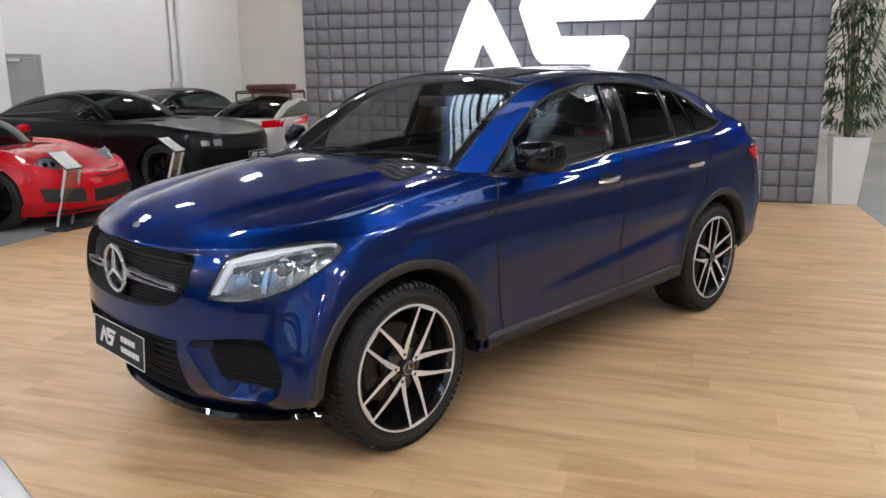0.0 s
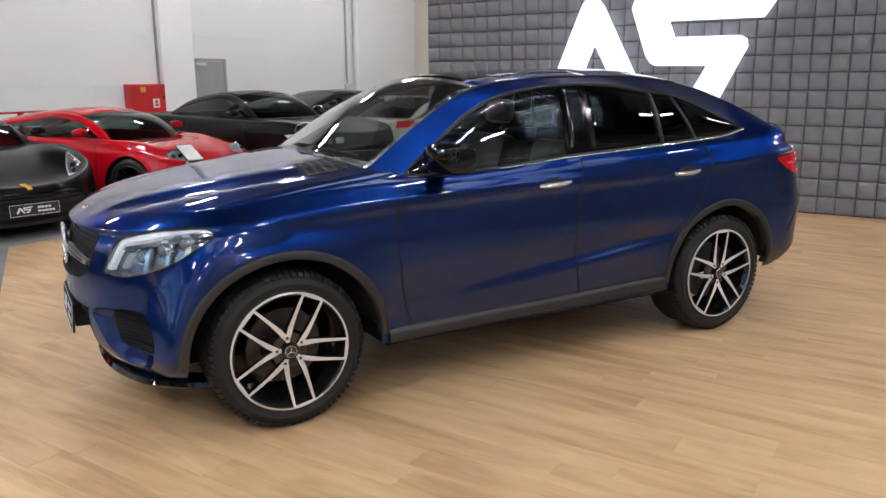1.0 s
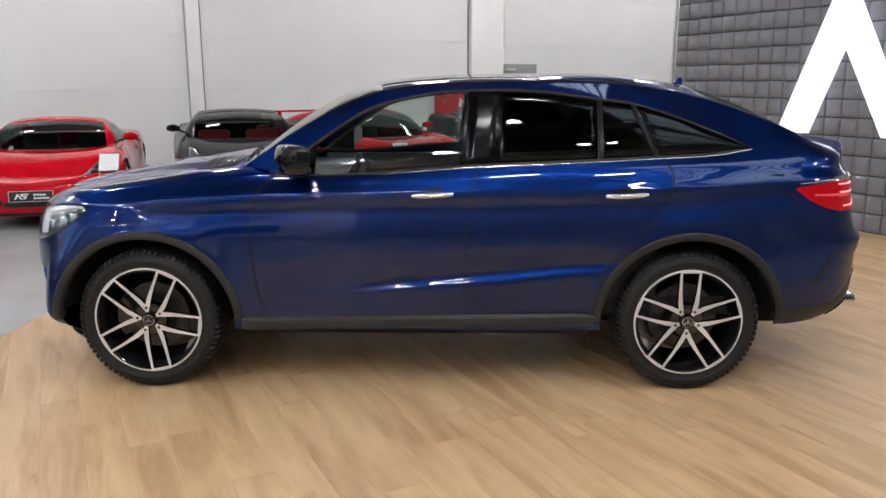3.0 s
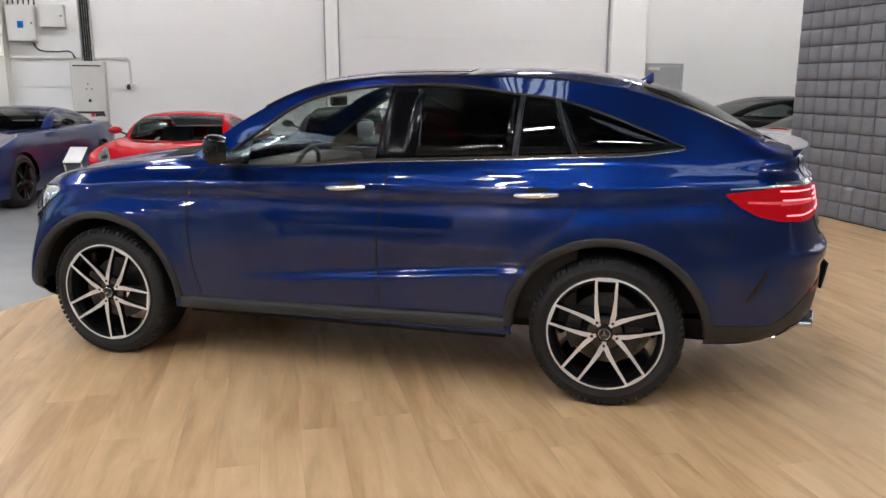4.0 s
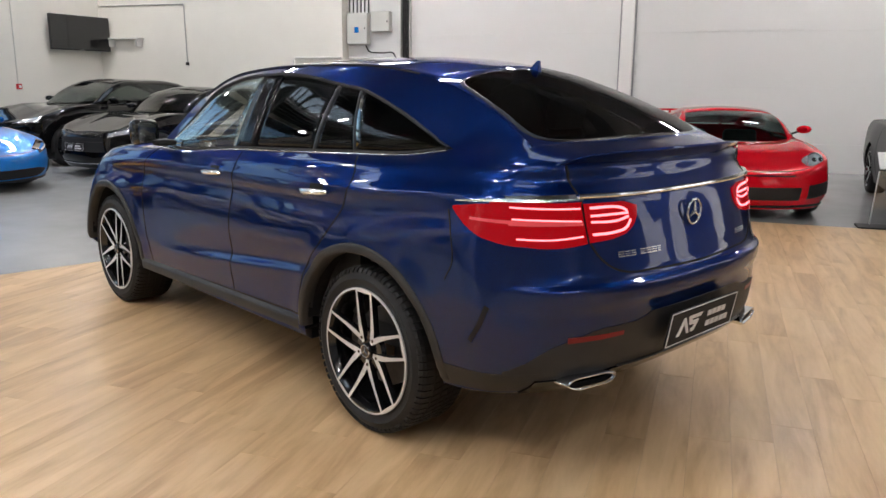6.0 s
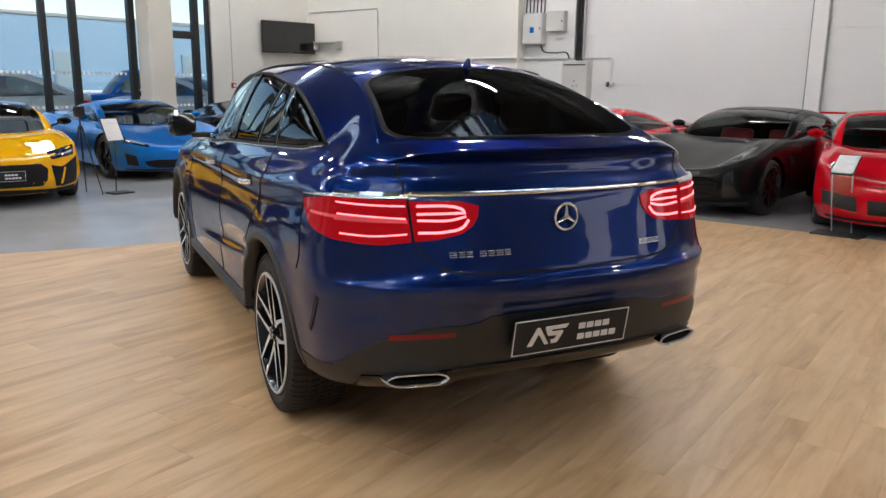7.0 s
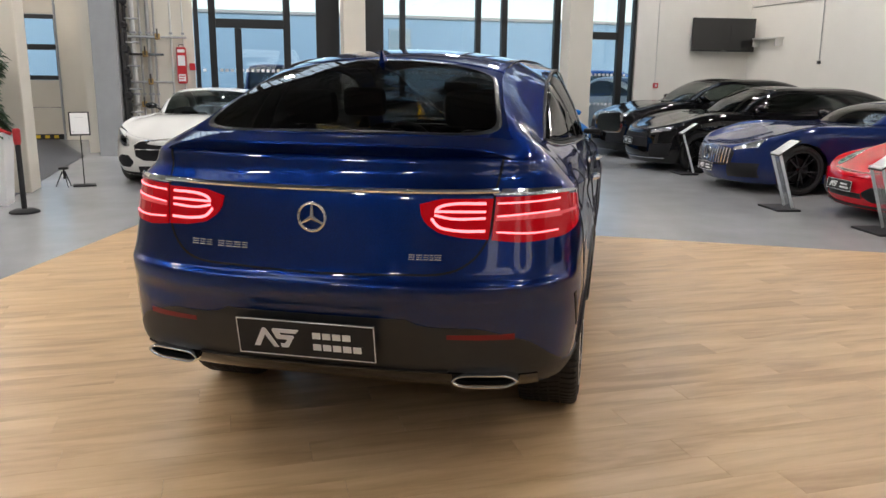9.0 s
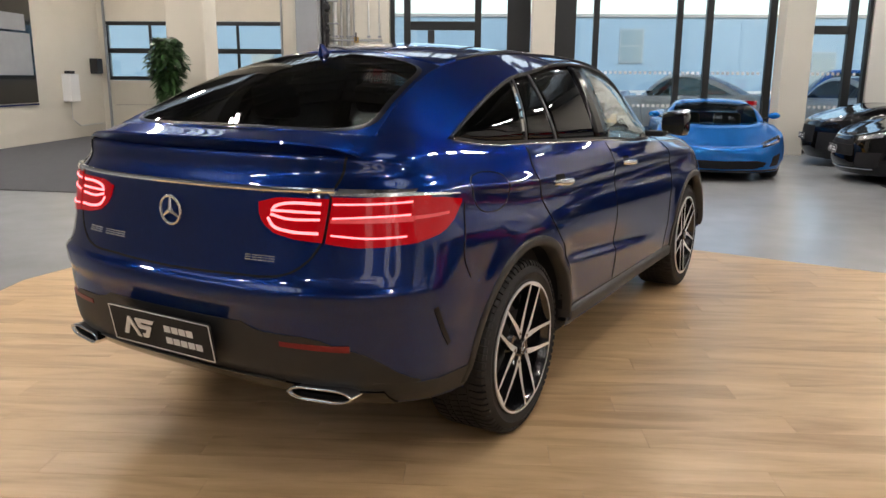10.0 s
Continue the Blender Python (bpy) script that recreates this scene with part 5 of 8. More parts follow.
        for i in range(n + 1):
            y = -0.86 + 1.72 * i / n
            t = min(0.999, abs(y) / 0.9)
            x = -2.16 + 0.66 * (1 - (1 - t**2.2) ** (1 / 2.2))
            row.append(Vector((x - off, y, z + 0.03 * t**3)))
        rws.append(row)
    grid_mesh(rws + [rws[0]], sp)
    bmesh.ops.recalc_face_normals(sp, faces=sp.faces)
    part("front_splitter", sp, "piano", car, "gloss black front lip", smooth=True)
    # bonnet vents
    for sg in (-1, 1):
        cc = lambda x, y: (x, y * sg)
        v = body.lay([cc(-1.22, 0.42), cc(-0.99, 0.36)], [cc(-1.24, 0.66), cc(-1.02, 0.66)], (0, 0, -1), (1, 0, 0), 10, 4, 0.002, 0.006, up=(0, 1, 0))
        vent = part("bonnet_vent", v, "gap", car, "slatted bonnet vent")
        for k in range(5):
            x = -1.21 + 0.047 * k
            b = body.lay([cc(x, 0.415), cc(x + 0.018, 0.408)], [cc(x - 0.01, 0.655), cc(x + 0.008, 0.655)], (0, 0, -1), (1, 0, 0), 2, 6, 0.005, 0.006, up=(0, 1, 0))
            part("vent_slat", b, "dark", vent)
    # wipers and cowl
    cw = bmesh.new()
    box(cw, -1.0, -0.86, -0.66, 0.66, 1.185, 1.2)
    part("scuttle", cw, "dark", car)
    for y0, y1 in ((-0.1, 0.45), (-0.62, 0.02)):
        w = tube([(-0.93, y1, 1.235), (-0.99 + 0.02, (y0 + y1) / 2, 1.262), (-0.93, y0, 1.255)], 0.009, 6)
        part("wiper", w, "gap", car)


def build_suv_rear(car, body):
    R = REAR
    # tailgate gap
    for sg in (-1, 1):
        c = lambda pts: [(a * sg, z) for a, z in pts]
        part("tailgate_gap", body.line(c([(0.67, 1.27), (0.648, 1.13), (0.637, 1.0), (0.59, 0.92), (0.52, 0.875), (0.3, 0.858), (0, 0.85)]), 0.008, *R, 40), "gap", car)
        # tail lamps: outer part wraps round the corner, inner part on the tailgate
        dq, eq = Vector((-1, -0.62 * sg, 0)).normalized(), Vector((-0.62 * sg, 1, 0)).normalized()
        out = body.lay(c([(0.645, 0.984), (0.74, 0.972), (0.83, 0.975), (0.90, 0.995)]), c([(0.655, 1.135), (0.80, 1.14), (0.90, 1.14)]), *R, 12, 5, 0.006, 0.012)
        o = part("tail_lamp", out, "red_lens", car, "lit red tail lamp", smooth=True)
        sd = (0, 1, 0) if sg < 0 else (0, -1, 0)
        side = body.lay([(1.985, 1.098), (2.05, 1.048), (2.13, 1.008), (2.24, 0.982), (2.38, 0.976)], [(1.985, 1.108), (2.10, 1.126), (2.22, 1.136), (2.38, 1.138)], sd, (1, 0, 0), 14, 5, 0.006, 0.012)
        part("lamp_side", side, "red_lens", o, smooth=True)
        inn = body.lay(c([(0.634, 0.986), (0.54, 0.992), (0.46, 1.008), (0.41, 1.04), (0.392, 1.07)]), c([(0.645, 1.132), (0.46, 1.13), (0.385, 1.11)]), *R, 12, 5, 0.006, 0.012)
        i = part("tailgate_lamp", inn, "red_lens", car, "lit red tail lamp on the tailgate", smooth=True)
        # light guides
        part("lamp_band", body.lay(c([(0.655, 1.052), (0.88, 1.056)]), c([(0.655, 1.066), (0.88, 1.072)]), *R, 10, 1, 0.0075, 0.004), "red_pale", o)
        part("lamp_band", body.lay([(2.08, 1.066), (2.36, 1.058)], [(2.08, 1.076), (2.36, 1.073)], sd, (1, 0, 0), 10, 1, 0.0075, 0.004), "red_pale", o)
        for z, zz in ((1.115, 1.118), (1.068, 1.075), (1.012, 1.004)):
            part("light_guide", body.line(c([(0.66, z), (0.78, zz), (0.87, zz + 0.004)]), 0.006, *R, 12, 0.0085, 0.004), "red_glow", o)
        part("light_guide", body.line(c([(0.62, 1.115), (0.5, 1.112), (0.455, 1.10), (0.445, 1.09)]), 0.0095, *R, 16, 0.0085, 0.004), "red_glow", i)
        part("light_guide", body.line(c([(0.62, 1.085), (0.5, 1.085), (0.44, 1.085)]), 0.0085, *R, 12, 0.0085, 0.004), "red_glow", i)
        part("light_guide", body.line(c([(0.62, 1.062), (0.5, 1.060), (0.44, 1.072)]), 0.0085, *R, 12, 0.0085, 0.004), "red_glow", i)
        part("light_guide", body.line(c([(0.62, 1.016), (0.52, 1.018), (0.455, 1.032), (0.43, 1.06)]), 0.0095, *R, 16, 0.0085, 0.004), "red_glow", i)
        # reflector strip
        part("bumper_reflector", body.lay(c([(0.50, 0.622), (0.74, 0.616)]), c([(0.50, 0.64), (0.74, 0.638)]), *R, 10, 1, 0.006, 0.01), "red_dark", car, "dark red reflector strip", smooth=True)
        # exhaust tips: a chrome frame round a dark tunnel
        out = [(0.515, 0.455), (0.53, 0.437), (0.56, 0.428), (0.70, 0.428), (0.735, 0.437), (0.765, 0.458), (0.745, 0.475), (0.715, 0.483), (0.56, 0.481), (0.53, 0.472)]
        cy, cz = 0.64, 0.456
        N = 48
        P = [v for v in polyline([Vector((a, b, 0)) for a, b in out + out[:1]], N)]
        rings = []
        for x, k in ((2.36, 0.97), (2.48, 1.0), (2.488, 0.985), (2.489, 0.93), (2.486, 0.86), (2.475, 0.82)):
            rings.append([Vector((x - 0.2 * (v.x - 0.53), sg * (cy + (v.x - cy) * (1 - (1 - k) * 0.62)), cz + (v.y - cz) * (1 - (1 - k) * 2.4))) for v in P])
        tip = part("exhaust_tip", grid_mesh(rings), "chrome", car, "chrome exhaust tip", smooth="all")
        hole = [[Vector((p.x - d_, p.y, p.z)) for p in rings[-1]] for d_ in (0.0, 0.11)] + [[Vector((2.36, sg * cy, cz))] * (N + 1)]
        part("exhaust_hole", grid_mesh(hole), "gap", tip)
        # vertical bumper vent
        v = body.line([(2.19, 0.75), (2.155, 0.67), (2.11, 0.60)], 0.02, sd, (1, 0, 0), 14, 0.003, 0.008)
        part("bumper_vent", v, "gap", car)
    # black bumper lower, on rear and sides
    lowr = body.lay([(-0.93, 0.44), (-0.6, 0.45), (0, 0.47), (0.6, 0.45), (0.93, 0.44)], [(-0.93, 0.47), (-0.80, 0.60), (-0.62, 0.662), (-0.41, 0.668), (-0.36, 0.695), (0.36, 0.695), (0.41, 0.668), (0.62, 0.662), (0.80, 0.60), (0.93, 0.47)], *R, 40, 6, 0.004, 0.008)
    part("rear_diffuser", lowr, "cladding", car, "dark grey plastic rear bumper insert", smooth=True)
    part("rear_skid", body.lay([(-0.82, 0.40), (0, 0.398), (0.82, 0.40)], [(-0.82, 0.465), (-0.5, 0.485), (0, 0.49), (0.5, 0.485), (0.82, 0.465)], *R, 40, 3, 0.012, 0.02), "piano", car, "gloss black rear valance", smooth=True)
    part("skid_strip", body.lay([(-0.50, 0.488), (0.50, 0.488)], [(-0.50, 0.4915), (0.50, 0.4915)], *R, 40, 1, 0.014, 0.01), "steel", car, smooth=True)
    for sg in (-1, 1):
        sd = (0, 1, 0) if sg < 0 else (0, -1, 0)
        part("bumper_side_trim", body.lay([(1.93, 0.375), (2.15, 0.39), (2.36, 0.42)], [(1.95, 0.47), (2.15, 0.475), (2.36, 0.50)], sd, (1, 0, 0), 12, 3, 0.004, 0.008), "cladding", car, smooth=True)
    # chrome strip, spoiler, plate, badges, aerial
    strip = []
    for k in range(41):
        y = -0.66 + 0.033 * k
        p, nor = body.hit((4, y, 1.150 + 0.014 * y * y), (-1, 0, 0))
        strip.append(p + nor * (0.008 if nor.x > 0 else -0.008))
    part("tailgate_strip", tube(strip, 0.0105, 10), "chrome", car, "chrome strip across the tailgate", smooth=True)
    for sg in (-1, 1):
        part("lamp_strip", body.lay([(0.67 * sg, 1.149), (0.87 * sg, 1.15)], [(0.67 * sg, 1.161), (0.87 * sg, 1.158)], *R, 12, 1, 0.013, 0.02), "chrome", car, smooth=True)
        sd = (0, 1, 0) if sg < 0 else (0, -1, 0)
        part("lamp_strip", body.lay([(2.0, 1.127), (2.2, 1.139), (2.38, 1.142)], [(2.0, 1.131), (2.2, 1.150), (2.38, 1.156)], sd, (1, 0, 0), 12, 1, 0.01, 0.012), "satin_chrome", car, smooth=True)
    sp = bmesh.new()
    rws = []
    for dx, dz in ((-0.16, 0.016), (-0.08, 0.02), (0.0, 0.034), (0.04, 0.046), (0.043, 0.038), (0.02, 0.01), (-0.02, -0.015)):
        row = []
        for i in range(41):
            t = -1 + 2 * i / 40
            y = 0.70 * t
            row.append(Vector((2.385 - 0.10 * abs(t) ** 3 + dx * (1 - 0.55 * abs(t) ** 6), y, 1.275 + dz * (1 - abs(t) ** 8) - 0.004 * t * t)))
        rws.append(row)
    grid_mesh(rws, sp)
    bmesh.ops.recalc_face_normals(sp, faces=sp.faces)
    part("spoiler", sp, "blue", car, "blue lip spoiler on the tailgate", smooth=True)
    dealer_plate(car, Matrix.Translation((2.548, -0.02, 0.532)) @ pose(0, 0, 0, 10, 0, 90), 0.54, 0.148)
    p, _ = body.hit((4, 0, 1.05), (-1, 0, 0))
    ring = tube([(p.x + 0.017, 0.052 * math.cos(a) - 0.014, 1.052 + 0.052 * math.sin(a)) for a in [math.tau * i / 36 for i in range(36)]], 0.0058, 8, closed=True)
    for k in range(3):
        a = radians(90 + 120 * k)
        tube([(p.x + 0.019, -0.014, 1.052), (p.x + 0.016, 0.051 * math.cos(a) - 0.014, 1.052 + 0.051 * math.sin(a))], 0.008, 6, bm=ring, taper=[1.1, 0.45])
    part("tailgate_emblem", ring, "satin_chrome", car, "chrome three-pointed emblem", smooth=True)
    for y0, ws, z0, hh in ((-0.515, (0.036, 0.03, 0.03, 0, 0.034, 0.034, 0.036, 0.028), 0.922, 0.021), (0.355, (0.028, 0.026, 0.022, 0.018, 0.008, 0.02), 0.912, 0.020)):
        y = y0
        for wd in ws:
            if wd:
                for a, b in ((z0, z0 + 0.2 * hh), (z0 + 0.42 * hh, z0 + 0.58 * hh), (z0 + 0.8 * hh, z0 + hh)):
                    part("model_badge", body.lay([(y, a), (y + wd * 0.8, a)], [(y, b), (y + wd * 0.8, b)], *R, 3, 1, 0.006, 0.006), "satin_chrome", car)
            y += wd if wd else 0.022
    fin = bmesh.new()
    rws = []
    for k, (x, z, w) in enumerate(((1.445, 1.622, 0.006), (1.48, 1.63, 0.018), (1.53, 1.637, 0.024), (1.57, 1.648, 0.017), (1.59, 1.668, 0.009), (1.60, 1.677, 0.006), (1.618, 1.677, 0.005), (1.618, 1.64, 0.012), (1.625, 1.60, 0.022))):
        rws.append([Vector((x, -w * 1.7, z - 0.06)), Vector((x, -w, z - 0.012)), Vector((x, -w * 0.45, z)), Vector((x, w * 0.45, z)), Vector((x, w, z - 0.012)), Vector((x, w * 1.7, z - 0.06))])
    grid_mesh(rws, fin)
    bmesh.ops.recalc_face_normals(fin, faces=fin.faces)
    part("shark_fin_aerial", fin, "blue", car, smooth=True)


def build_suv_trim(car, body):
    for sg in (-1, 1):
        # mirror: shell, black lower, glass, foot
        bm = bmesh.new()
        rws = []
        for f, sc in ((0, 0.55), (0.12, 0.9), (0.35, 1.0), (0.7, 0.97), (0.92, 0.86), (1.0, 0.82)):
            row = []
            for k in range(20):
                a = math.tau * k / 20
                ca, sa = math.cos(a), math.sin(a)
                y = 0.098 * sc * math.copysign(abs(ca) ** 0.45, ca)
                z = 0.078 * sc * math.copysign(abs(sa) ** 0.5, sa) * (1 + 0.1 * ca)
                row.append(Vector((-0.70 + 0.14 * f + 0.5 * y, sg * (1.035 + y), 1.262 + z)))
            rws.append(row)
        rws.insert(0, [Vector((-0.715, sg * 1.035, 1.262))] * 20)
        grid_mesh(rws, bm, close=True)
        bmesh.ops.recalc_face_normals(bm, faces=bm.faces)
        mir = part("door_mirror", bm, "piano", car, "gloss black door mirror", smooth="all")
        gl = bmesh.new()
        grid_mesh([rws[-1], [Vector((-0.56, sg * 1.035, 1.262))] * 20], gl, close=True)
        bmesh.ops.recalc_face_normals(gl, faces=gl.faces)
        part("mirror_glass", gl, "chrome", mir)
        part("mirror_foot", boxes((-0.66, -0.56, sg * 0.86, sg * 0.98, 1.175, 1.21), bevel=0.012), "dark", mir, smooth=True)
        tri = bmesh.new()
        r = [[Vector((p.x, p.y * -sg, p.z)) for p in row] for row in side_piece(SUV, -0.755, -0.55, -0.74, -0.54, 6, 4, out=0.008, bulge=0.006)]
        grid_mesh(r, tri)
        part("mirror_triangle", thicken(tri, 0.01), "piano", mir, smooth=True)
    # interior
    def seat(x, y):
        b = bmesh.new()
        box(b, x - 0.25, x + 0.25, y - 0.25, y + 0.25, 0.55, 0.76, 0.05)
        box(b, 0.16 - 0.07, 0.16 + 0.08, -0.24, 0.24, 0, 0.62, 0.05, Matrix.Translation((x + 0.1, y, 0.7)) @ pose(0, 0, 0, 0, 16))
        s = part("seat", b, "leather", car, "black leather seat", smooth=True)
        h = bmesh.new()
        box(h, -0.05, 0.05, -0.13, 0.13, 0, 0.17, 0.04, Matrix.Translation((x + 0.46, y, 1.33)) @ pose(0, 0, 0, 0, 12))
        part("headrest", h, "leather", s, smooth=True)
    for y in (-0.4, 0.4):
        seat(0.15, y)
        seat(1.0, y)
    d = bmesh.new()
    box(d, -0.95, -0.45, -0.72, 0.72, 0.95, 1.12, 0.04)
    box(d, -0.62, -0.3, -0.14, 0.14, 0.6, 1.0, 0.03)
    part("dashboard", d, "leather", car, smooth=True)
    st = tube([(-0.42 + 0.06 * math.sin(a), -0.4 + 0.18 * math.cos(a), 1.06 + 0.17 * math.sin(a)) for a in [math.tau * i / 32 for i in range(32)]], 0.016, 8, closed=True)
    box(st, -0.45, -0.40, -0.57, -0.23, 1.04, 1.09, 0.01)
    part("steering_wheel", st, "leather", car, smooth=True)
    part("cabin_floor", boxes((-0.95, 1.75, -0.85, 0.85, 0.4, 0.5)), "dark", car)
    part("load_cover", boxes((1.45, 2.25, -0.7, 0.7, 1.1, 1.13)), "dark", car)
    for s in (-1, 1):
        part("door_card", boxes((-0.75, 1.3, s * 0.86, s * 0.80, 0.5, 1.14)), "leather", car)
    part("rear_view_mirror", boxes((-0.36, -0.33, -0.12, 0.12, 1.47, 1.53), bevel=0.012), "dark", car, smooth=True)


build_suv()


# ---- display cars ----
def coupe_spec(L, W, H, wb, fo, nose=0.62, hood=0.86, belt=0.92, deck=0.95, cowl=-0.75, r0=-0.05, r1=0.55, rw=1.45, track=0.0, rear_bow=0.06):
    x0 = -(wb / 2 + fo)
    x1, hw = x0 + L, W / 2
    g = H - belt
    side = lambda k: [(x0 + 0.7, hw * k * 0.985), (-wb / 2 + 0.5, hw * k * 0.975), (0, hw * k * 0.965), (wb / 2, hw * k), (x1 - 0.5, hw * k * 0.98)]
    return {
        "loops": [
            (x0 + 0.1, 0.7, 2.2, x1 - 0.12, 0.5, 2.6, side(0.93), [(x0, 0.15), (0, 0.17), (x1, 0.24)]),
            (x0 + 0.01, 0.75, 2.2, x1 - 0.04, 0.52, 2.6, side(0.985), [(x0, 0.3), (0, 0.34), (x1, 0.42)]),
            (x0, 0.78, 2.1, x1, 0.55, 2.7, side(1.0), [(x0, 0.46), (0, 0.56), (x1, 0.62)]),
            (x0 + 0.05, 0.75, 2.1, x1 - 0.02, 0.5, 2.8, side(0.975), [(x0, nose * 0.94), (x0 + 0.6, hood * 0.85), (0, belt * 0.84), (x1, deck * 0.88)]),
            (x0 + 0.22, 0.65, 2.4, x1 - 0.06, 0.45, 2.8, side(0.92), [(x0 + 0.22, nose), (-wb / 2, hood * 0.97), (0, belt * 0.94), (wb / 2, belt * 1.0), (x1, deck)]),
            (x0 + 0.62 * (cowl - x0), 0.4, 2.6, x1 - 0.16, 0.4, 2.8, side(0.86), [(x0 + 0.5 * (cowl - x0), hood), (cowl, hood * 0.99 + 0.01), (0, belt * 0.985), (wb / 2, belt * 1.015), (x1, deck * 1.02)]),
            (cowl - 0.05, 0.3, 2.6, rw + 0.12, 0.4, 2.6, [(cowl, hw * 0.80), (0.2, hw * 0.83), (rw - 0.2, hw * 0.74)], [(cowl, hood * 1.035), (cowl + 0.3, belt), (0.3, belt * 1.01), (rw, (belt * 1.02 + deck * 1.03) / 2)]),
        ],
        "edge": [(cowl + 0.06, -hw * 0.70, hood * 1.035), ((cowl + r0) / 2, -hw * 0.66, belt + g * 0.53), (r0, -hw * 0.60, H - 0.06), ((r0 + r1) / 2, -hw * 0.58, H - 0.035), (r1, -hw * 0.58, H - 0.055),
                 ((r1 + rw) / 2 + 0.03, -hw * 0.6, belt + g * 0.6), (rw + 0.02, -hw * 0.64, (belt * 1.02 + deck * 1.03) / 2 + 0.01)],
        "bow": [(0, -0.12), (0.3, -0.07), (0.5, 0), (0.7, 0.03), (1, rear_bow)],
        "crown": [(0, 0.01), (0.3, 0.045), (0.5, 0.035), (0.7, 0.035), (1, 0.01)],
        "dlo": [(cowl + 0.22, -hw * 0.80, belt + 0.012), ((cowl + r0) / 2 + 0.12, -hw * 0.745, belt + g * 0.48), (r0 + 0.1, -hw * 0.68, H - 0.13), ((r0 + r1) / 2, -hw * 0.665, H - 0.11), (r1, -hw * 0.675, H - 0.15),
                ((r1 + rw) / 2 + 0.05, -hw * 0.70, belt + g * 0.36), (rw - 0.12, -hw * 0.735, belt + 0.03), (rw, -hw * 0.70, belt * 1.02)],
        "size": (x0, x1, hw, H, wb),
    }


def coupe_relief(spec, p):
    """Raised front wings and wide rear haunches."""
    x0, x1, hw, H, wb = spec["size"]
    q, a = p.copy(), abs(p.y)
    if p.z > 0.5 and p.x < 0:
        near = math.exp(-(((p.x + wb / 2 - 0.05) / 0.55) ** 2))
        q.z += near * (spec.get("wing", 0.04) * math.exp(-(((a - 0.76 * hw) / (0.17 * hw)) ** 2)) - spec.get("dip", 0.012) * math.exp(-((a / (0.3 * hw)) ** 2)))
    for hub in (-wb / 2, wb / 2):
        r = math.hypot(p.x - hub, p.z - 0.34)
        if a > 0.75 * hw and r < 0.7:
            q.y += math.copysign(0.02, p.y) * max(0.0, 1 - r / 0.7)
    return q


def wheel_simple(parent, x, y, r, width, side, mat, n, style, phase):
    wheel(parent, x, y, r, width, r * 0.74, n, phase, side, style, False, mat, mat)


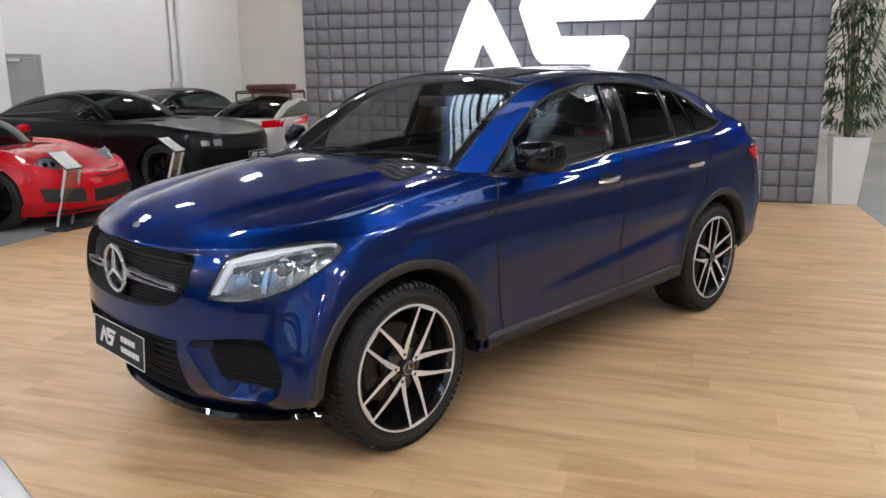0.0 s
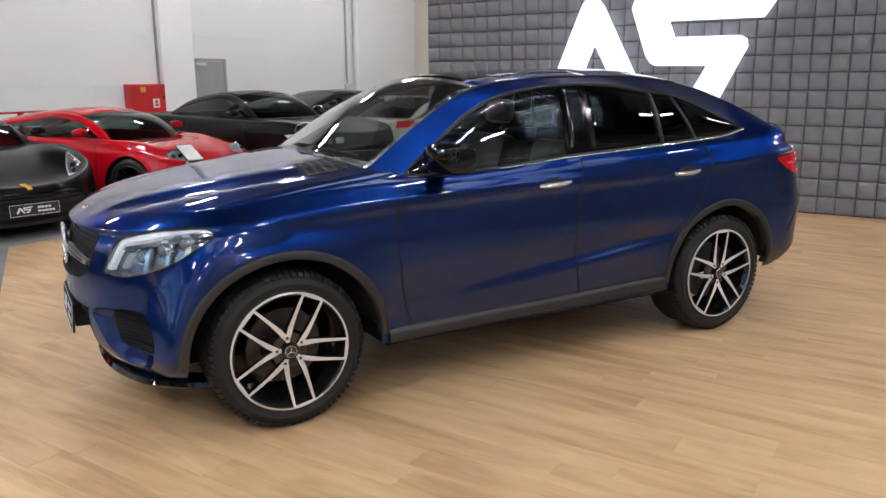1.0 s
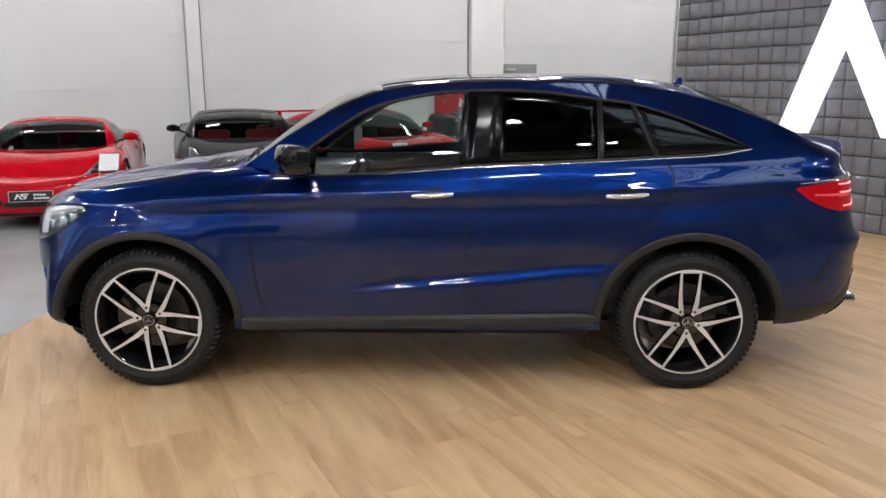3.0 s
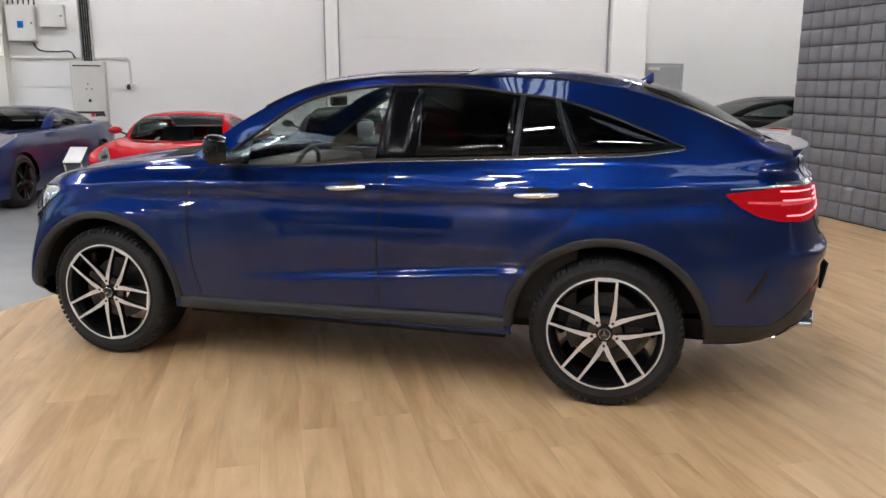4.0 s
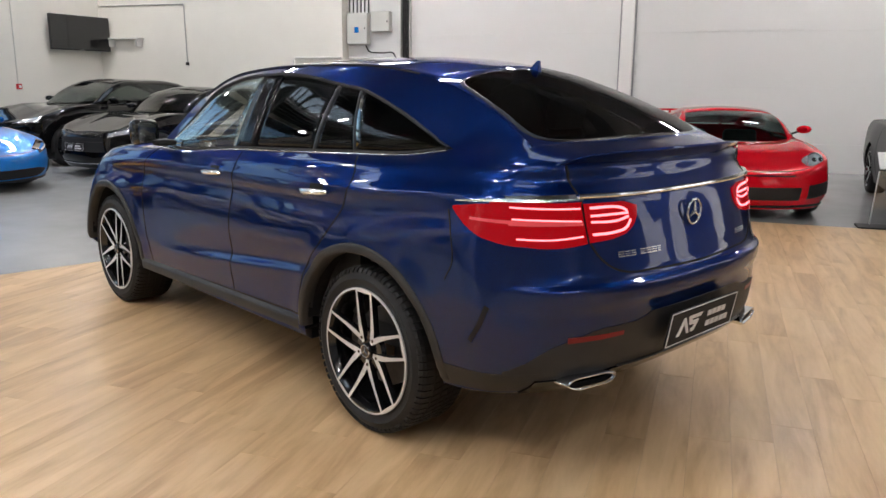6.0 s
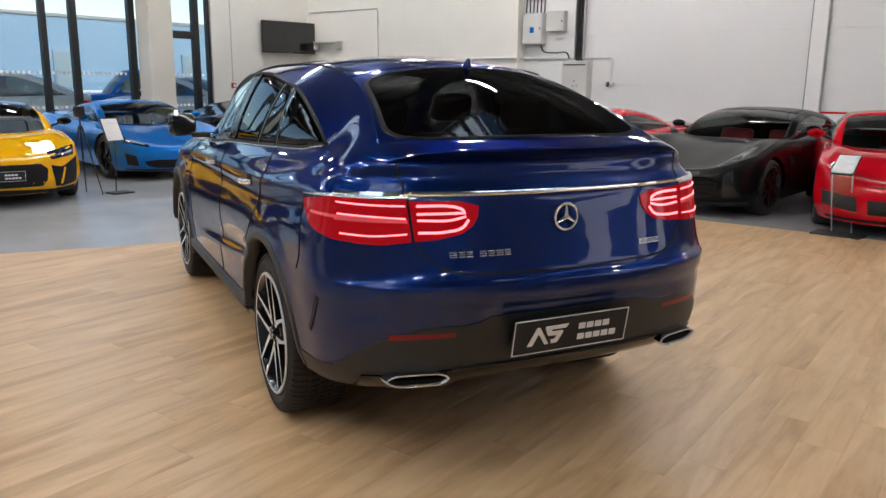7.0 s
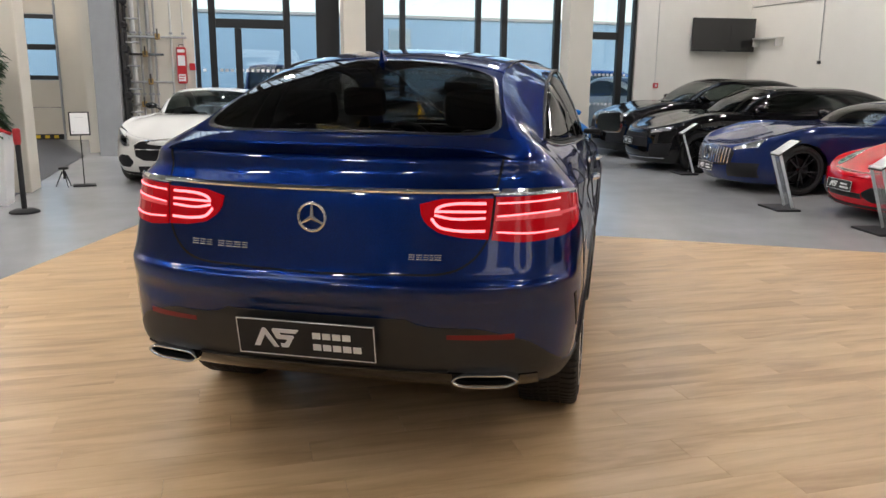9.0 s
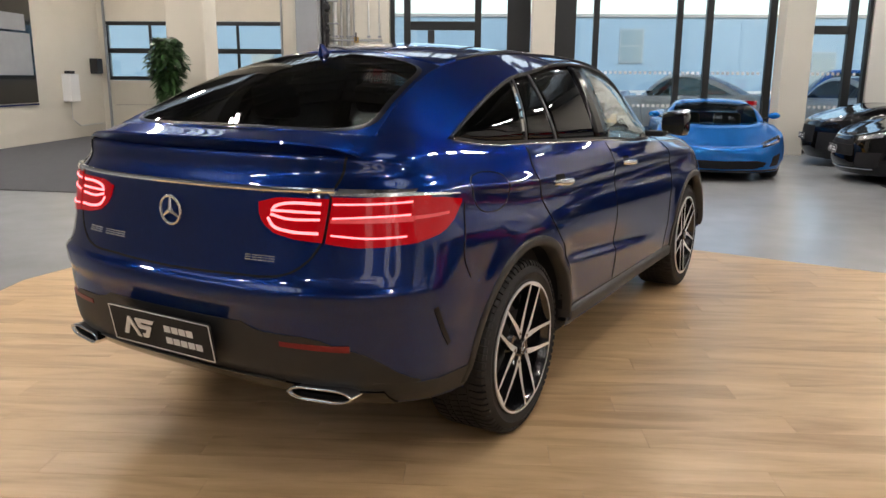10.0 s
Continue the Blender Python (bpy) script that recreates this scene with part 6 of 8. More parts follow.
def display_car(name, label, spec, m, paint, features, wheel_mat="rim_black", wheel_r=0.34, spokes=5, style="five", plate=None, window="tinted", extra=None, roof=None, group="display cars"):
    """features: rows of name, material, low line, top line, lift; seen from the front, both sides."""
    car = thing(name, m, label, "car", group)
    x0, x1, hw, H, wb = spec["size"]
    spec["relief"] = coupe_relief
    body = Body(spec, 14, 52, 10, 5)
    W = [(-wb / 2, wheel_r), (wb / 2, wheel_r)]
    part("body", skin_mesh(body, W, wheel_r + 0.035), paint, car, smooth="all")
    rows = cap_rows(spec, 36, 14)
    ex = [r[0].x for r in rows]
    r0, r1 = spec["edge"][2][0], spec["edge"][4][0]
    i0, i1 = next(i for i, x in enumerate(ex) if x > r0 - 0.14), next(i for i, x in enumerate(ex) if x > r1)
    window = "shade" if window == "tinted" else window
    part("windscreen", grid_mesh(rows[: i0 + 1]), window, car, smooth="all")
    part("roof", thicken(grid_mesh(rows[i0 : i1 + 1]), 0.01), roof or paint, car, smooth="all")
    part("rear_window", grid_mesh(rows[i1:]), "privacy", car, smooth="all")
    part("cabin_frame", thicken(both_sides(strip_between(spec["dlo"], spec["edge"], 36, 0.008, 3)), 0.006), paint, car, smooth="all")
    a, b = spec["dlo"][0][0] + 0.03, spec["dlo"][-2][0] - 0.02
    for sg in (1, -1):
        r = [[Vector((p.x, p.y * sg, p.z)) for p in row] for row in side_piece(spec, a, b, a, b, 16, 4)]
        part("side_window", grid_mesh(r), window, car, smooth="all")
        mx = spec["dlo"][0][0] + 0.12
        mb = bmesh.new()
        by = hw * 0.93 + 0.06
        rws = []
        for f, sc in ((0, 0.3), (0.1, 0.8), (0.4, 1.0), (1.0, 0.85)):
            rws.append([Vector((mx - 0.06 + 0.12 * f, sg * (by + 0.1 * sc * math.cos(t)), spec["loops"][-1][7][1][1] + 0.09 + 0.055 * sc * math.sin(t))) for t in [math.tau * k / 12 for k in range(12)]])
        grid_mesh(rws, mb, close=True)
        mb.faces.new([v for v in mb.verts][-12:])
        bmesh.ops.recalc_face_normals(mb, faces=mb.faces)
        mir = part("door_mirror", mb, "piano" if paint in ("yellow", "white", "night", "black", "soft_black") else paint, car, smooth="all")
        part("mirror_foot", tube([(mx, sg * hw * 0.8, spec["loops"][-1][7][1][1] + 0.02), (mx, sg * (by - 0.05), spec["loops"][-1][7][1][1] + 0.07)], 0.016, 6), "dark", mir)
        sd = (0, 1, 0) if sg < 0 else (0, -1, 0)
        zb = spec["loops"][-1][7][1][1]
        dx0, dx1 = spec["dlo"][0][0] - 0.02, spec["edge"][4][0] + 0.18
        part("door_gap", body.line([(dx0, zb - 0.03), (dx0 - 0.06, 0.6), (dx0, 0.3)], 0.008, sd, (1, 0, 0), 16), "gap", car)
        part("door_gap", body.line([(dx1, zb - 0.02), (dx1 + 0.02, 0.6), (dx1 - 0.12, 0.32)], 0.008, sd, (1, 0, 0), 16), "gap", car)
        for x in (-wb / 2, wb / 2):
            wheel_simple(car, x, sg * (hw * (0.972 if x < 0 else 0.985)), wheel_r, 0.25, sg, wheel_mat, spokes, style, 20 + 30 * x)
            well = bmesh.new()
            ws = [[Vector((x + (wheel_r + 0.03) * math.cos(t), sg * yy, wheel_r + (wheel_r + 0.03) * math.sin(t))) for t in [radians(-20 + 220 * i / 16) for i in range(17)]] for yy in (hw * 0.93, hw - 0.34)]
            ws.append([Vector((x, sg * (hw - 0.34), wheel_r))] * 17)
            part("wheel_housing", grid_mesh(ws, well), "gap", car)
        for fn, mat, low, top, lift in features:
            part(fn, body.lay([(p * sg, z) for p, z in low], [(p * sg, z) for p, z in top], *FRONT, 12, 4, lift, lift + 0.006), mat, car, smooth=True)
    part("underbody", boxes((x0 + 0.3, x1 - 0.3, -hw * 0.6, hw * 0.6, 0.13, 0.3)), "gap", car)
    part("interior", boxes((spec["edge"][0][0] + 0.25, spec["edge"][-1][0] - 0.3, -hw * 0.62, hw * 0.62, 0.35, 0.75), bevel=0.04), "leather", car)
    cx, cz = spec["edge"][0][0], spec["edge"][0][2]
    part("dashboard", boxes((cx + 0.02, cx + 0.5, -hw * 0.66, hw * 0.66, 0.5, cz - 0.04), bevel=0.03), "leather", car, smooth=True)
    for y in (-0.36, 0.36):
        sb = bmesh.new()
        box(sb, -0.07, 0.08, -0.24, 0.24, 0, 0.56, 0.06, Matrix.Translation((0.3, y, 0.42)) @ pose(0, 0, 0, 0, 20))
        part("seat", sb, extra.get("seat", "leather") if extra else "leather", car, smooth=True)
    if plate:
        p, nrm = body.hit((x0 - 2, 0, plate[0]), (1, 0, 0))
        dealer_plate(car, Matrix.Translation((p.x - 0.03, 0, plate[0] - 0.06)) @ pose(0, 0, 0, -4, 0, -90), plate[1], 0.12)
    if extra and extra.get("fn"):
        extra["fn"](car, body, spec)
    return car


def swept_lamps(car, body, spec):
    """Teardrop headlamps that run back over the front wings."""
    x0, hw = spec["size"][0], spec["size"][2]
    down = ((0, 0, -1), (1, 0, 0))
    for sg in (-1, 1):
        q = lambda rows: [(x0 + x, sg * hw * y) for x, y in rows]
        bowl = part("headlamp", body.lay(q([(0.25, 0.53), (0.5, 0.61), (0.80, 0.76)]), q([(0.29, 0.62), (0.52, 0.80), (0.82, 0.80)]), *down, 14, 6, 0.004, 0.008, up=(0, 1, 0)), "lamp_bowl", car, "long clear teardrop headlamp", smooth="all")
        for a, b, mat, lift in ((0.36, 0.42, "piano", 0.012), (0.48, 0.55, "piano", 0.012)):
            y = 0.60 + 0.30 * (a - 0.30)
            part("lamp_unit", body.lay(q([(a, y), (b, y + 0.02)]), q([(a, y + 0.07), (b, y + 0.09)]), *down, 4, 4, lift, lift + 0.006, up=(0, 1, 0)), mat, bowl)
        part("lamp_strip", body.lay(q([(0.28, 0.545), (0.5, 0.625), (0.76, 0.755)]), q([(0.29, 0.56), (0.51, 0.64), (0.77, 0.765)]), *down, 10, 2, 0.012, 0.018, up=(0, 1, 0)), "chrome", bowl)


def hood_slots(car, body, spec):
    for sg in (-1, 1):
        v = body.lay([(-1.05, 0.25 * sg), (-0.85, 0.25 * sg)], [(-1.05, 0.5 * sg), (-0.85, 0.5 * sg)], (0, 0, -1), (1, 0, 0), 4, 4, 0.012, 0.02, up=(0, 1, 0))
        part("bonnet_scoop", v, "gap", car)


def rear_wing(mat, z, x, w, end=0.12):
    def fn(car, body, spec):
        wb = bmesh.new()
        box(wb, x - 0.14, x + 0.14, -w, w, z, z + 0.03, 0.012)
        for sg in (-1, 1):
            box(wb, x - 0.17, x + 0.17, sg * w - 0.012, sg * w + 0.012, z - 0.05, z + end)
            box(wb, x - 0.06, x + 0.04, sg * w * 0.5 - 0.015, sg * w * 0.5 + 0.015, z - 0.3, z)
        part("rear_wing", wb, mat, car, "tall rear wing", smooth=True)
    return fn


def round_lamps(car, body, spec):
    x0, x1, hw, H, wb = spec["size"]
    for sg in (-1, 1):
        y = hw * 0.735
        p, nrm = body.hit((x0 - 2, sg * y, 0.675), (1, 0, 0))
        lp = lathe([(0.0, 0.035), (0.07, 0.028), (0.115, 0.01), (0.128, 0.0), (0.135, -0.09)], 24)
        ob = part("headlamp", lp, "lamp_grey", car, "round clear headlamp", smooth=True)
        ob.matrix_local = Matrix.Translation(p + Vector((-0.005, 0, 0.005))) @ pose(0, 0, 0, 0, 0, 90 - 24 * sg) @ pose(0, 0, 0, 28)
        part("lamp_ring", tube([(0.128 * math.cos(a), 0.004, 0.128 * math.sin(a)) for a in [math.tau * i / 24 for i in range(24)]], 0.008, 6, closed=True), "lamp_silver", ob, smooth=True)
        for dx, dz in ((-0.045, 0.03), (0.045, 0.03), (0, -0.045)):
            lb = lathe([(0, 0.044), (0.026, 0.04), (0.032, 0.02)], 12)
            bmesh.ops.translate(lb, verts=lb.verts, vec=(dx, 0, dz))
            part("lamp_bulb", lb, "piano", ob)


def both(*fns):
    def fn(*a):
        for g in fns:
            g(*a)
    return fn


def shoulder_scoops(car, body, spec):
    swept_lamps(car, body, spec)
    for sg in (1, -1):
        part("shoulder_scoop", body.lay([(0.82, 0.80), (1.02, 0.78)], [(0.86, 0.86), (1.04, 0.875)], (0, -sg, 0), (1, 0, 0), 6, 4, 0.006, 0.014), "gap", car)
        part("wing_badge", body.lay([(-1.0, 0.66), (-0.94, 0.66)], [(-1.0, 0.73), (-0.94, 0.73)], (0, -sg, 0), (1, 0, 0), 2, 2, 0.004, 0.008), "yellow", car)


FACE = lambda u, v, turn=0.0: room(u, v, -0.01, 90 + turn)          # nose towards -v
FACE_E = lambda u, v, turn=0.0: room(u, v, -0.01, 180 + turn)       # nose towards +u


def nose_at(spec, m):
    """Shift a pose so that the car's nose, not its middle, stands there."""
    return m @ Matrix.Translation((-spec["size"][0], 0, 0))


# front-engined black grand tourer
S = coupe_spec(4.62, 1.94, 1.27, 2.72, 0.95, 0.58, 0.84, 0.93, 1.0, -0.55, 0.25, 0.9, 1.75)
S.update(wing=0.10, dip=0.03)


def nose_badge(car, body, spec):
    swept_lamps(car, body, spec)
    part("nose_badge", body.lay([(-0.025, 0.54), (0.025, 0.54)], [(-0.025, 0.58), (0.025, 0.58)], *FRONT, 2, 2, 0.004, 0.008), "yellow", car, "small yellow nose badge")
    for sg in (1, -1):
        part("wing_vent", body.lay([(-0.86, 0.58), (-0.68, 0.60)], [(-0.86, 0.70), (-0.70, 0.66)], (0, -sg, 0), (1, 0, 0), 6, 4, 0.004, 0.008), "gap", car)


display_car("grand_tourer", "glossy black grand tourer with red seats behind an information stand", S, nose_at(S, FACE(0.15, 5.32, -8)), "soft_black",
            [("grille", "gap", [(0.0, 0.25), (0.5, 0.25), (0.60, 0.29)], [(0.0, 0.49), (0.5, 0.48), (0.62, 0.44)], 0.004)] +
            [("grille_bar", "piano", [(0.0, z), (0.58, z + 0.003)], [(0.0, z + 0.007), (0.58, z + 0.009)], 0.012) for z in (0.30, 0.355, 0.41, 0.455)] +
            [("grille_rim", "piano", [(0.0, 0.487), (0.5, 0.478), (0.63, 0.435)], [(0.0, 0.503), (0.5, 0.494), (0.65, 0.445)], 0.016), ("side_intake", "grey_black", [(0.66, 0.26), (0.82, 0.28)], [(0.66, 0.44), (0.76, 0.40)], 0.005), ("front_lip", "dark", [(0.0, 0.16), (0.85, 0.18)], [(0.0, 0.20), (0.85, 0.215)], 0.012)],
            "rim_black", 0.345, 5, "pair", (0.34, 0.5), "tinted", {"seat": "fire_red", "fn": nose_badge})
# red mid-engined two-seater
MID = dict(nose=0.56, hood=0.80, belt=0.86, deck=0.92, cowl=-0.95, r0=-0.34, r1=0.3, rw=1.25)
S = coupe_spec(4.51, 1.92, 1.21, 2.6, 1.05, **MID)
display_car("red_sports_car", "bright red mid-engined sports car with silver wheels", S, nose_at(S, FACE(-2.38, 5.45, -10)), "red",
            [("side_intake", "gap", [(0.32, 0.30), (0.42, 0.245), (0.68, 0.255), (0.78, 0.32)], [(0.32, 0.35), (0.44, 0.42), (0.68, 0.44), (0.78, 0.38)], 0.004), ("lower_grille", "dark", [(0.0, 0.27), (0.3, 0.27)], [(0.0, 0.33), (0.3, 0.33)], 0.004), ("front_lip", "dark", [(0.0, 0.16), (0.8, 0.18)], [(0.0, 0.19), (0.8, 0.205)], 0.008), ("bumper_crease", "red", [(0.0, 0.50), (0.8, 0.52)], [(0.0, 0.508), (0.8, 0.53)], 0.010)],
            "alu", 0.345, 5, "pair", (0.40, 0.46), "tinted", {"fn": shoulder_scoops})

def gt_star(car, body, spec):
    p, _ = body.hit((-5, 0, 0.56), (1, 0, 0))
    ring = tube([(p.x - 0.03, 0.1 * math.cos(a), 0.535 + 0.1 * math.sin(a)) for a in [math.tau * i / 28 for i in range(28)]], 0.009, 6, closed=True)
    for k in range(3):
        a = radians(90 + 120 * k)
        tube([(p.x - 0.03, 0, 0.535), (p.x - 0.03, 0.098 * math.cos(a), 0.535 + 0.098 * math.sin(a))], 0.011, 6, bm=ring, taper=[1.1, 0.45])
    part("grille_emblem", ring, "chrome", car, smooth=True)


# matt blue long-bonnet coupe with slatted grille
S = coupe_spec(4.55, 2.0, 1.285, 2.63, 0.93, 0.66, 0.93, 0.97, 0.98, -0.25, 0.45, 0.95, 1.7)
slats = [("grille", "gap", [(0.0, 0.37), (0.42, 0.37), (0.53, 0.42)], [(0.0, 0.66), (0.46, 0.63), (0.55, 0.57)], 0.003)] + [("grille_slat", "satin_chrome", [(0.012 + 0.058 * k, 0.385 + 0.003 * k), (0.03 + 0.058 * k, 0.385 + 0.003 * k)], [(0.012 + 0.058 * k, 0.645 - 0.004 * k), (0.03 + 0.058 * k, 0.645 - 0.004 * k)], 0.016) for k in range(9)]
display_car("blue_coupe", "matt dark blue long-bonnet coupe with a slatted chrome grille", S, nose_at(S, FACE(-5.1, 5.48, -10)), "night",
            slats + [("headlamp", "lamp_bowl", [(0.52, 0.60), (0.82, 0.66)], [(0.52, 0.64), (0.85, 0.78)], 0.006), ("side_intake", "gap", [(0.45, 0.22), (0.84, 0.24)], [(0.48, 0.42), (0.86, 0.44)], 0.004)], "rim_black", 0.35, 5, "pair", (0.33, 0.46), "tinted",
            {"fn": both(gt_star, rear_wing("dark", 1.12, 2.0, 0.72, 0.03))})
# black estate and black SUV
S = coupe_spec(5.0, 1.95, 1.46, 2.93, 0.95, 0.72, 0.98, 1.02, 1.1, -0.8, -0.05, 1.5, 2.35, rear_bow=0.03)
display_car("estate_car", "glossy black estate car with dark wheels beside a blue coupe", S, nose_at(S, FACE(-7.7, 5.6, -10)), "black",
            [("grille", "gap", [(0.0, 0.42), (0.55, 0.42)], [(0.0, 0.74), (0.50, 0.72)], 0.003), ("headlamp", "lamp_bowl", [(0.58, 0.66), (0.84, 0.72)], [(0.58, 0.72), (0.86, 0.80)], 0.006), ("grille_bar", "dark", [(0.0, 0.58), (0.52, 0.58)], [(0.0, 0.59), (0.52, 0.59)], 0.01),
             ("side_intake", "gap", [(0.6, 0.26), (0.86, 0.28)], [(0.6, 0.48), (0.88, 0.5)], 0.004), ("lower_lip", "lamp_silver", [(0.0, 0.22), (0.8, 0.24)], [(0.0, 0.235), (0.8, 0.255)], 0.01)], "rim_black", 0.36, 5, "five", (0.50, 0.46), "tinted")
S = coupe_spec(5.0, 2.0, 1.60, 2.98, 0.98, 0.82, 1.08, 1.12, 1.18, -0.85, -0.05, 1.3, 2.3, rear_bow=0.03)
display_car("black_suv", "glossy black SUV by the plastered wall", S, nose_at(S, FACE(-10.2, 6.1, -10)), "black",
            [("grille", "gap", [(0.0, 0.42), (0.45, 0.42)], [(0.0, 0.84), (0.42, 0.82)], 0.003), ("headlamp", "lamp_bowl", [(0.52, 0.80), (0.86, 0.84)], [(0.52, 0.86), (0.88, 0.92)], 0.006),
             ("side_intake", "gap", [(0.55, 0.3), (0.86, 0.32)], [(0.55, 0.62), (0.88, 0.62)], 0.004)], "rim_black", 0.38, 5, "pair", (0.52, 0.46), "tinted")
# red rear-engined coupe with a tall wing
S = coupe_spec(4.57, 1.88, 1.29, 2.457, 1.0, 0.60, 0.84, 0.92, 0.95, -0.88, -0.1, 0.5, 1.75)
display_car("red_wing_coupe", "red rear-engined sports coupe with a tall rear wing", S, nose_at(S, FACE(2.85, 5.15, 13)), "red",
            [("front_intake", "dark", [(0.0, 0.27), (0.42, 0.27)], [(0.0, 0.42), (0.44, 0.42)], 0.004), ("side_intake", "dark", [(0.52, 0.28), (0.84, 0.32)], [(0.54, 0.44), (0.86, 0.47)], 0.004), ("bonnet_slot", "gap", [(0.0, 0.545), (0.36, 0.545)], [(0.0, 0.56), (0.36, 0.558)], 0.003), ("front_lip", "gap", [(0.0, 0.17), (0.8, 0.18)], [(0.0, 0.2), (0.8, 0.21)], 0.006)],
            "rim_black", 0.345, 5, "pair", None, "tinted", {"fn": both(round_lamps, rear_wing("red", 1.17, 1.95, 0.84, 0.02))})
# black muscle car
S = coupe_spec(5.02, 1.99, 1.46, 2.95, 0.95, 0.86, 1.0, 1.04, 1.06, -0.6, 0.15, 0.75, 1.75)
display_car("muscle_car", "satin black muscle car with bonnet scoops", S, nose_at(S, FACE(5.4, 4.78, -1)), "soft_black",
            [("grille", "gap", [(0.0, 0.64), (0.82, 0.66)], [(0.0, 0.84), (0.84, 0.82)], 0.003), ("headlamp", "lamp_bowl", [(0.60, 0.70), (0.70, 0.70)], [(0.60, 0.79), (0.70, 0.79)], 0.008), ("headlamp", "lamp_bowl", [(0.74, 0.70), (0.82, 0.70)], [(0.74, 0.78), (0.82, 0.78)], 0.008),
             ("lower_grille", "gap", [(0.0, 0.28), (0.6, 0.28)], [(0.0, 0.44), (0.6, 0.44)], 0.004), ("front_lip", "dark", [(0.0, 0.16), (0.85, 0.18)], [(0.0, 0.22), (0.85, 0.24)], 0.01)], "rim_black", 0.365, 5, "pair", (0.53, 0.5), "tinted", {"fn": hood_slots})
# cars behind the padded wall
S = coupe_spec(4.7, 1.9, 1.42, 2.85, 0.9, 0.72, 0.95, 0.99, 1.08, -0.8, 0.0, 0.9, 1.8)


def tail_lights(car, body, spec):
    for sg in (-1, 1):
        part("tail_lamp", body.lay([(0.45 * sg, 0.78), (0.86 * sg, 0.80)], [(0.45 * sg, 0.90), (0.86 * sg, 0.92)], *REAR, 8, 3, 0.006, 0.012), "red_lens", car)


display_car("black_coupe", "glossy black coupe parked behind the muscle car", S, room(9.4, 8.7, -0.01, 176), "soft_black", [("grille", "gap", [(0.0, 0.5), (0.4, 0.5)], [(0.0, 0.68), (0.4, 0.68)], 0.004)], "rim_black", 0.35, 5, "pair", None, "tinted", {"fn": tail_lights})


def luggage(car, body, spec):
    for x in (-0.15, 0.7):
        bar = part("rack_bar", boxes((x - 0.02, x + 0.02, -0.55, 0.55, 1.32, 1.35), (x - 0.015, x + 0.015, -0.545, -0.515, 1.2, 1.32), (x - 0.015, x + 0.015, 0.515, 0.545, 1.2, 1.32)), "brown", car)
    for y in (-0.5, -0.25, 0, 0.25, 0.5):
        part("rack_slat", boxes((-0.2, 0.75, y - 0.02, y + 0.02, 1.35, 1.38), bevel=0.004), "brown", car, "brown wooden rack slat")
    bg = bmesh.new()
    box(bg, -0.1, 0.55, -0.4, 0.4, 1.385, 1.5, 0.03)
    part("suitcase", bg, "brown", car, smooth=True)


S = coupe_spec(4.3, 1.7, 1.30, 2.27, 1.0, 0.62, 0.86, 0.92, 0.9, -0.75, -0.1, 0.4, 1.7)
display_car("classic_coupe", "white classic rear-engined coupe with a loaded roof rack", S, room(9.05, 6.45, -0.01, 190), "white", [("front_intake", "dark", [(0.0, 0.3), (0.4, 0.3)], [(0.0, 0.38), (0.4, 0.38)], 0.004)], "alu", 0.32, 5, "five", None, "tinted", {"fn": both(luggage, tail_lights)})
# along the window front
S = coupe_spec(4.43, 1.94, 1.24, 2.65, 1.0, 0.60, 0.82, 0.88, 0.94, -0.95, -0.2, 0.35, 1.3)
display_car("yellow_sports_car", "yellow mid-engined sports car with black intakes", S, nose_at(S, FACE_E(-6.2, 0.42, -20)), "yellow",
            [("grille", "gap", [(0.0, 0.25), (0.44, 0.25), (0.50, 0.32)], [(0.0, 0.53), (0.44, 0.53), (0.52, 0.46)], 0.004), ("headlamp", "piano", [(0.58, 0.57), (0.86, 0.60)], [(0.54, 0.64), (0.88, 0.72)], 0.006), ("headlamp_strip", "lamp_silver", [(0.60, 0.60), (0.84, 0.64)], [(0.60, 0.61), (0.84, 0.66)], 0.009),
             ("side_intake", "gap", [(0.60, 0.23), (0.70, 0.22), (0.88, 0.25)], [(0.56, 0.50), (0.70, 0.47), (0.91, 0.58)], 0.004), ("intake_blade", "yellow", [(0.66, 0.26), (0.68, 0.26)], [(0.72, 0.46), (0.74, 0.46)], 0.012), ("front_lip", "gap", [(0.0, 0.14), (0.85, 0.16)], [(0.0, 0.225), (0.55, 0.2), (0.85, 0.215)], 0.008)], "rim_black", 0.345, 5, "pair", (0.40, 0.5), "tinted", None, "piano")
S = coupe_spec(4.55, 1.94, 1.36, 2.63, 0.93, 0.66, 0.91, 0.97, 0.98, -0.25, 0.45, 0.95, 1.7)
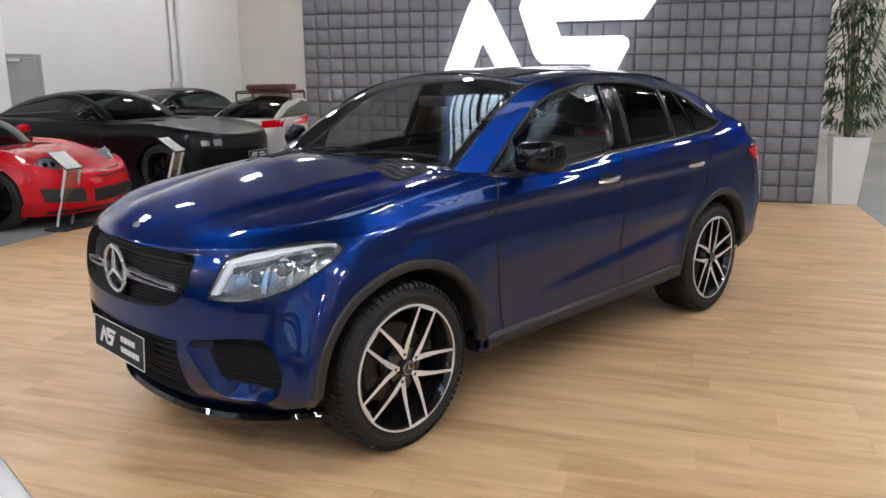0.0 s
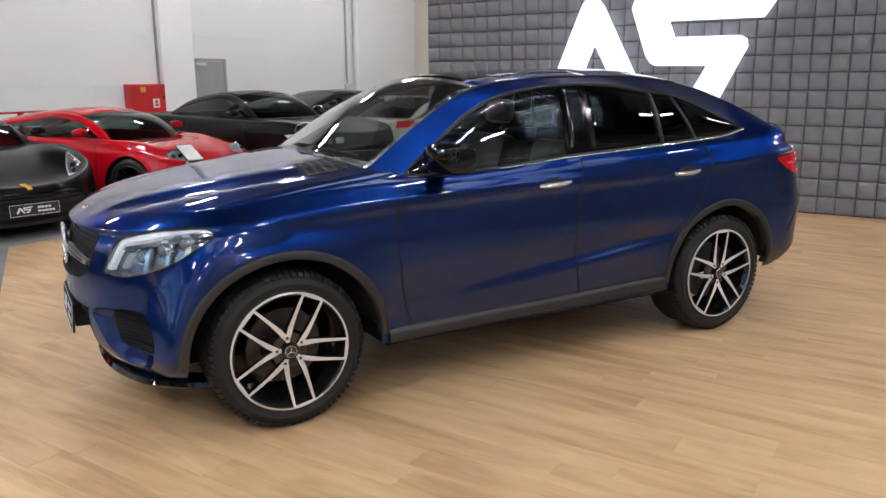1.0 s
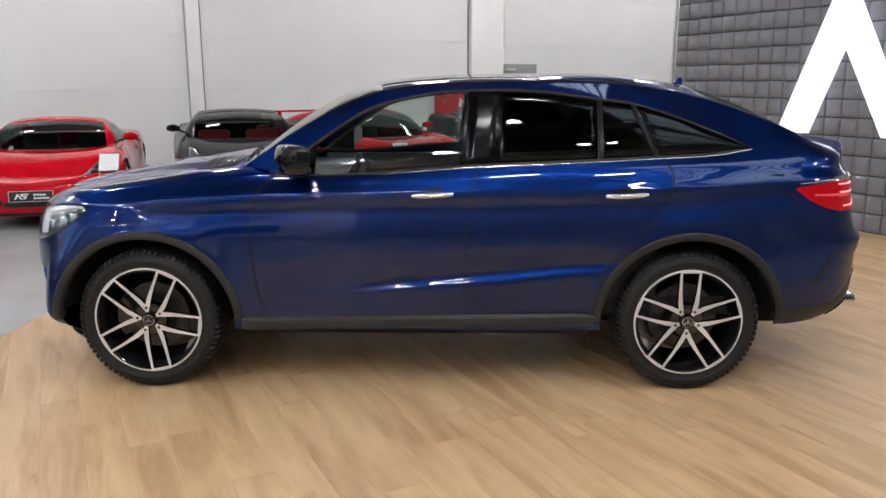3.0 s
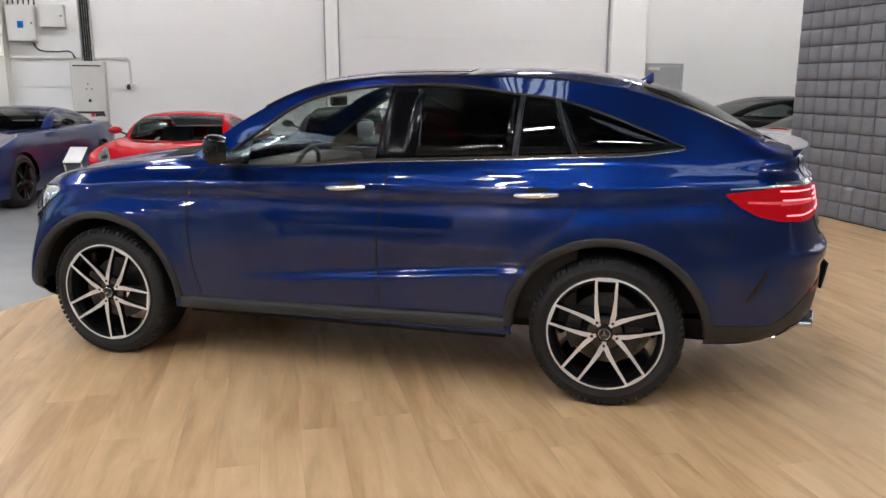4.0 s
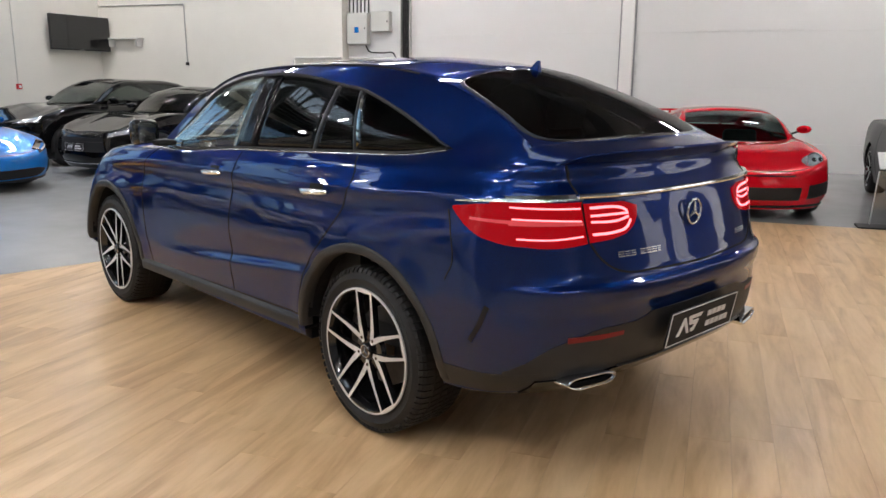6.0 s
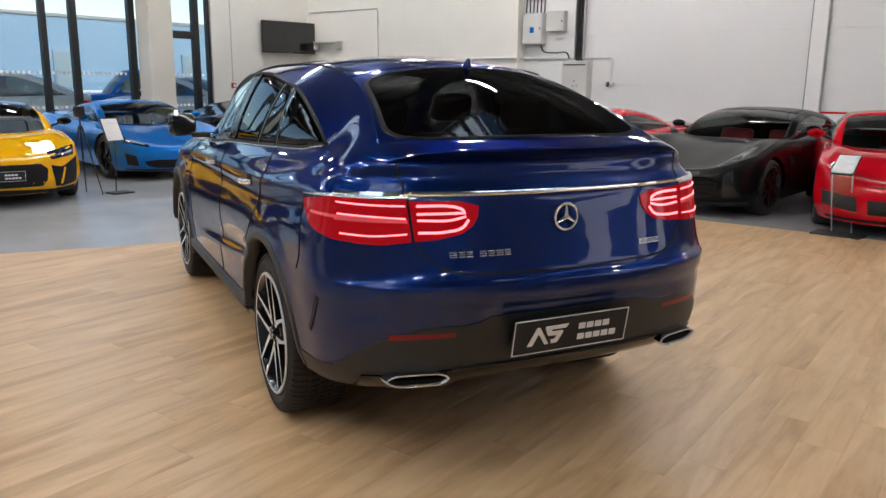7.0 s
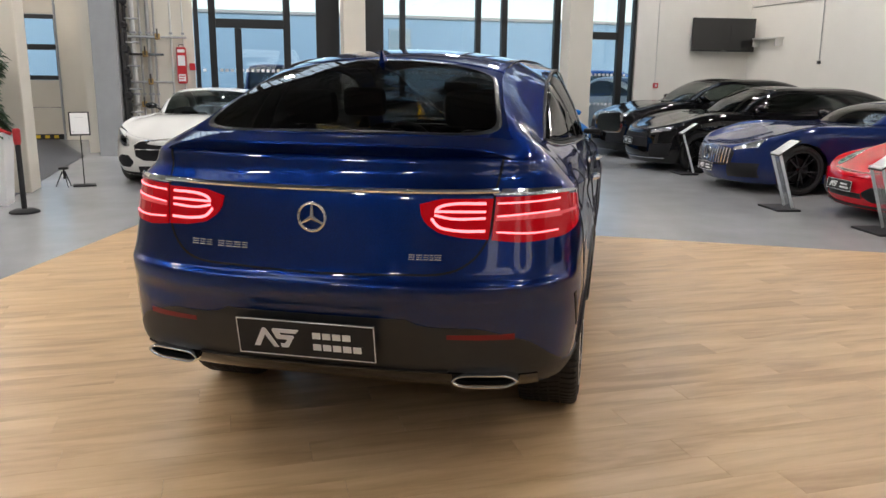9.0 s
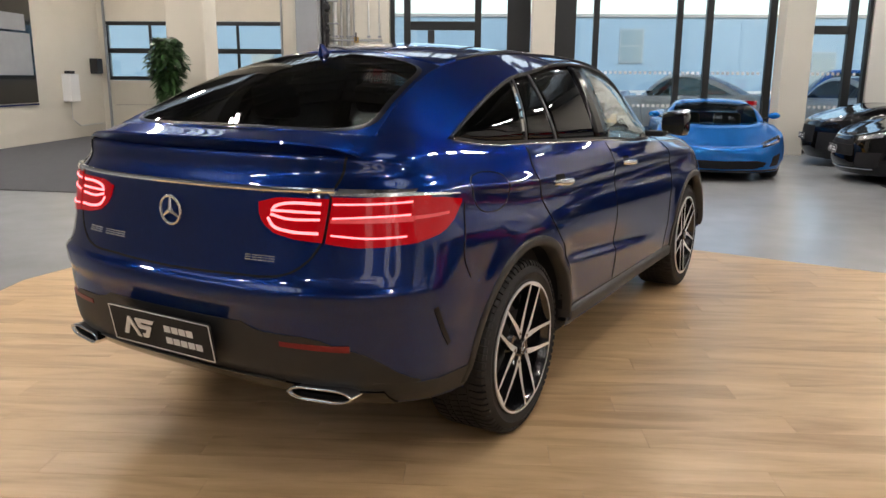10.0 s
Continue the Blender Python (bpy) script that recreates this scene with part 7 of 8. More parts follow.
display_car("white_coupe", "pearl white long-bonnet coupe with a black grille", S, nose_at(S, FACE_E(-6.5, -2.22, -12.5)), "white",
            [("grille", "gap", [(0.0, 0.375), (0.4, 0.375), (0.53, 0.43)], [(0.0, 0.665), (0.46, 0.64), (0.56, 0.58)], 0.004), ("grille_rim", "chrome", [(0.0, 0.662), (0.46, 0.637), (0.565, 0.575)], [(0.0, 0.672), (0.46, 0.648), (0.575, 0.582)], 0.008), ("grille_bar", "chrome", [(0.1, 0.525), (0.53, 0.52)], [(0.1, 0.545), (0.53, 0.535)], 0.014), ("front_lip", "gap", [(0.0, 0.15), (0.85, 0.17)], [(0.0, 0.185), (0.86, 0.205)], 0.012), ("headlamp", "lamp_bowl", [(0.64, 0.57), (0.74, 0.56), (0.90, 0.66)], [(0.65, 0.66), (0.74, 0.76), (0.91, 0.84)], 0.006),
             ("lamp_unit", "piano", [(0.68, 0.60), (0.82, 0.64)], [(0.69, 0.66), (0.82, 0.73)], 0.009), ("side_intake", "gap", [(0.58, 0.33), (0.64, 0.27), (0.80, 0.27), (0.87, 0.33)], [(0.58, 0.37), (0.66, 0.44), (0.80, 0.44), (0.87, 0.39)], 0.004), ("lower_grille", "gap", [(0.0, 0.19), (0.5, 0.2)], [(0.0, 0.31), (0.5, 0.29)], 0.004)],
            "rim_black", 0.35, 5, "pair", (0.25, 0.55), "tinted", {"fn": gt_star})
S = coupe_spec(4.61, 1.98, 1.21, 2.65, 1.05, 0.54, 0.80, 0.86, 0.94, -0.95, -0.2, 0.3, 1.3)
display_car("azure_sports_car", "azure blue mid-engined sports car by the window", S, nose_at(S, FACE_E(-7.0, 3.65, -10)), "azure",
            [("front_intake", "gap", [(0.0, 0.2), (0.5, 0.21), (0.62, 0.25)], [(0.0, 0.33), (0.5, 0.34), (0.66, 0.31)], 0.004), ("side_intake", "gap", [(0.72, 0.24), (0.85, 0.26)], [(0.76, 0.40), (0.88, 0.44)], 0.004), ("headlamp", "piano", [(0.58, 0.53), (0.86, 0.60)], [(0.58, 0.58), (0.88, 0.70)], 0.006), ("front_lip", "dark", [(0.0, 0.15), (0.85, 0.17)], [(0.0, 0.18), (0.85, 0.2)], 0.01),
             ("headlamp_strip", "lamp_silver", [(0.64, 0.56), (0.84, 0.61)], [(0.64, 0.575), (0.84, 0.64)], 0.009)], "rim_black", 0.345, 5, "pair", None, "tinted")
# parked outside
for nm, lb, pt, u, v, tn, hh in (("parked_coupe", "white coupe parked in the yard outside", "white", -17.6, 5.4, 62, 1.62), ("parked_saloon", "white saloon parked in the yard outside", "white", -15.7, 9.3, 15, 1.55),
                                 ("parked_hatchback", "light blue hatchback parked in the yard outside", "azure", -20.5, 11.0, 70, 1.78), ("parked_suv", "dark blue SUV parked in the yard outside", "night", -17.2, -0.2, 178, 1.78),
                                 ("parked_estate", "silver estate car parked in the yard outside", "silver", -20.6, 2.4, 78, 1.6), ("parked_yellow_car", "yellow car parked in the yard outside", "yellow", -18.2, 13.4, 60, 1.5)):
    S = coupe_spec(4.6, 1.85, hh, 2.75, 0.9, 0.75, 0.95, 1.0, 1.08, -0.8, 0.0, 1.0 if hh > 1.7 else 0.7, 1.9)
    display_car(nm, lb, S, room(u, v, 0.08, tn), pt, [("grille", "gap", [(0.0, 0.5), (0.4, 0.5)], [(0.0, 0.68), (0.4, 0.68)], 0.004)], "alu", 0.33, 5, "five", None, "tinted", {"fn": tail_lights}, group="parked cars")


# ---- fittings on the walls ----
def fitting(name, m, label, category, group=""):
    return thing(name, m, label, category, group)


# fire hose cabinet
t = fitting("fire_hose_cabinet", ROOM @ pose(5.66, V1, 0.98), "red fire hose cabinet on the white wall", "cabinet")
part("cabinet_body", boxes((0, 0.85, -0.2, 0, 0, 0.58), bevel=0.008), "fire_red", t)
part("door", boxes((0.02, 0.83, -0.215, -0.2, 0.02, 0.56), bevel=0.004), "fire_red", t)
part("pictogram", boxes((0.52, 0.68, -0.219, -0.214, 0.1, 0.28)), "print", t)
part("pictogram_mark", boxes((0.55, 0.65, -0.222, -0.2185, 0.13, 0.17), (0.57, 0.63, -0.222, -0.2185, 0.19, 0.25)), "fire_red", t)
part("warning_sticker", boxes((0.24, 0.36, -0.219, -0.214, 0.42, 0.52)), "hazard", t)
part("latch", boxes((0.76, 0.8, -0.23, -0.214, 0.26, 0.34), bevel=0.004), "chrome", t)
# grey steel door
t = thing("door_1", ROOM @ pose(7.40, V1, 0), "closed grey steel door in the back wall", "door", kind="structure")
part("door_frame", boxes((-0.02, 0.05, -0.04, 0.0, -0.01, 2.1), (0.89, 0.96, -0.04, 0.0, -0.01, 2.1), (0.05, 0.89, -0.04, 0.0, 2.04, 2.1)), "grey_metal", t)
part("door_leaf", boxes((0.05, 0.89, -0.03, -0.002, 0.0, 2.035), bevel=0.004), "grey_metal", t)
part("door_closer", boxes((0.08, 0.36, -0.09, -0.03, 1.95, 2.01), bevel=0.008), "light_metal", t)
part("door_handle", tube([(0.82, -0.03, 1.05), (0.82, -0.08, 1.05), (0.70, -0.08, 1.05)], 0.01, 8), "chrome", t, smooth=True)


def wall_box_unit(name, u0, u1, z0, z1, d, label, v=V1):
    t = fitting(name, ROOM @ pose(u0, v, z0), label, "electric box")
    w, h = u1 - u0, z1 - z0
    part("enclosure", boxes((0, w, -d, 0, 0, h), bevel=0.008), "light_metal", t)
    part("door", boxes((0.015, w - 0.015, -d - 0.012, -d, 0.015, h - 0.015), bevel=0.004), "light_metal", t)
    part("lock", boxes((w - 0.06, w - 0.035, -d - 0.02, -d - 0.011, h / 2 - 0.02, h / 2 + 0.02), bevel=0.003), "dark", t)
    return t, w, h


t, w, h = wall_box_unit("meter_box", -5.49, -5.01, 2.38, 3.04, 0.2, "pale grey electric box with a blue label")
part("label_plate", boxes((0.19, 0.29, -0.216, -0.211, 0.24, 0.36)), "azure", t)
t, w, h = wall_box_unit("fuse_box", -4.93, -4.5, 2.64, 3.06, 0.16, "small pale grey electric box")
t, w, h = wall_box_unit("switch_cabinet", -4.46, -3.86, -0.01, 2.03, 0.24, "tall pale grey switch cabinet on the floor")
part("vent_slot", boxes((0.05, w - 0.05, -0.256, -0.251, 1.94, 1.965)), "dark", t)
for x, z in ((0.3, 1.62), (0.27, 1.52), (0.36, 1.52)):
    part("indicator", boxes((x - 0.012, x + 0.012, -0.262, -0.251, z - 0.012, z + 0.012), bevel=0.003), "dark", t)
part("switch", boxes((0.29, 0.34, -0.275, -0.251, 1.28, 1.33), bevel=0.008), "dark", t)
part("warning_sticker", boxes((0.31, 0.38, -0.256, -0.251, 1.0, 1.08)), "fire_red", t)
for k in range(6):
    u = -5.46 + 0.09 * k
    c = fitting("cable", ROOM @ pose(u, V1 - 0.1, 3.04), "dark cable running down to the electric boxes", "cable", "wall cables")
    part("sheath", tube([(0, 0, 0), (0.01, 0, 0.5), (0.0, 0, 1.2), (0.02, 0, 3.1)], 0.014, 6), "dark", c, smooth=True)
tray = fitting("cable_tray", ROOM @ pose(-4.27, V1, 2.05), "upright cable tray full of dark cables", "cable tray")
for x in (0, 0.2):
    part("tray_rail", boxes((x, x + 0.02, -0.1, -0.0, 0, 4.1)), "copper", tray)
for k in range(14):
    part("tray_rung", boxes((0.02, 0.2, -0.03, -0.01, 0.15 + 0.29 * k, 0.19 + 0.29 * k)), "copper", tray)
for x in (0.05, 0.09, 0.13, 0.17):
    part("tray_cable", tube([(x, -0.05, -0.05), (x, -0.05, 4.1)], 0.017, 6), "dark", tray)
c = fitting("cable", ROOM @ pose(0, V1, 0), "black cable sagging between electric boxes", "cable", "wall cables")
part("sheath", tube(curve([(-5.1, -0.06, 2.36), (-5.02, -0.08, 2.24), (-4.7, -0.08, 2.2), (-4.45, -0.08, 2.2), (-4.38, -0.08, 2.08)], 16), 0.016, 6), "dark", c, smooth=True)
c = fitting("conduit", ROOM @ pose(0, V1, 0), "grey conduit with bends on the wall", "conduit", "conduits")
part("pipe", tube([(-6.73, -0.34, 1.68), (-6.73, -0.34, 2.05), (-6.69, -0.34, 2.09), (-5.60, -0.34, 2.09), (-5.52, -0.03, 2.09), (-3.46, -0.03, 2.09), (-3.42, -0.03, 2.05), (-3.42, -0.03, 1.58)], 0.024, 8), "light_metal", c, smooth=True)
c = fitting("conduit", ROOM @ pose(0, V1 - 0.32, 0), "thin dark conduit on the plastered wall", "conduit", "conduits")
part("pipe", tube([(-12.0, 0, 3.31), (-9.63, 0, 3.31), (-9.6, 0, 3.28), (-9.58, 0, 2.0)], 0.012, 6), "copper", c)
part("conduit_end", boxes((-9.61, -9.55, -0.03, 0.02, 1.93, 2.0)), "dark", c)
c = fitting("conduit", ROOM @ pose(0, V1, 0), "grey conduit with a socket box on the panel wall", "conduit", "conduits")
part("pipe", tube([(12.66, -0.03, 1.45), (12.66, -0.03, TOP - 0.2)], 0.03, 8), "copper", c, smooth=True)
part("socket_box", boxes((12.55, 12.8, -0.1, 0.0, 1.3, 1.5), bevel=0.008), "light_metal", c)
c = fitting("downpipe", ROOM @ pose(0, V1, 0), "white downpipe on the panel wall", "pipe")
part("pipe", tube([(13.0, -0.1, 0), (13.0, -0.1, TOP)], 0.07, 12), "pot", c, smooth=True)
for u, z0, z1, d, v in ((-6.89, 1.38, 1.68, 0.12, V1 - 0.3), (-3.52, 1.45, 1.6, 0.09, V1)):
    t = fitting("socket_box", ROOM @ pose(u, v, z0), "grey industrial socket box on the wall", "socket", "socket boxes")
    part("box_body", boxes((0, 0.3 if d > 0.1 else 0.17, -d, 0, 0.08, z1 - z0), bevel=0.01), "light_metal", t)
    for k in range(3 if d > 0.1 else 1):
        s = lathe([(0.0, -0.03), (0.035, -0.03), (0.04, 0.02), (0.03, 0.06)], 12)
        o = part("socket", s, "light_metal" if k else "dark", t, smooth=True)
        o.matrix_local = pose(0.06 + 0.095 * k, -d, 0.09, 60)
t = fitting("wall_shelf", ROOM @ pose(-11.75, V1 - 0.3, 2.36), "small grey shelf on the plastered wall", "shelf")
part("board", boxes((0, 0.95, -0.22, 0, 0.17, 0.2), bevel=0.004), "light_metal", t)
part("bracket", boxes((0.05, 0.09, -0.2, 0, 0.0, 0.17)), "light_metal", t)
part("bracket", boxes((0.86, 0.9, -0.2, 0, 0.0, 0.17)), "light_metal", t)
# television on an arm
t = fitting("television", ROOM @ pose(-11.78, 10.21, 2.63, 0, 0, -8), "switched-off black television on a wall arm", "television")
part("casing", boxes((-0.05, 0.0, -0.80, 0.80, -0.39, 0.39), bevel=0.01), "dark", t)
part("screen", boxes((0.0, 0.004, -0.785, 0.785, -0.365, 0.378)), "screen", t)
part("arm", boxes((-0.36, -0.05, -0.04, 0.04, -0.05, 0.05), bevel=0.01), "dark", t)
part("maker_plate", boxes((0.0035, 0.006, -0.06, 0.06, -0.383, -0.372)), "light_metal", t)
t = fitting("fire_alarm_button", ROOM @ pose(-12.1, 8.62, 1.42), "small red fire alarm button on the wall", "alarm button")
part("case", boxes((0, 0.05, -0.06, 0.06, -0.06, 0.06), bevel=0.008), "fire_red", t)
part("button", boxes((0.05, 0.056, -0.03, 0.03, -0.03, 0.03)), "print", t)
part("feed_pipe", tube([(0.02, -0.02, 0.06), (0.02, -0.02, 2.6)], 0.012, 6), "light_metal", t)
# pipes, valves and extinguisher
for v, r, mt in ((-2.22, 0.016, "light_metal"), (-2.45, 0.02, "light_metal"), (-2.76, 0.022, "copper"), (-2.88, 0.04, "copper"), (-3.03, 0.022, "copper"), (-3.17, 0.05, "light_metal")):
    t = fitting("riser_pipe", ROOM @ pose(-12.0, v, 0), "vertical heating pipe by the entrance", "pipe", "riser pipes")
    part("pipe", tube([(0, 0, 0), (0, 0, TOP)], r, 10), mt, t, smooth=True)
    for z in (1.15, 2.35, 3.4):
        part("clamp", boxes((-0.1, r + 0.01, -r - 0.012, r + 0.012, z, z + 0.04)), "grey_metal", t)
for z, a, b, mt in ((2.29, -3.25, -2.15, "copper"), (1.95, -3.3, -2.6, "rim_black"), (1.41, -3.3, -2.45, "copper"), (0.96, -3.3, -2.75, "copper"), (0.6, -3.4, -2.9, "copper")):
    t = fitting("branch_pipe", ROOM @ pose(-11.93, 0, z), "level pipe with a valve beside the entrance", "pipe", "branch pipes")
    part("pipe", tube([(0, a, 0), (0, b, 0)], 0.022, 8), mt, t, smooth=True)
    part("valve", boxes((-0.05, 0.06, (a + b) / 2 - 0.05, (a + b) / 2 + 0.05, -0.05, 0.07), bevel=0.015), "brass", t, "brass valve")
    part("valve_lever", boxes((0.06, 0.075, (a + b) / 2 - 0.015, (a + b) / 2 + 0.015, -0.02, 0.16), bevel=0.004), "dark", t)
t = fitting("pump_group", ROOM @ pose(-11.75, -3.30, 0), "tall dark heating manifold with pumps and valves", "pipework")
part("main_pipe", tube([(0, 0, 0), (0, 0, TOP)], 0.055, 12), "dark", t, smooth=True)
part("second_pipe", tube([(0.12, -0.04, 0), (0.12, -0.04, 4.2)], 0.04, 10), "steel", t, smooth=True)
for k, z in enumerate((0.7, 1.15, 1.6, 2.05, 2.5, 2.95, 3.4, 3.85)):
    part("pump_body", tube([(-0.02, 0.0, z), (0.1, 0.0, z), (0.17, 0.0, z)], 0.09 if k % 2 else 0.07, 12, taper=[1, 1, 0.6]), "dark" if k % 3 else "steel", t, smooth=True)
    part("flange", tube([(0, 0, z - 0.13), (0, 0, z - 0.10)], 0.085, 12), "steel", t)
    part("cross_pipe", tube([(0.03, -0.04, z + 0.12), (0.03, 0.26, z + 0.12)], 0.02, 8), "copper", t, smooth=True)
t = fitting("fire_extinguisher", ROOM @ pose(-12.1, -2.27, 1.38), "red fire extinguisher case with white labels on the wall", "extinguisher")
part("case", boxes((0.0, 0.17, -0.095, 0.095, 0, 0.73), bevel=0.04), "fire_red", t, smooth=True)
for z0, z1 in ((0.05, 0.19), (0.36, 0.56), (0.62, 0.68)):
    part("label_sheet", boxes((0.165, 0.174, -0.07, 0.07, z0, z1)), "print", t)
part("text_line", boxes((0.1735, 0.176, -0.055, 0.055, 0.14, 0.16), (0.1735, 0.176, -0.055, 0.03, 0.09, 0.11)), "fire_red", t)
part("handle", tube([(0.1, -0.05, 0.72), (0.12, -0.04, 0.77), (0.12, 0.04, 0.77), (0.1, 0.05, 0.72)], 0.01, 6), "dark", t)
t = fitting("alarm_box", ROOM @ pose(-12.1, -2.06, 1.72), "small red alarm box by the entrance", "alarm button")
part("case", boxes((0, 0.05, -0.07, 0.05, -0.07, 0.07), bevel=0.008), "fire_red", t)
# side wall: poster, heater box, dark box
t = fitting("poster", ROOM @ pose(-12.45, V0, 0.92), "large dark framed poster of a vehicle on the white wall", "poster")
part("print_sheet", boxes((0, 3.6, 0, 0.03, 0, 2.6)), "screen", t)
part("motif", boxes((0.1, 1.5, 0.03, 0.036, 0.6, 1.5), (0.25, 1.2, 0.03, 0.036, 1.55, 1.9), bevel=0.0), "grey_metal", t)
part("light_strip", boxes((0, 3.6, 0.0, 0.04, -0.06, -0.02)), "night", t)
t = fitting("heater_box", ROOM @ pose(-13.75, V0, 0.9), "white wall heater unit with pipes", "heater")
part("case", boxes((-0.2, 0.2, 0, 0.24, 0, 0.66), bevel=0.02), "pot", t)
part("pipe", tube([(0.05, 0.12, 0), (0.05, 0.12, -0.42), (-0.3, 0.12, -0.6), (-1.5, 0.1, -0.6)], 0.018, 6), "light_metal", t)
part("flue", boxes((-0.12, 0.12, 0.05, 0.18, 0.66, 0.73)), "dark", t)
t = fitting("dark_box", ROOM @ pose(-15.15, V0, 1.57), "small dark control box on the wall", "box")
part("case", boxes((-0.16, 0.16, 0, 0.2, 0, 0.38), bevel=0.02), "dark", t)
# white marks on the padded wall
SIGN_V = 2.25
for b, face in zip(sign_shapes(3.15, 1.58, 0.085), sign_shapes(3.15, 1.58, 0.006)):
    t = thing("sign_mark", room(PU - 0.055, SIGN_V, 1.07, -90), "large glowing white sign shape on the padded wall", "sign", "sign shapes")
    part("sign_return", b, "sign_white", t)
    bmesh.ops.translate(face, verts=face.verts, vec=(0, -0.086, 0))
    part("sign_face", face, "sign_white", t, "glowing white acrylic face")


# ---- loose things ----
def info_stand(u, v, turn, lean=19):
    t = thing("information_stand", room(u, v, -0.01, turn), "clear acrylic information stand with a white sheet", "display stand", "information stands")
    part("base_plate", boxes((-0.25, 0.25, -0.15, 0.15, 0, 0.025), bevel=0.006), "dark", t)
    q = pose(0, 0.1, 0.02, lean)
    for y in (0.0, 0.045):
        b = bmesh.new()
        box(b, -0.1, 0.1, y - 0.004, y + 0.004, 0, 0.72, m=q)
        part("acrylic_sheet", b, "acrylic", t)
    for x in (-0.1, 0.1):
        b = bmesh.new()
        box(b, x - 0.004, x + 0.004, 0.006, 0.039, 0, 0.72, m=q)
        part("acrylic_edge", b, "acrylic_edge", t, "bright cut edge")
    top = q @ pose(0, 0, 0.70, -75)
    b = bmesh.new()
    box(b, -0.112, 0.112, 0.0, 0.014, -0.01, 0.318, m=top)
    part("holder", b, "dark", t)
    b = bmesh.new()
    box(b, -0.105, 0.105, -0.005, -0.0005, 0.005, 0.302, m=top)
    sheet = part("sheet", b, "paper", t, "white printed sheet")
    b = bmesh.new()
    for k in range(7):
        box(b, -0.08, 0.08 - 0.04 * (k % 3), -0.0065, -0.0052, 0.26 - k * 0.034, 0.263 - k * 0.034, m=top)
    part("text_line", b, "ink", sheet)


def notice_stand(u, v, turn):
    t = thing("notice_stand", room(u, v, -0.01, turn), "dark notice stand with a framed white sheet", "display stand", "notice stands")
    part("base_plate", boxes((-0.15, 0.15, -0.12, 0.12, 0, 0.02), bevel=0.005), "dark", t)
    m = pose(0, 0, 0.72, -28)
    b = bmesh.new()
    box(b, -0.135, 0.135, 0.0, 0.012, 0.0, 0.36, m=m)
    part("frame_board", b, "dark", t)
    b = bmesh.new()
    box(b, -0.116, 0.116, -0.004, -0.0005, 0.018, 0.342, m=m)
    sheet = part("sheet", b, "paper", t, "white printed sheet")
    b = bmesh.new()
    box(b, -0.06, 0.06, -0.0055, -0.0042, 0.27, 0.276, m=m), box(b, -0.1, -0.08, -0.0055, -0.0042, 0.04, 0.06, m=m)
    part("text_line", b, "ink", sheet)
    part("post", tube([(0, 0.1, 0.02), (0, 0.05, 0.4), (0, 0.05, 0.75)], 0.008, 6), "dark", t, smooth=True)


for u, v, tn in ((-3.1, 5.2, -10), (-1.55, 5.22, -10), (-6.62, 6.08, -10), (2.15, 5.24, -6), (4.12, 5.3, 0)):
    info_stand(u, v, tn)
for u, v, tn in ((-6.75, -0.45, 90), (-6.45, 2.08, 90), (-6.95, -3.45, 100)):
    notice_stand(u, v, tn)


def tripod(u, v, h, label, spread):
    t = thing("tripod", room(u, v, -0.01), label, "tripod", "tripods")
    for k in range(3):
        a = radians(30 + 120 * k)
        part("leg", tube([(spread * math.cos(a), spread * math.sin(a), 0), (0.02 * math.cos(a), 0.02 * math.sin(a), h * 0.78)], 0.011 if h > 0.5 else 0.008, 6, taper=[0.7, 1.2]), "dark", t)
    part("centre_column", tube([(0, 0, h * 0.4), (0, 0, h * 0.9)], 0.013, 8), "dark", t)
    part("head", boxes((-0.05, 0.05, -0.06, 0.06, h * 0.88, h), bevel=0.012), "dark", t)


tripod(-6.7, 1.72, 1.2, "black camera tripod beside the blue sports car", 0.25)
tripod(-6.9, -3.7, 0.28, "small black tabletop tripod on the floor", 0.12)
t = thing("barrier_post", room(-4.72, -3.74, -0.01), "black barrier post with a red belt head", "barrier post")
part("post", tube([(0, 0, 0.03), (0, 0, 0.86)], 0.03, 12), "dark", t, smooth=True)
part("base", lathe([(0.0, 0.05), (0.1, 0.045), (0.16, 0.02), (0.165, 0.0)], 24), "dark", t, smooth=True).matrix_local = pose(0, 0, 0, 90)
part("belt_head", tube([(0, 0, 0.78), (0, 0, 0.82), (0, 0, 0.94), (0, 0, 0.96)], 0.042, 12, taper=[0.8, 1, 1, 0.7]), "fire_red", t, smooth=True)
part("belt", tube([(0.02, -0.05, 0.9), (0.03, -0.2, 0.97), (0.0, -0.32, 0.93)], 0.02, 6), "fire_red", t)


def planter(u, v, h, w0, w1, label):
    t = thing("planter", room(u, v, -0.01), label, "planter", "planters")
    b = bmesh.new()
    rows = []
    for s, z in ((w0, 0), (w1, h), (w1 - 0.06, h), (w1 - 0.08, h - 0.1)):
        p = s / 2
        rows.append([Vector((x * p, y * p, z)) for x, y in ((-1, -0.94), (-0.94, -1), (0.94, -1), (1, -0.94), (1, 0.94), (0.94, 1), (-0.94, 1), (-1, 0.94))])
    grid_mesh(rows, b, close=True)
    b.faces.new([v for v in b.verts][:8])
    bmesh.ops.recalc_face_normals(b, faces=b.faces)
    part("pot", b, "pot", t, "tall white tapered pot", smooth=True)
    part("soil", boxes((-w1 / 2 + 0.04, w1 / 2 - 0.04, -w1 / 2 + 0.04, w1 / 2 - 0.04, h - 0.12, h - 0.07)), "soil", t)


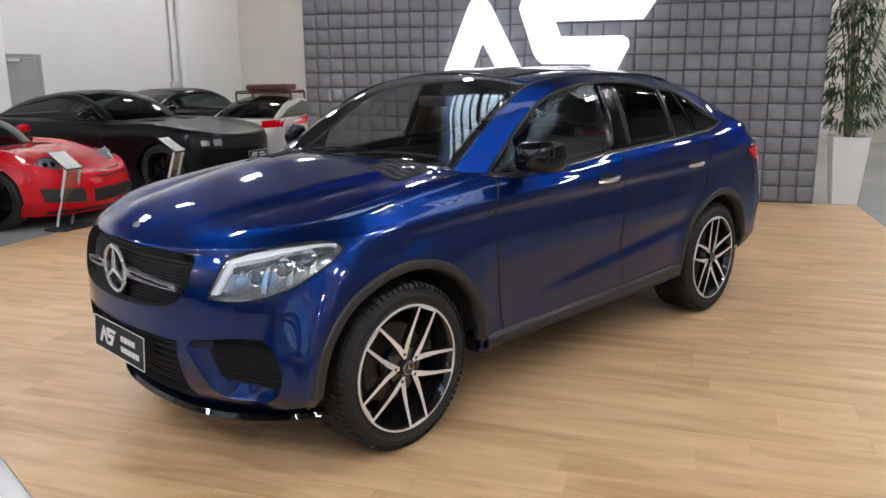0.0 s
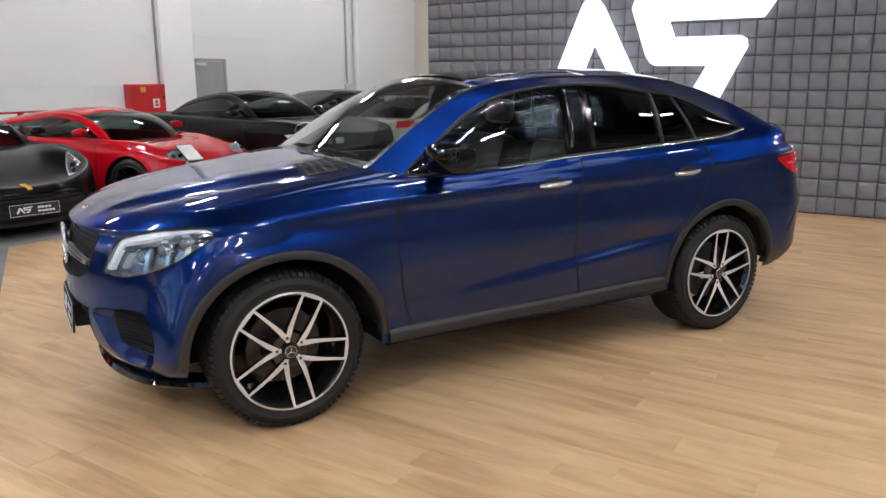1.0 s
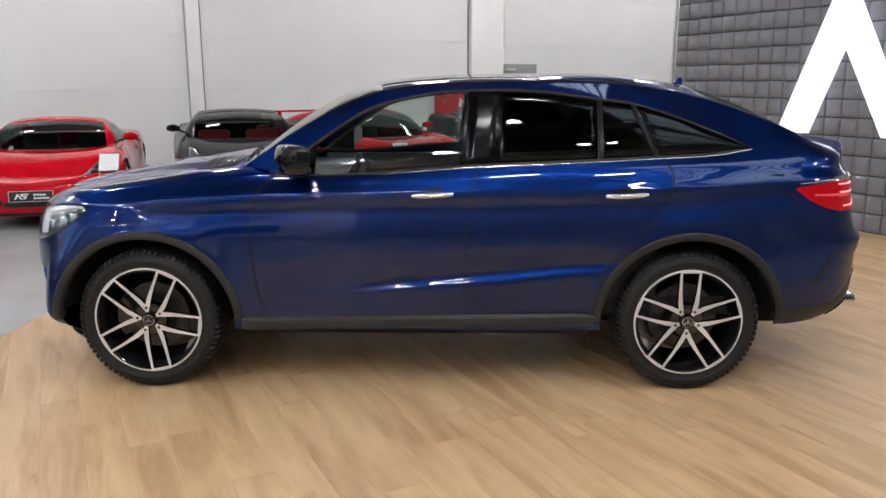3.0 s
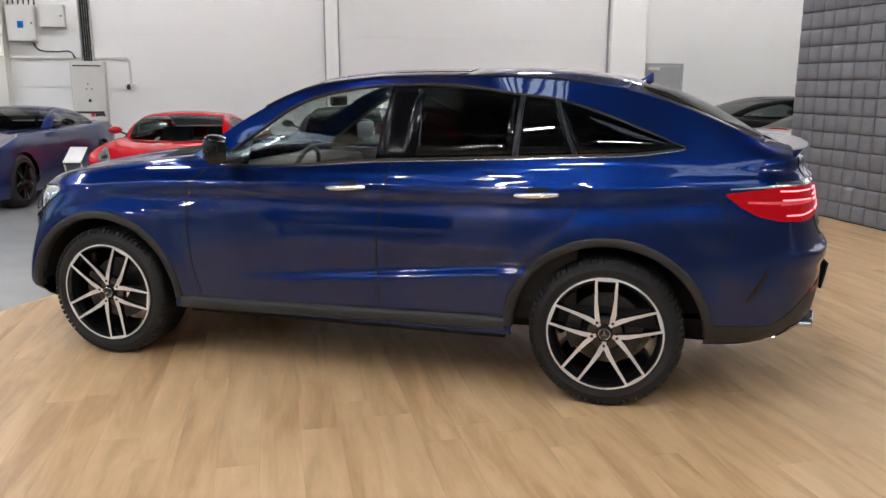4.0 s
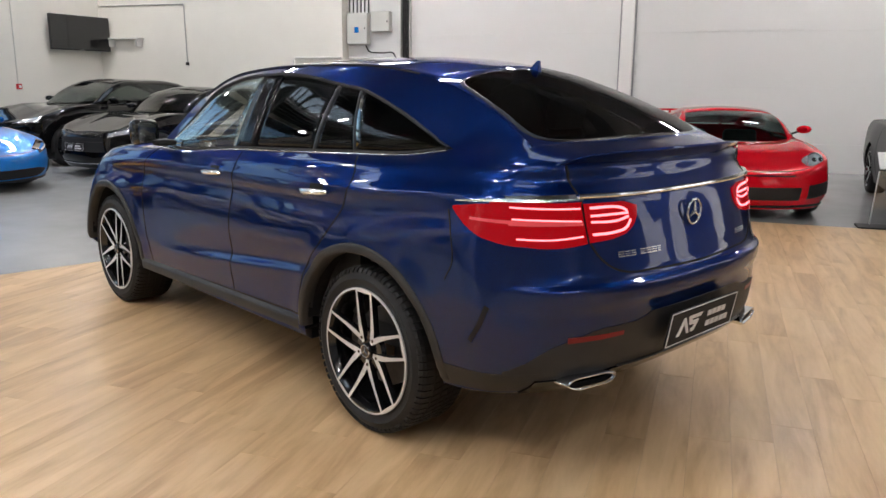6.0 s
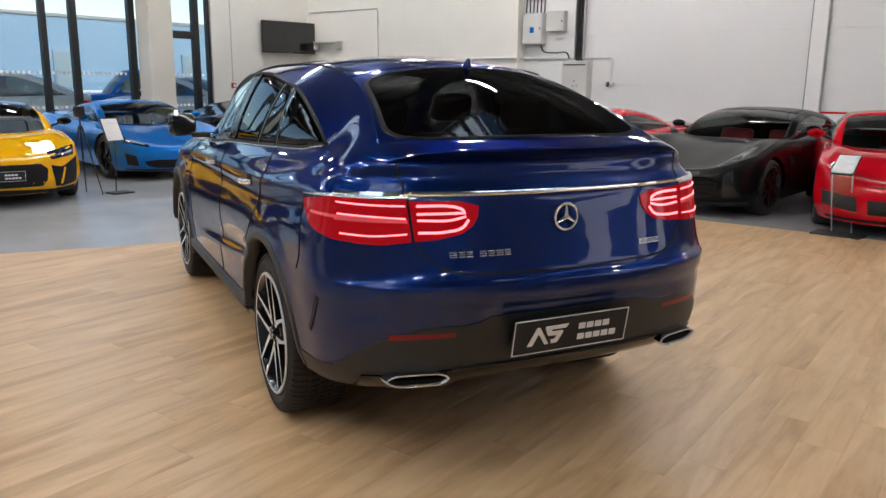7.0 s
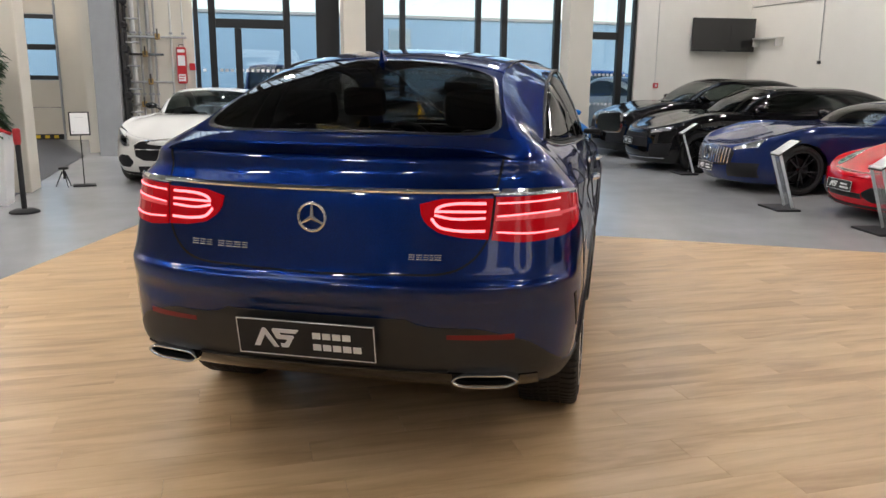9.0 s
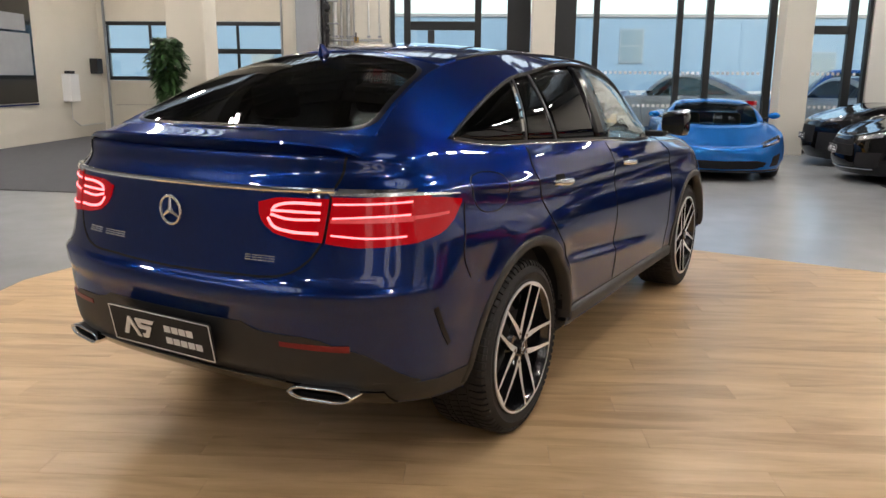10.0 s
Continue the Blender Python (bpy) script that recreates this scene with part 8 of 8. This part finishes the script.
def leaf_into(bm, p, d, length, width, droop):
    d = d.normalized()
    s = d.cross(Vector((0, 0, 1)))
    s = s.normalized() if s.length > 0.01 else Vector((1, 0, 0))
    pts = []
    for f, w in ((0, 0.12), (0.3, 0.9), (0.6, 0.85), (1, 0.02)):
        c = p + d * length * f + Vector((0, 0, -droop * length * f * f))
        pts.append((bm.verts.new(c - s * width * w / 2), bm.verts.new(c + Vector((0, 0, -width * 0.12 * (w > 0.5)))), bm.verts.new(c + s * width * w / 2)))
    for a, b in zip(pts, pts[1:]):
        bm.faces.new((a[0], a[1], b[1], b[0])), bm.faces.new((a[1], a[2], b[2], b[1]))


def ficus(u, v, z0, h, r):
    t = thing("ficus", room(u, v, z0), "upright dark green ficus in a white pot", "plant")
    rnd = random.Random(5)
    for k in range(4):
        a = rnd.uniform(0, 6.28)
        part("stem", tube(curve([(0.03 * math.cos(a), 0.03 * math.sin(a), 0), (0.06 * math.cos(a + 1), 0.06 * math.sin(a + 1), h * 0.5), (0.05 * math.cos(a), 0.05 * math.sin(a), h * 0.95)], 10), 0.012, 6), "stem", t)
    bm = bmesh.new()
    for k in range(1300):
        z = h * (0.05 + 0.95 * rnd.random() ** 0.9)
        rr = r * (0.75 + 0.3 * math.sin(z * 7 + 1)) * (1 if z < h * 0.85 else 0.75) * math.sqrt(rnd.random())
        a = rnd.uniform(0, math.tau)
        p = Vector((rr * math.cos(a), rr * math.sin(a), z))
        leaf_into(bm, p, Vector((math.cos(a + rnd.uniform(-0.8, 0.8)), math.sin(a + rnd.uniform(-0.8, 0.8)), rnd.uniform(-0.5, 0.5))), rnd.uniform(0.09, 0.14), rnd.uniform(0.06, 0.085), 0.45)
    tagged(part("foliage", bm, "leaf", t), kind="stuff")


def bamboo(u, v, z0, h):
    t = thing("bamboo_palm", room(u, v, z0), "tall feathery green bamboo plant in a white pot", "plant")
    rnd = random.Random(11)
    bm = bmesh.new()
    for k in range(9):
        a = rnd.uniform(0, math.tau)
        hh = h * rnd.uniform(0.7, 1.0)
        top = Vector((0.28 * math.cos(a), 0.28 * math.sin(a), hh))
        path = curve([(0.05 * math.cos(a), 0.05 * math.sin(a), 0), (0.12 * math.cos(a), 0.12 * math.sin(a), hh * 0.5), top], 14)
        part("cane", tube(path, 0.011, 6), "stem", t)
        for i in range(2, 15):
            for j in range(2):
                b = rnd.uniform(0, math.tau)
                o = path[min(i, 14)]
                ln = rnd.uniform(0.14, 0.3)
                tip = o + Vector((ln * math.cos(b), ln * math.sin(b), rnd.uniform(-0.06, 0.14)))
                for q in range(7):
                    c = tip + Vector((rnd.uniform(-0.04, 0.04), rnd.uniform(-0.04, 0.04), rnd.uniform(-0.03, 0.03)))
                    bb = b + rnd.uniform(-1.3, 1.3)
                    leaf_into(bm, c, Vector((math.cos(bb), math.sin(bb), rnd.uniform(-0.7, 0.35))), rnd.uniform(0.12, 0.2), rnd.uniform(0.018, 0.028), 0.5)
    tagged(part("foliage", bm, "leaf", t), kind="stuff")


planter(-5.45, -4.22, 0.88, 0.34, 0.46, "tall white planter by the column")
ficus(-5.45, -4.22, 0.78, 1.24, 0.22)
planter(6.25, -3.28, 0.86, 0.3, 0.44, "tall white planter beside the padded wall")
bamboo(6.25, -3.28, 0.76, 2.3)

# ---- pieces of the padded wall ----
def cushion(s, d):
    bm = bmesh.new()
    lines = (-1, -0.955, -0.86, -0.45, 0.45, 0.86, 0.955, 1)
    hs = lambda t: (max(0.0, 1 - abs(t) ** 7.0)) ** 0.5 * (1 - 0.16 * t * t)
    grid_mesh([[Vector((-d * hs(a) * hs(b), a * s / 2, b * s / 2)) for b in lines] for a in lines], bm)
    bmesh.ops.recalc_face_normals(bm, faces=bm.faces)
    if sum(f.normal.x for f in bm.faces) > 0:
        bmesh.ops.reverse_faces(bm, faces=bm.faces)
    return bm


PITCH = 0.21
pad = cushion(PITCH - 0.004, 0.034)
pad_mesh = bpy.data.meshes.new("cushion")
pad.to_mesh(pad_mesh)
pad.free()
pad_mesh.materials.append(M["leatherette"])
pad_mesh.shade_smooth()
verts, faces = [], []
pv, pf = [v.co.copy() for v in pad_mesh.vertices], [list(p.vertices) for p in pad_mesh.polygons]
for row in range(29):
    for col in range(34):
        y, z = PV1 - PITCH * (col + 0.5), PITCH * (row + 0.5)
        if row < 9:
            o = new("cushion", pad_mesh)
            o.parent = padded
            o.matrix_local = pose(PU + 0.03, y, z, (col * 7 + row * 3) % 5 * 0.15 - 0.3)
        else:
            k = len(verts)
            verts += [(v.x + PU + 0.03, v.y + y, v.z + z) for v in pv]
            faces += [[i + k for i in f] for f in pf]
me = bpy.data.meshes.new("cushions_upper")
me.from_pydata(verts, [], faces)
me.materials.append(M["leatherette"])
me.shade_smooth()
o = new("cushion_rest", me)
o.parent = padded
tagged(o, kind="stuff")


# ---- planks of the wood floor ----
def clip(poly, edges):
    for (ax, ay), (bx, by) in edges:
        out = []
        side = lambda p: (bx - ax) * (p[1] - ay) - (by - ay) * (p[0] - ax)
        for i, p in enumerate(poly):
            q = poly[(i + 1) % len(poly)]
            sp, sq = side(p), side(q)
            if sp >= 0:
                out.append(p)
            if (sp > 0) != (sq > 0) and sp != sq:
                k = sp / (sp - sq)
                out.append((p[0] + (q[0] - p[0]) * k, p[1] + (q[1] - p[1]) * k))
        poly = out
        if len(poly) < 3:
            return []
    return poly


edges = list(zip(WOOD, WOOD[1:] + WOOD[:1]))
PW, PL = 0.182, 1.45
rnd = random.Random(3)
shared = {}
for i in range(57):
    u0 = -4.3 + PW * i
    shift = rnd.uniform(0, PL)
    for j in range(8):
        v0 = -3.7 - PL + shift + PL * j
        quad = [(u0 + 0.0004, v0 + 0.0006), (u0 + PW - 0.0004, v0 + 0.0006), (u0 + PW - 0.0004, v0 + PL - 0.0006), (u0 + 0.0004, v0 + PL - 0.0006)]
        c = clip(quad, edges)
        if len(c) < 3:
            continue
        whole = len(c) == 4 and all(abs(a[0] - b[0]) + abs(a[1] - b[1]) < 1e-6 for a, b in zip(sorted(c), sorted(quad)))
        if whole and "plank" in shared:
            me = shared["plank"]
        else:
            cx, cy = u0 + PW / 2, v0 + PL / 2
            n = len(c)
            up, lo = [(x - cx, y - cy, 0.0) for x, y in c], [(x - cx, y - cy, -0.006) for x, y in c]
            inn = [(x * 0.9985 if abs(x) > 0.01 else x, y * 0.9992, 0.0) for x, y, z in up]
            edge = [(x, y, -0.0004) for x, y, z in up]
            me = bpy.data.meshes.new("plank")
            me.from_pydata(inn + edge + lo, [], [list(range(n))] + [[n + k, n + (k + 1) % n, (k + 1) % n, k] for k in range(n)] + [[2 * n + k, 2 * n + (k + 1) % n, n + (k + 1) % n, n + k] for k in range(n)])
            me.materials.append(M["oak"])
            if whole:
                shared["plank"] = me
        o = new("plank", me)
        o.parent = wood
        o.matrix_local = Matrix.Translation((u0 + PW / 2, v0 + PL / 2, rnd.uniform(-0.0002, 0.0001)))
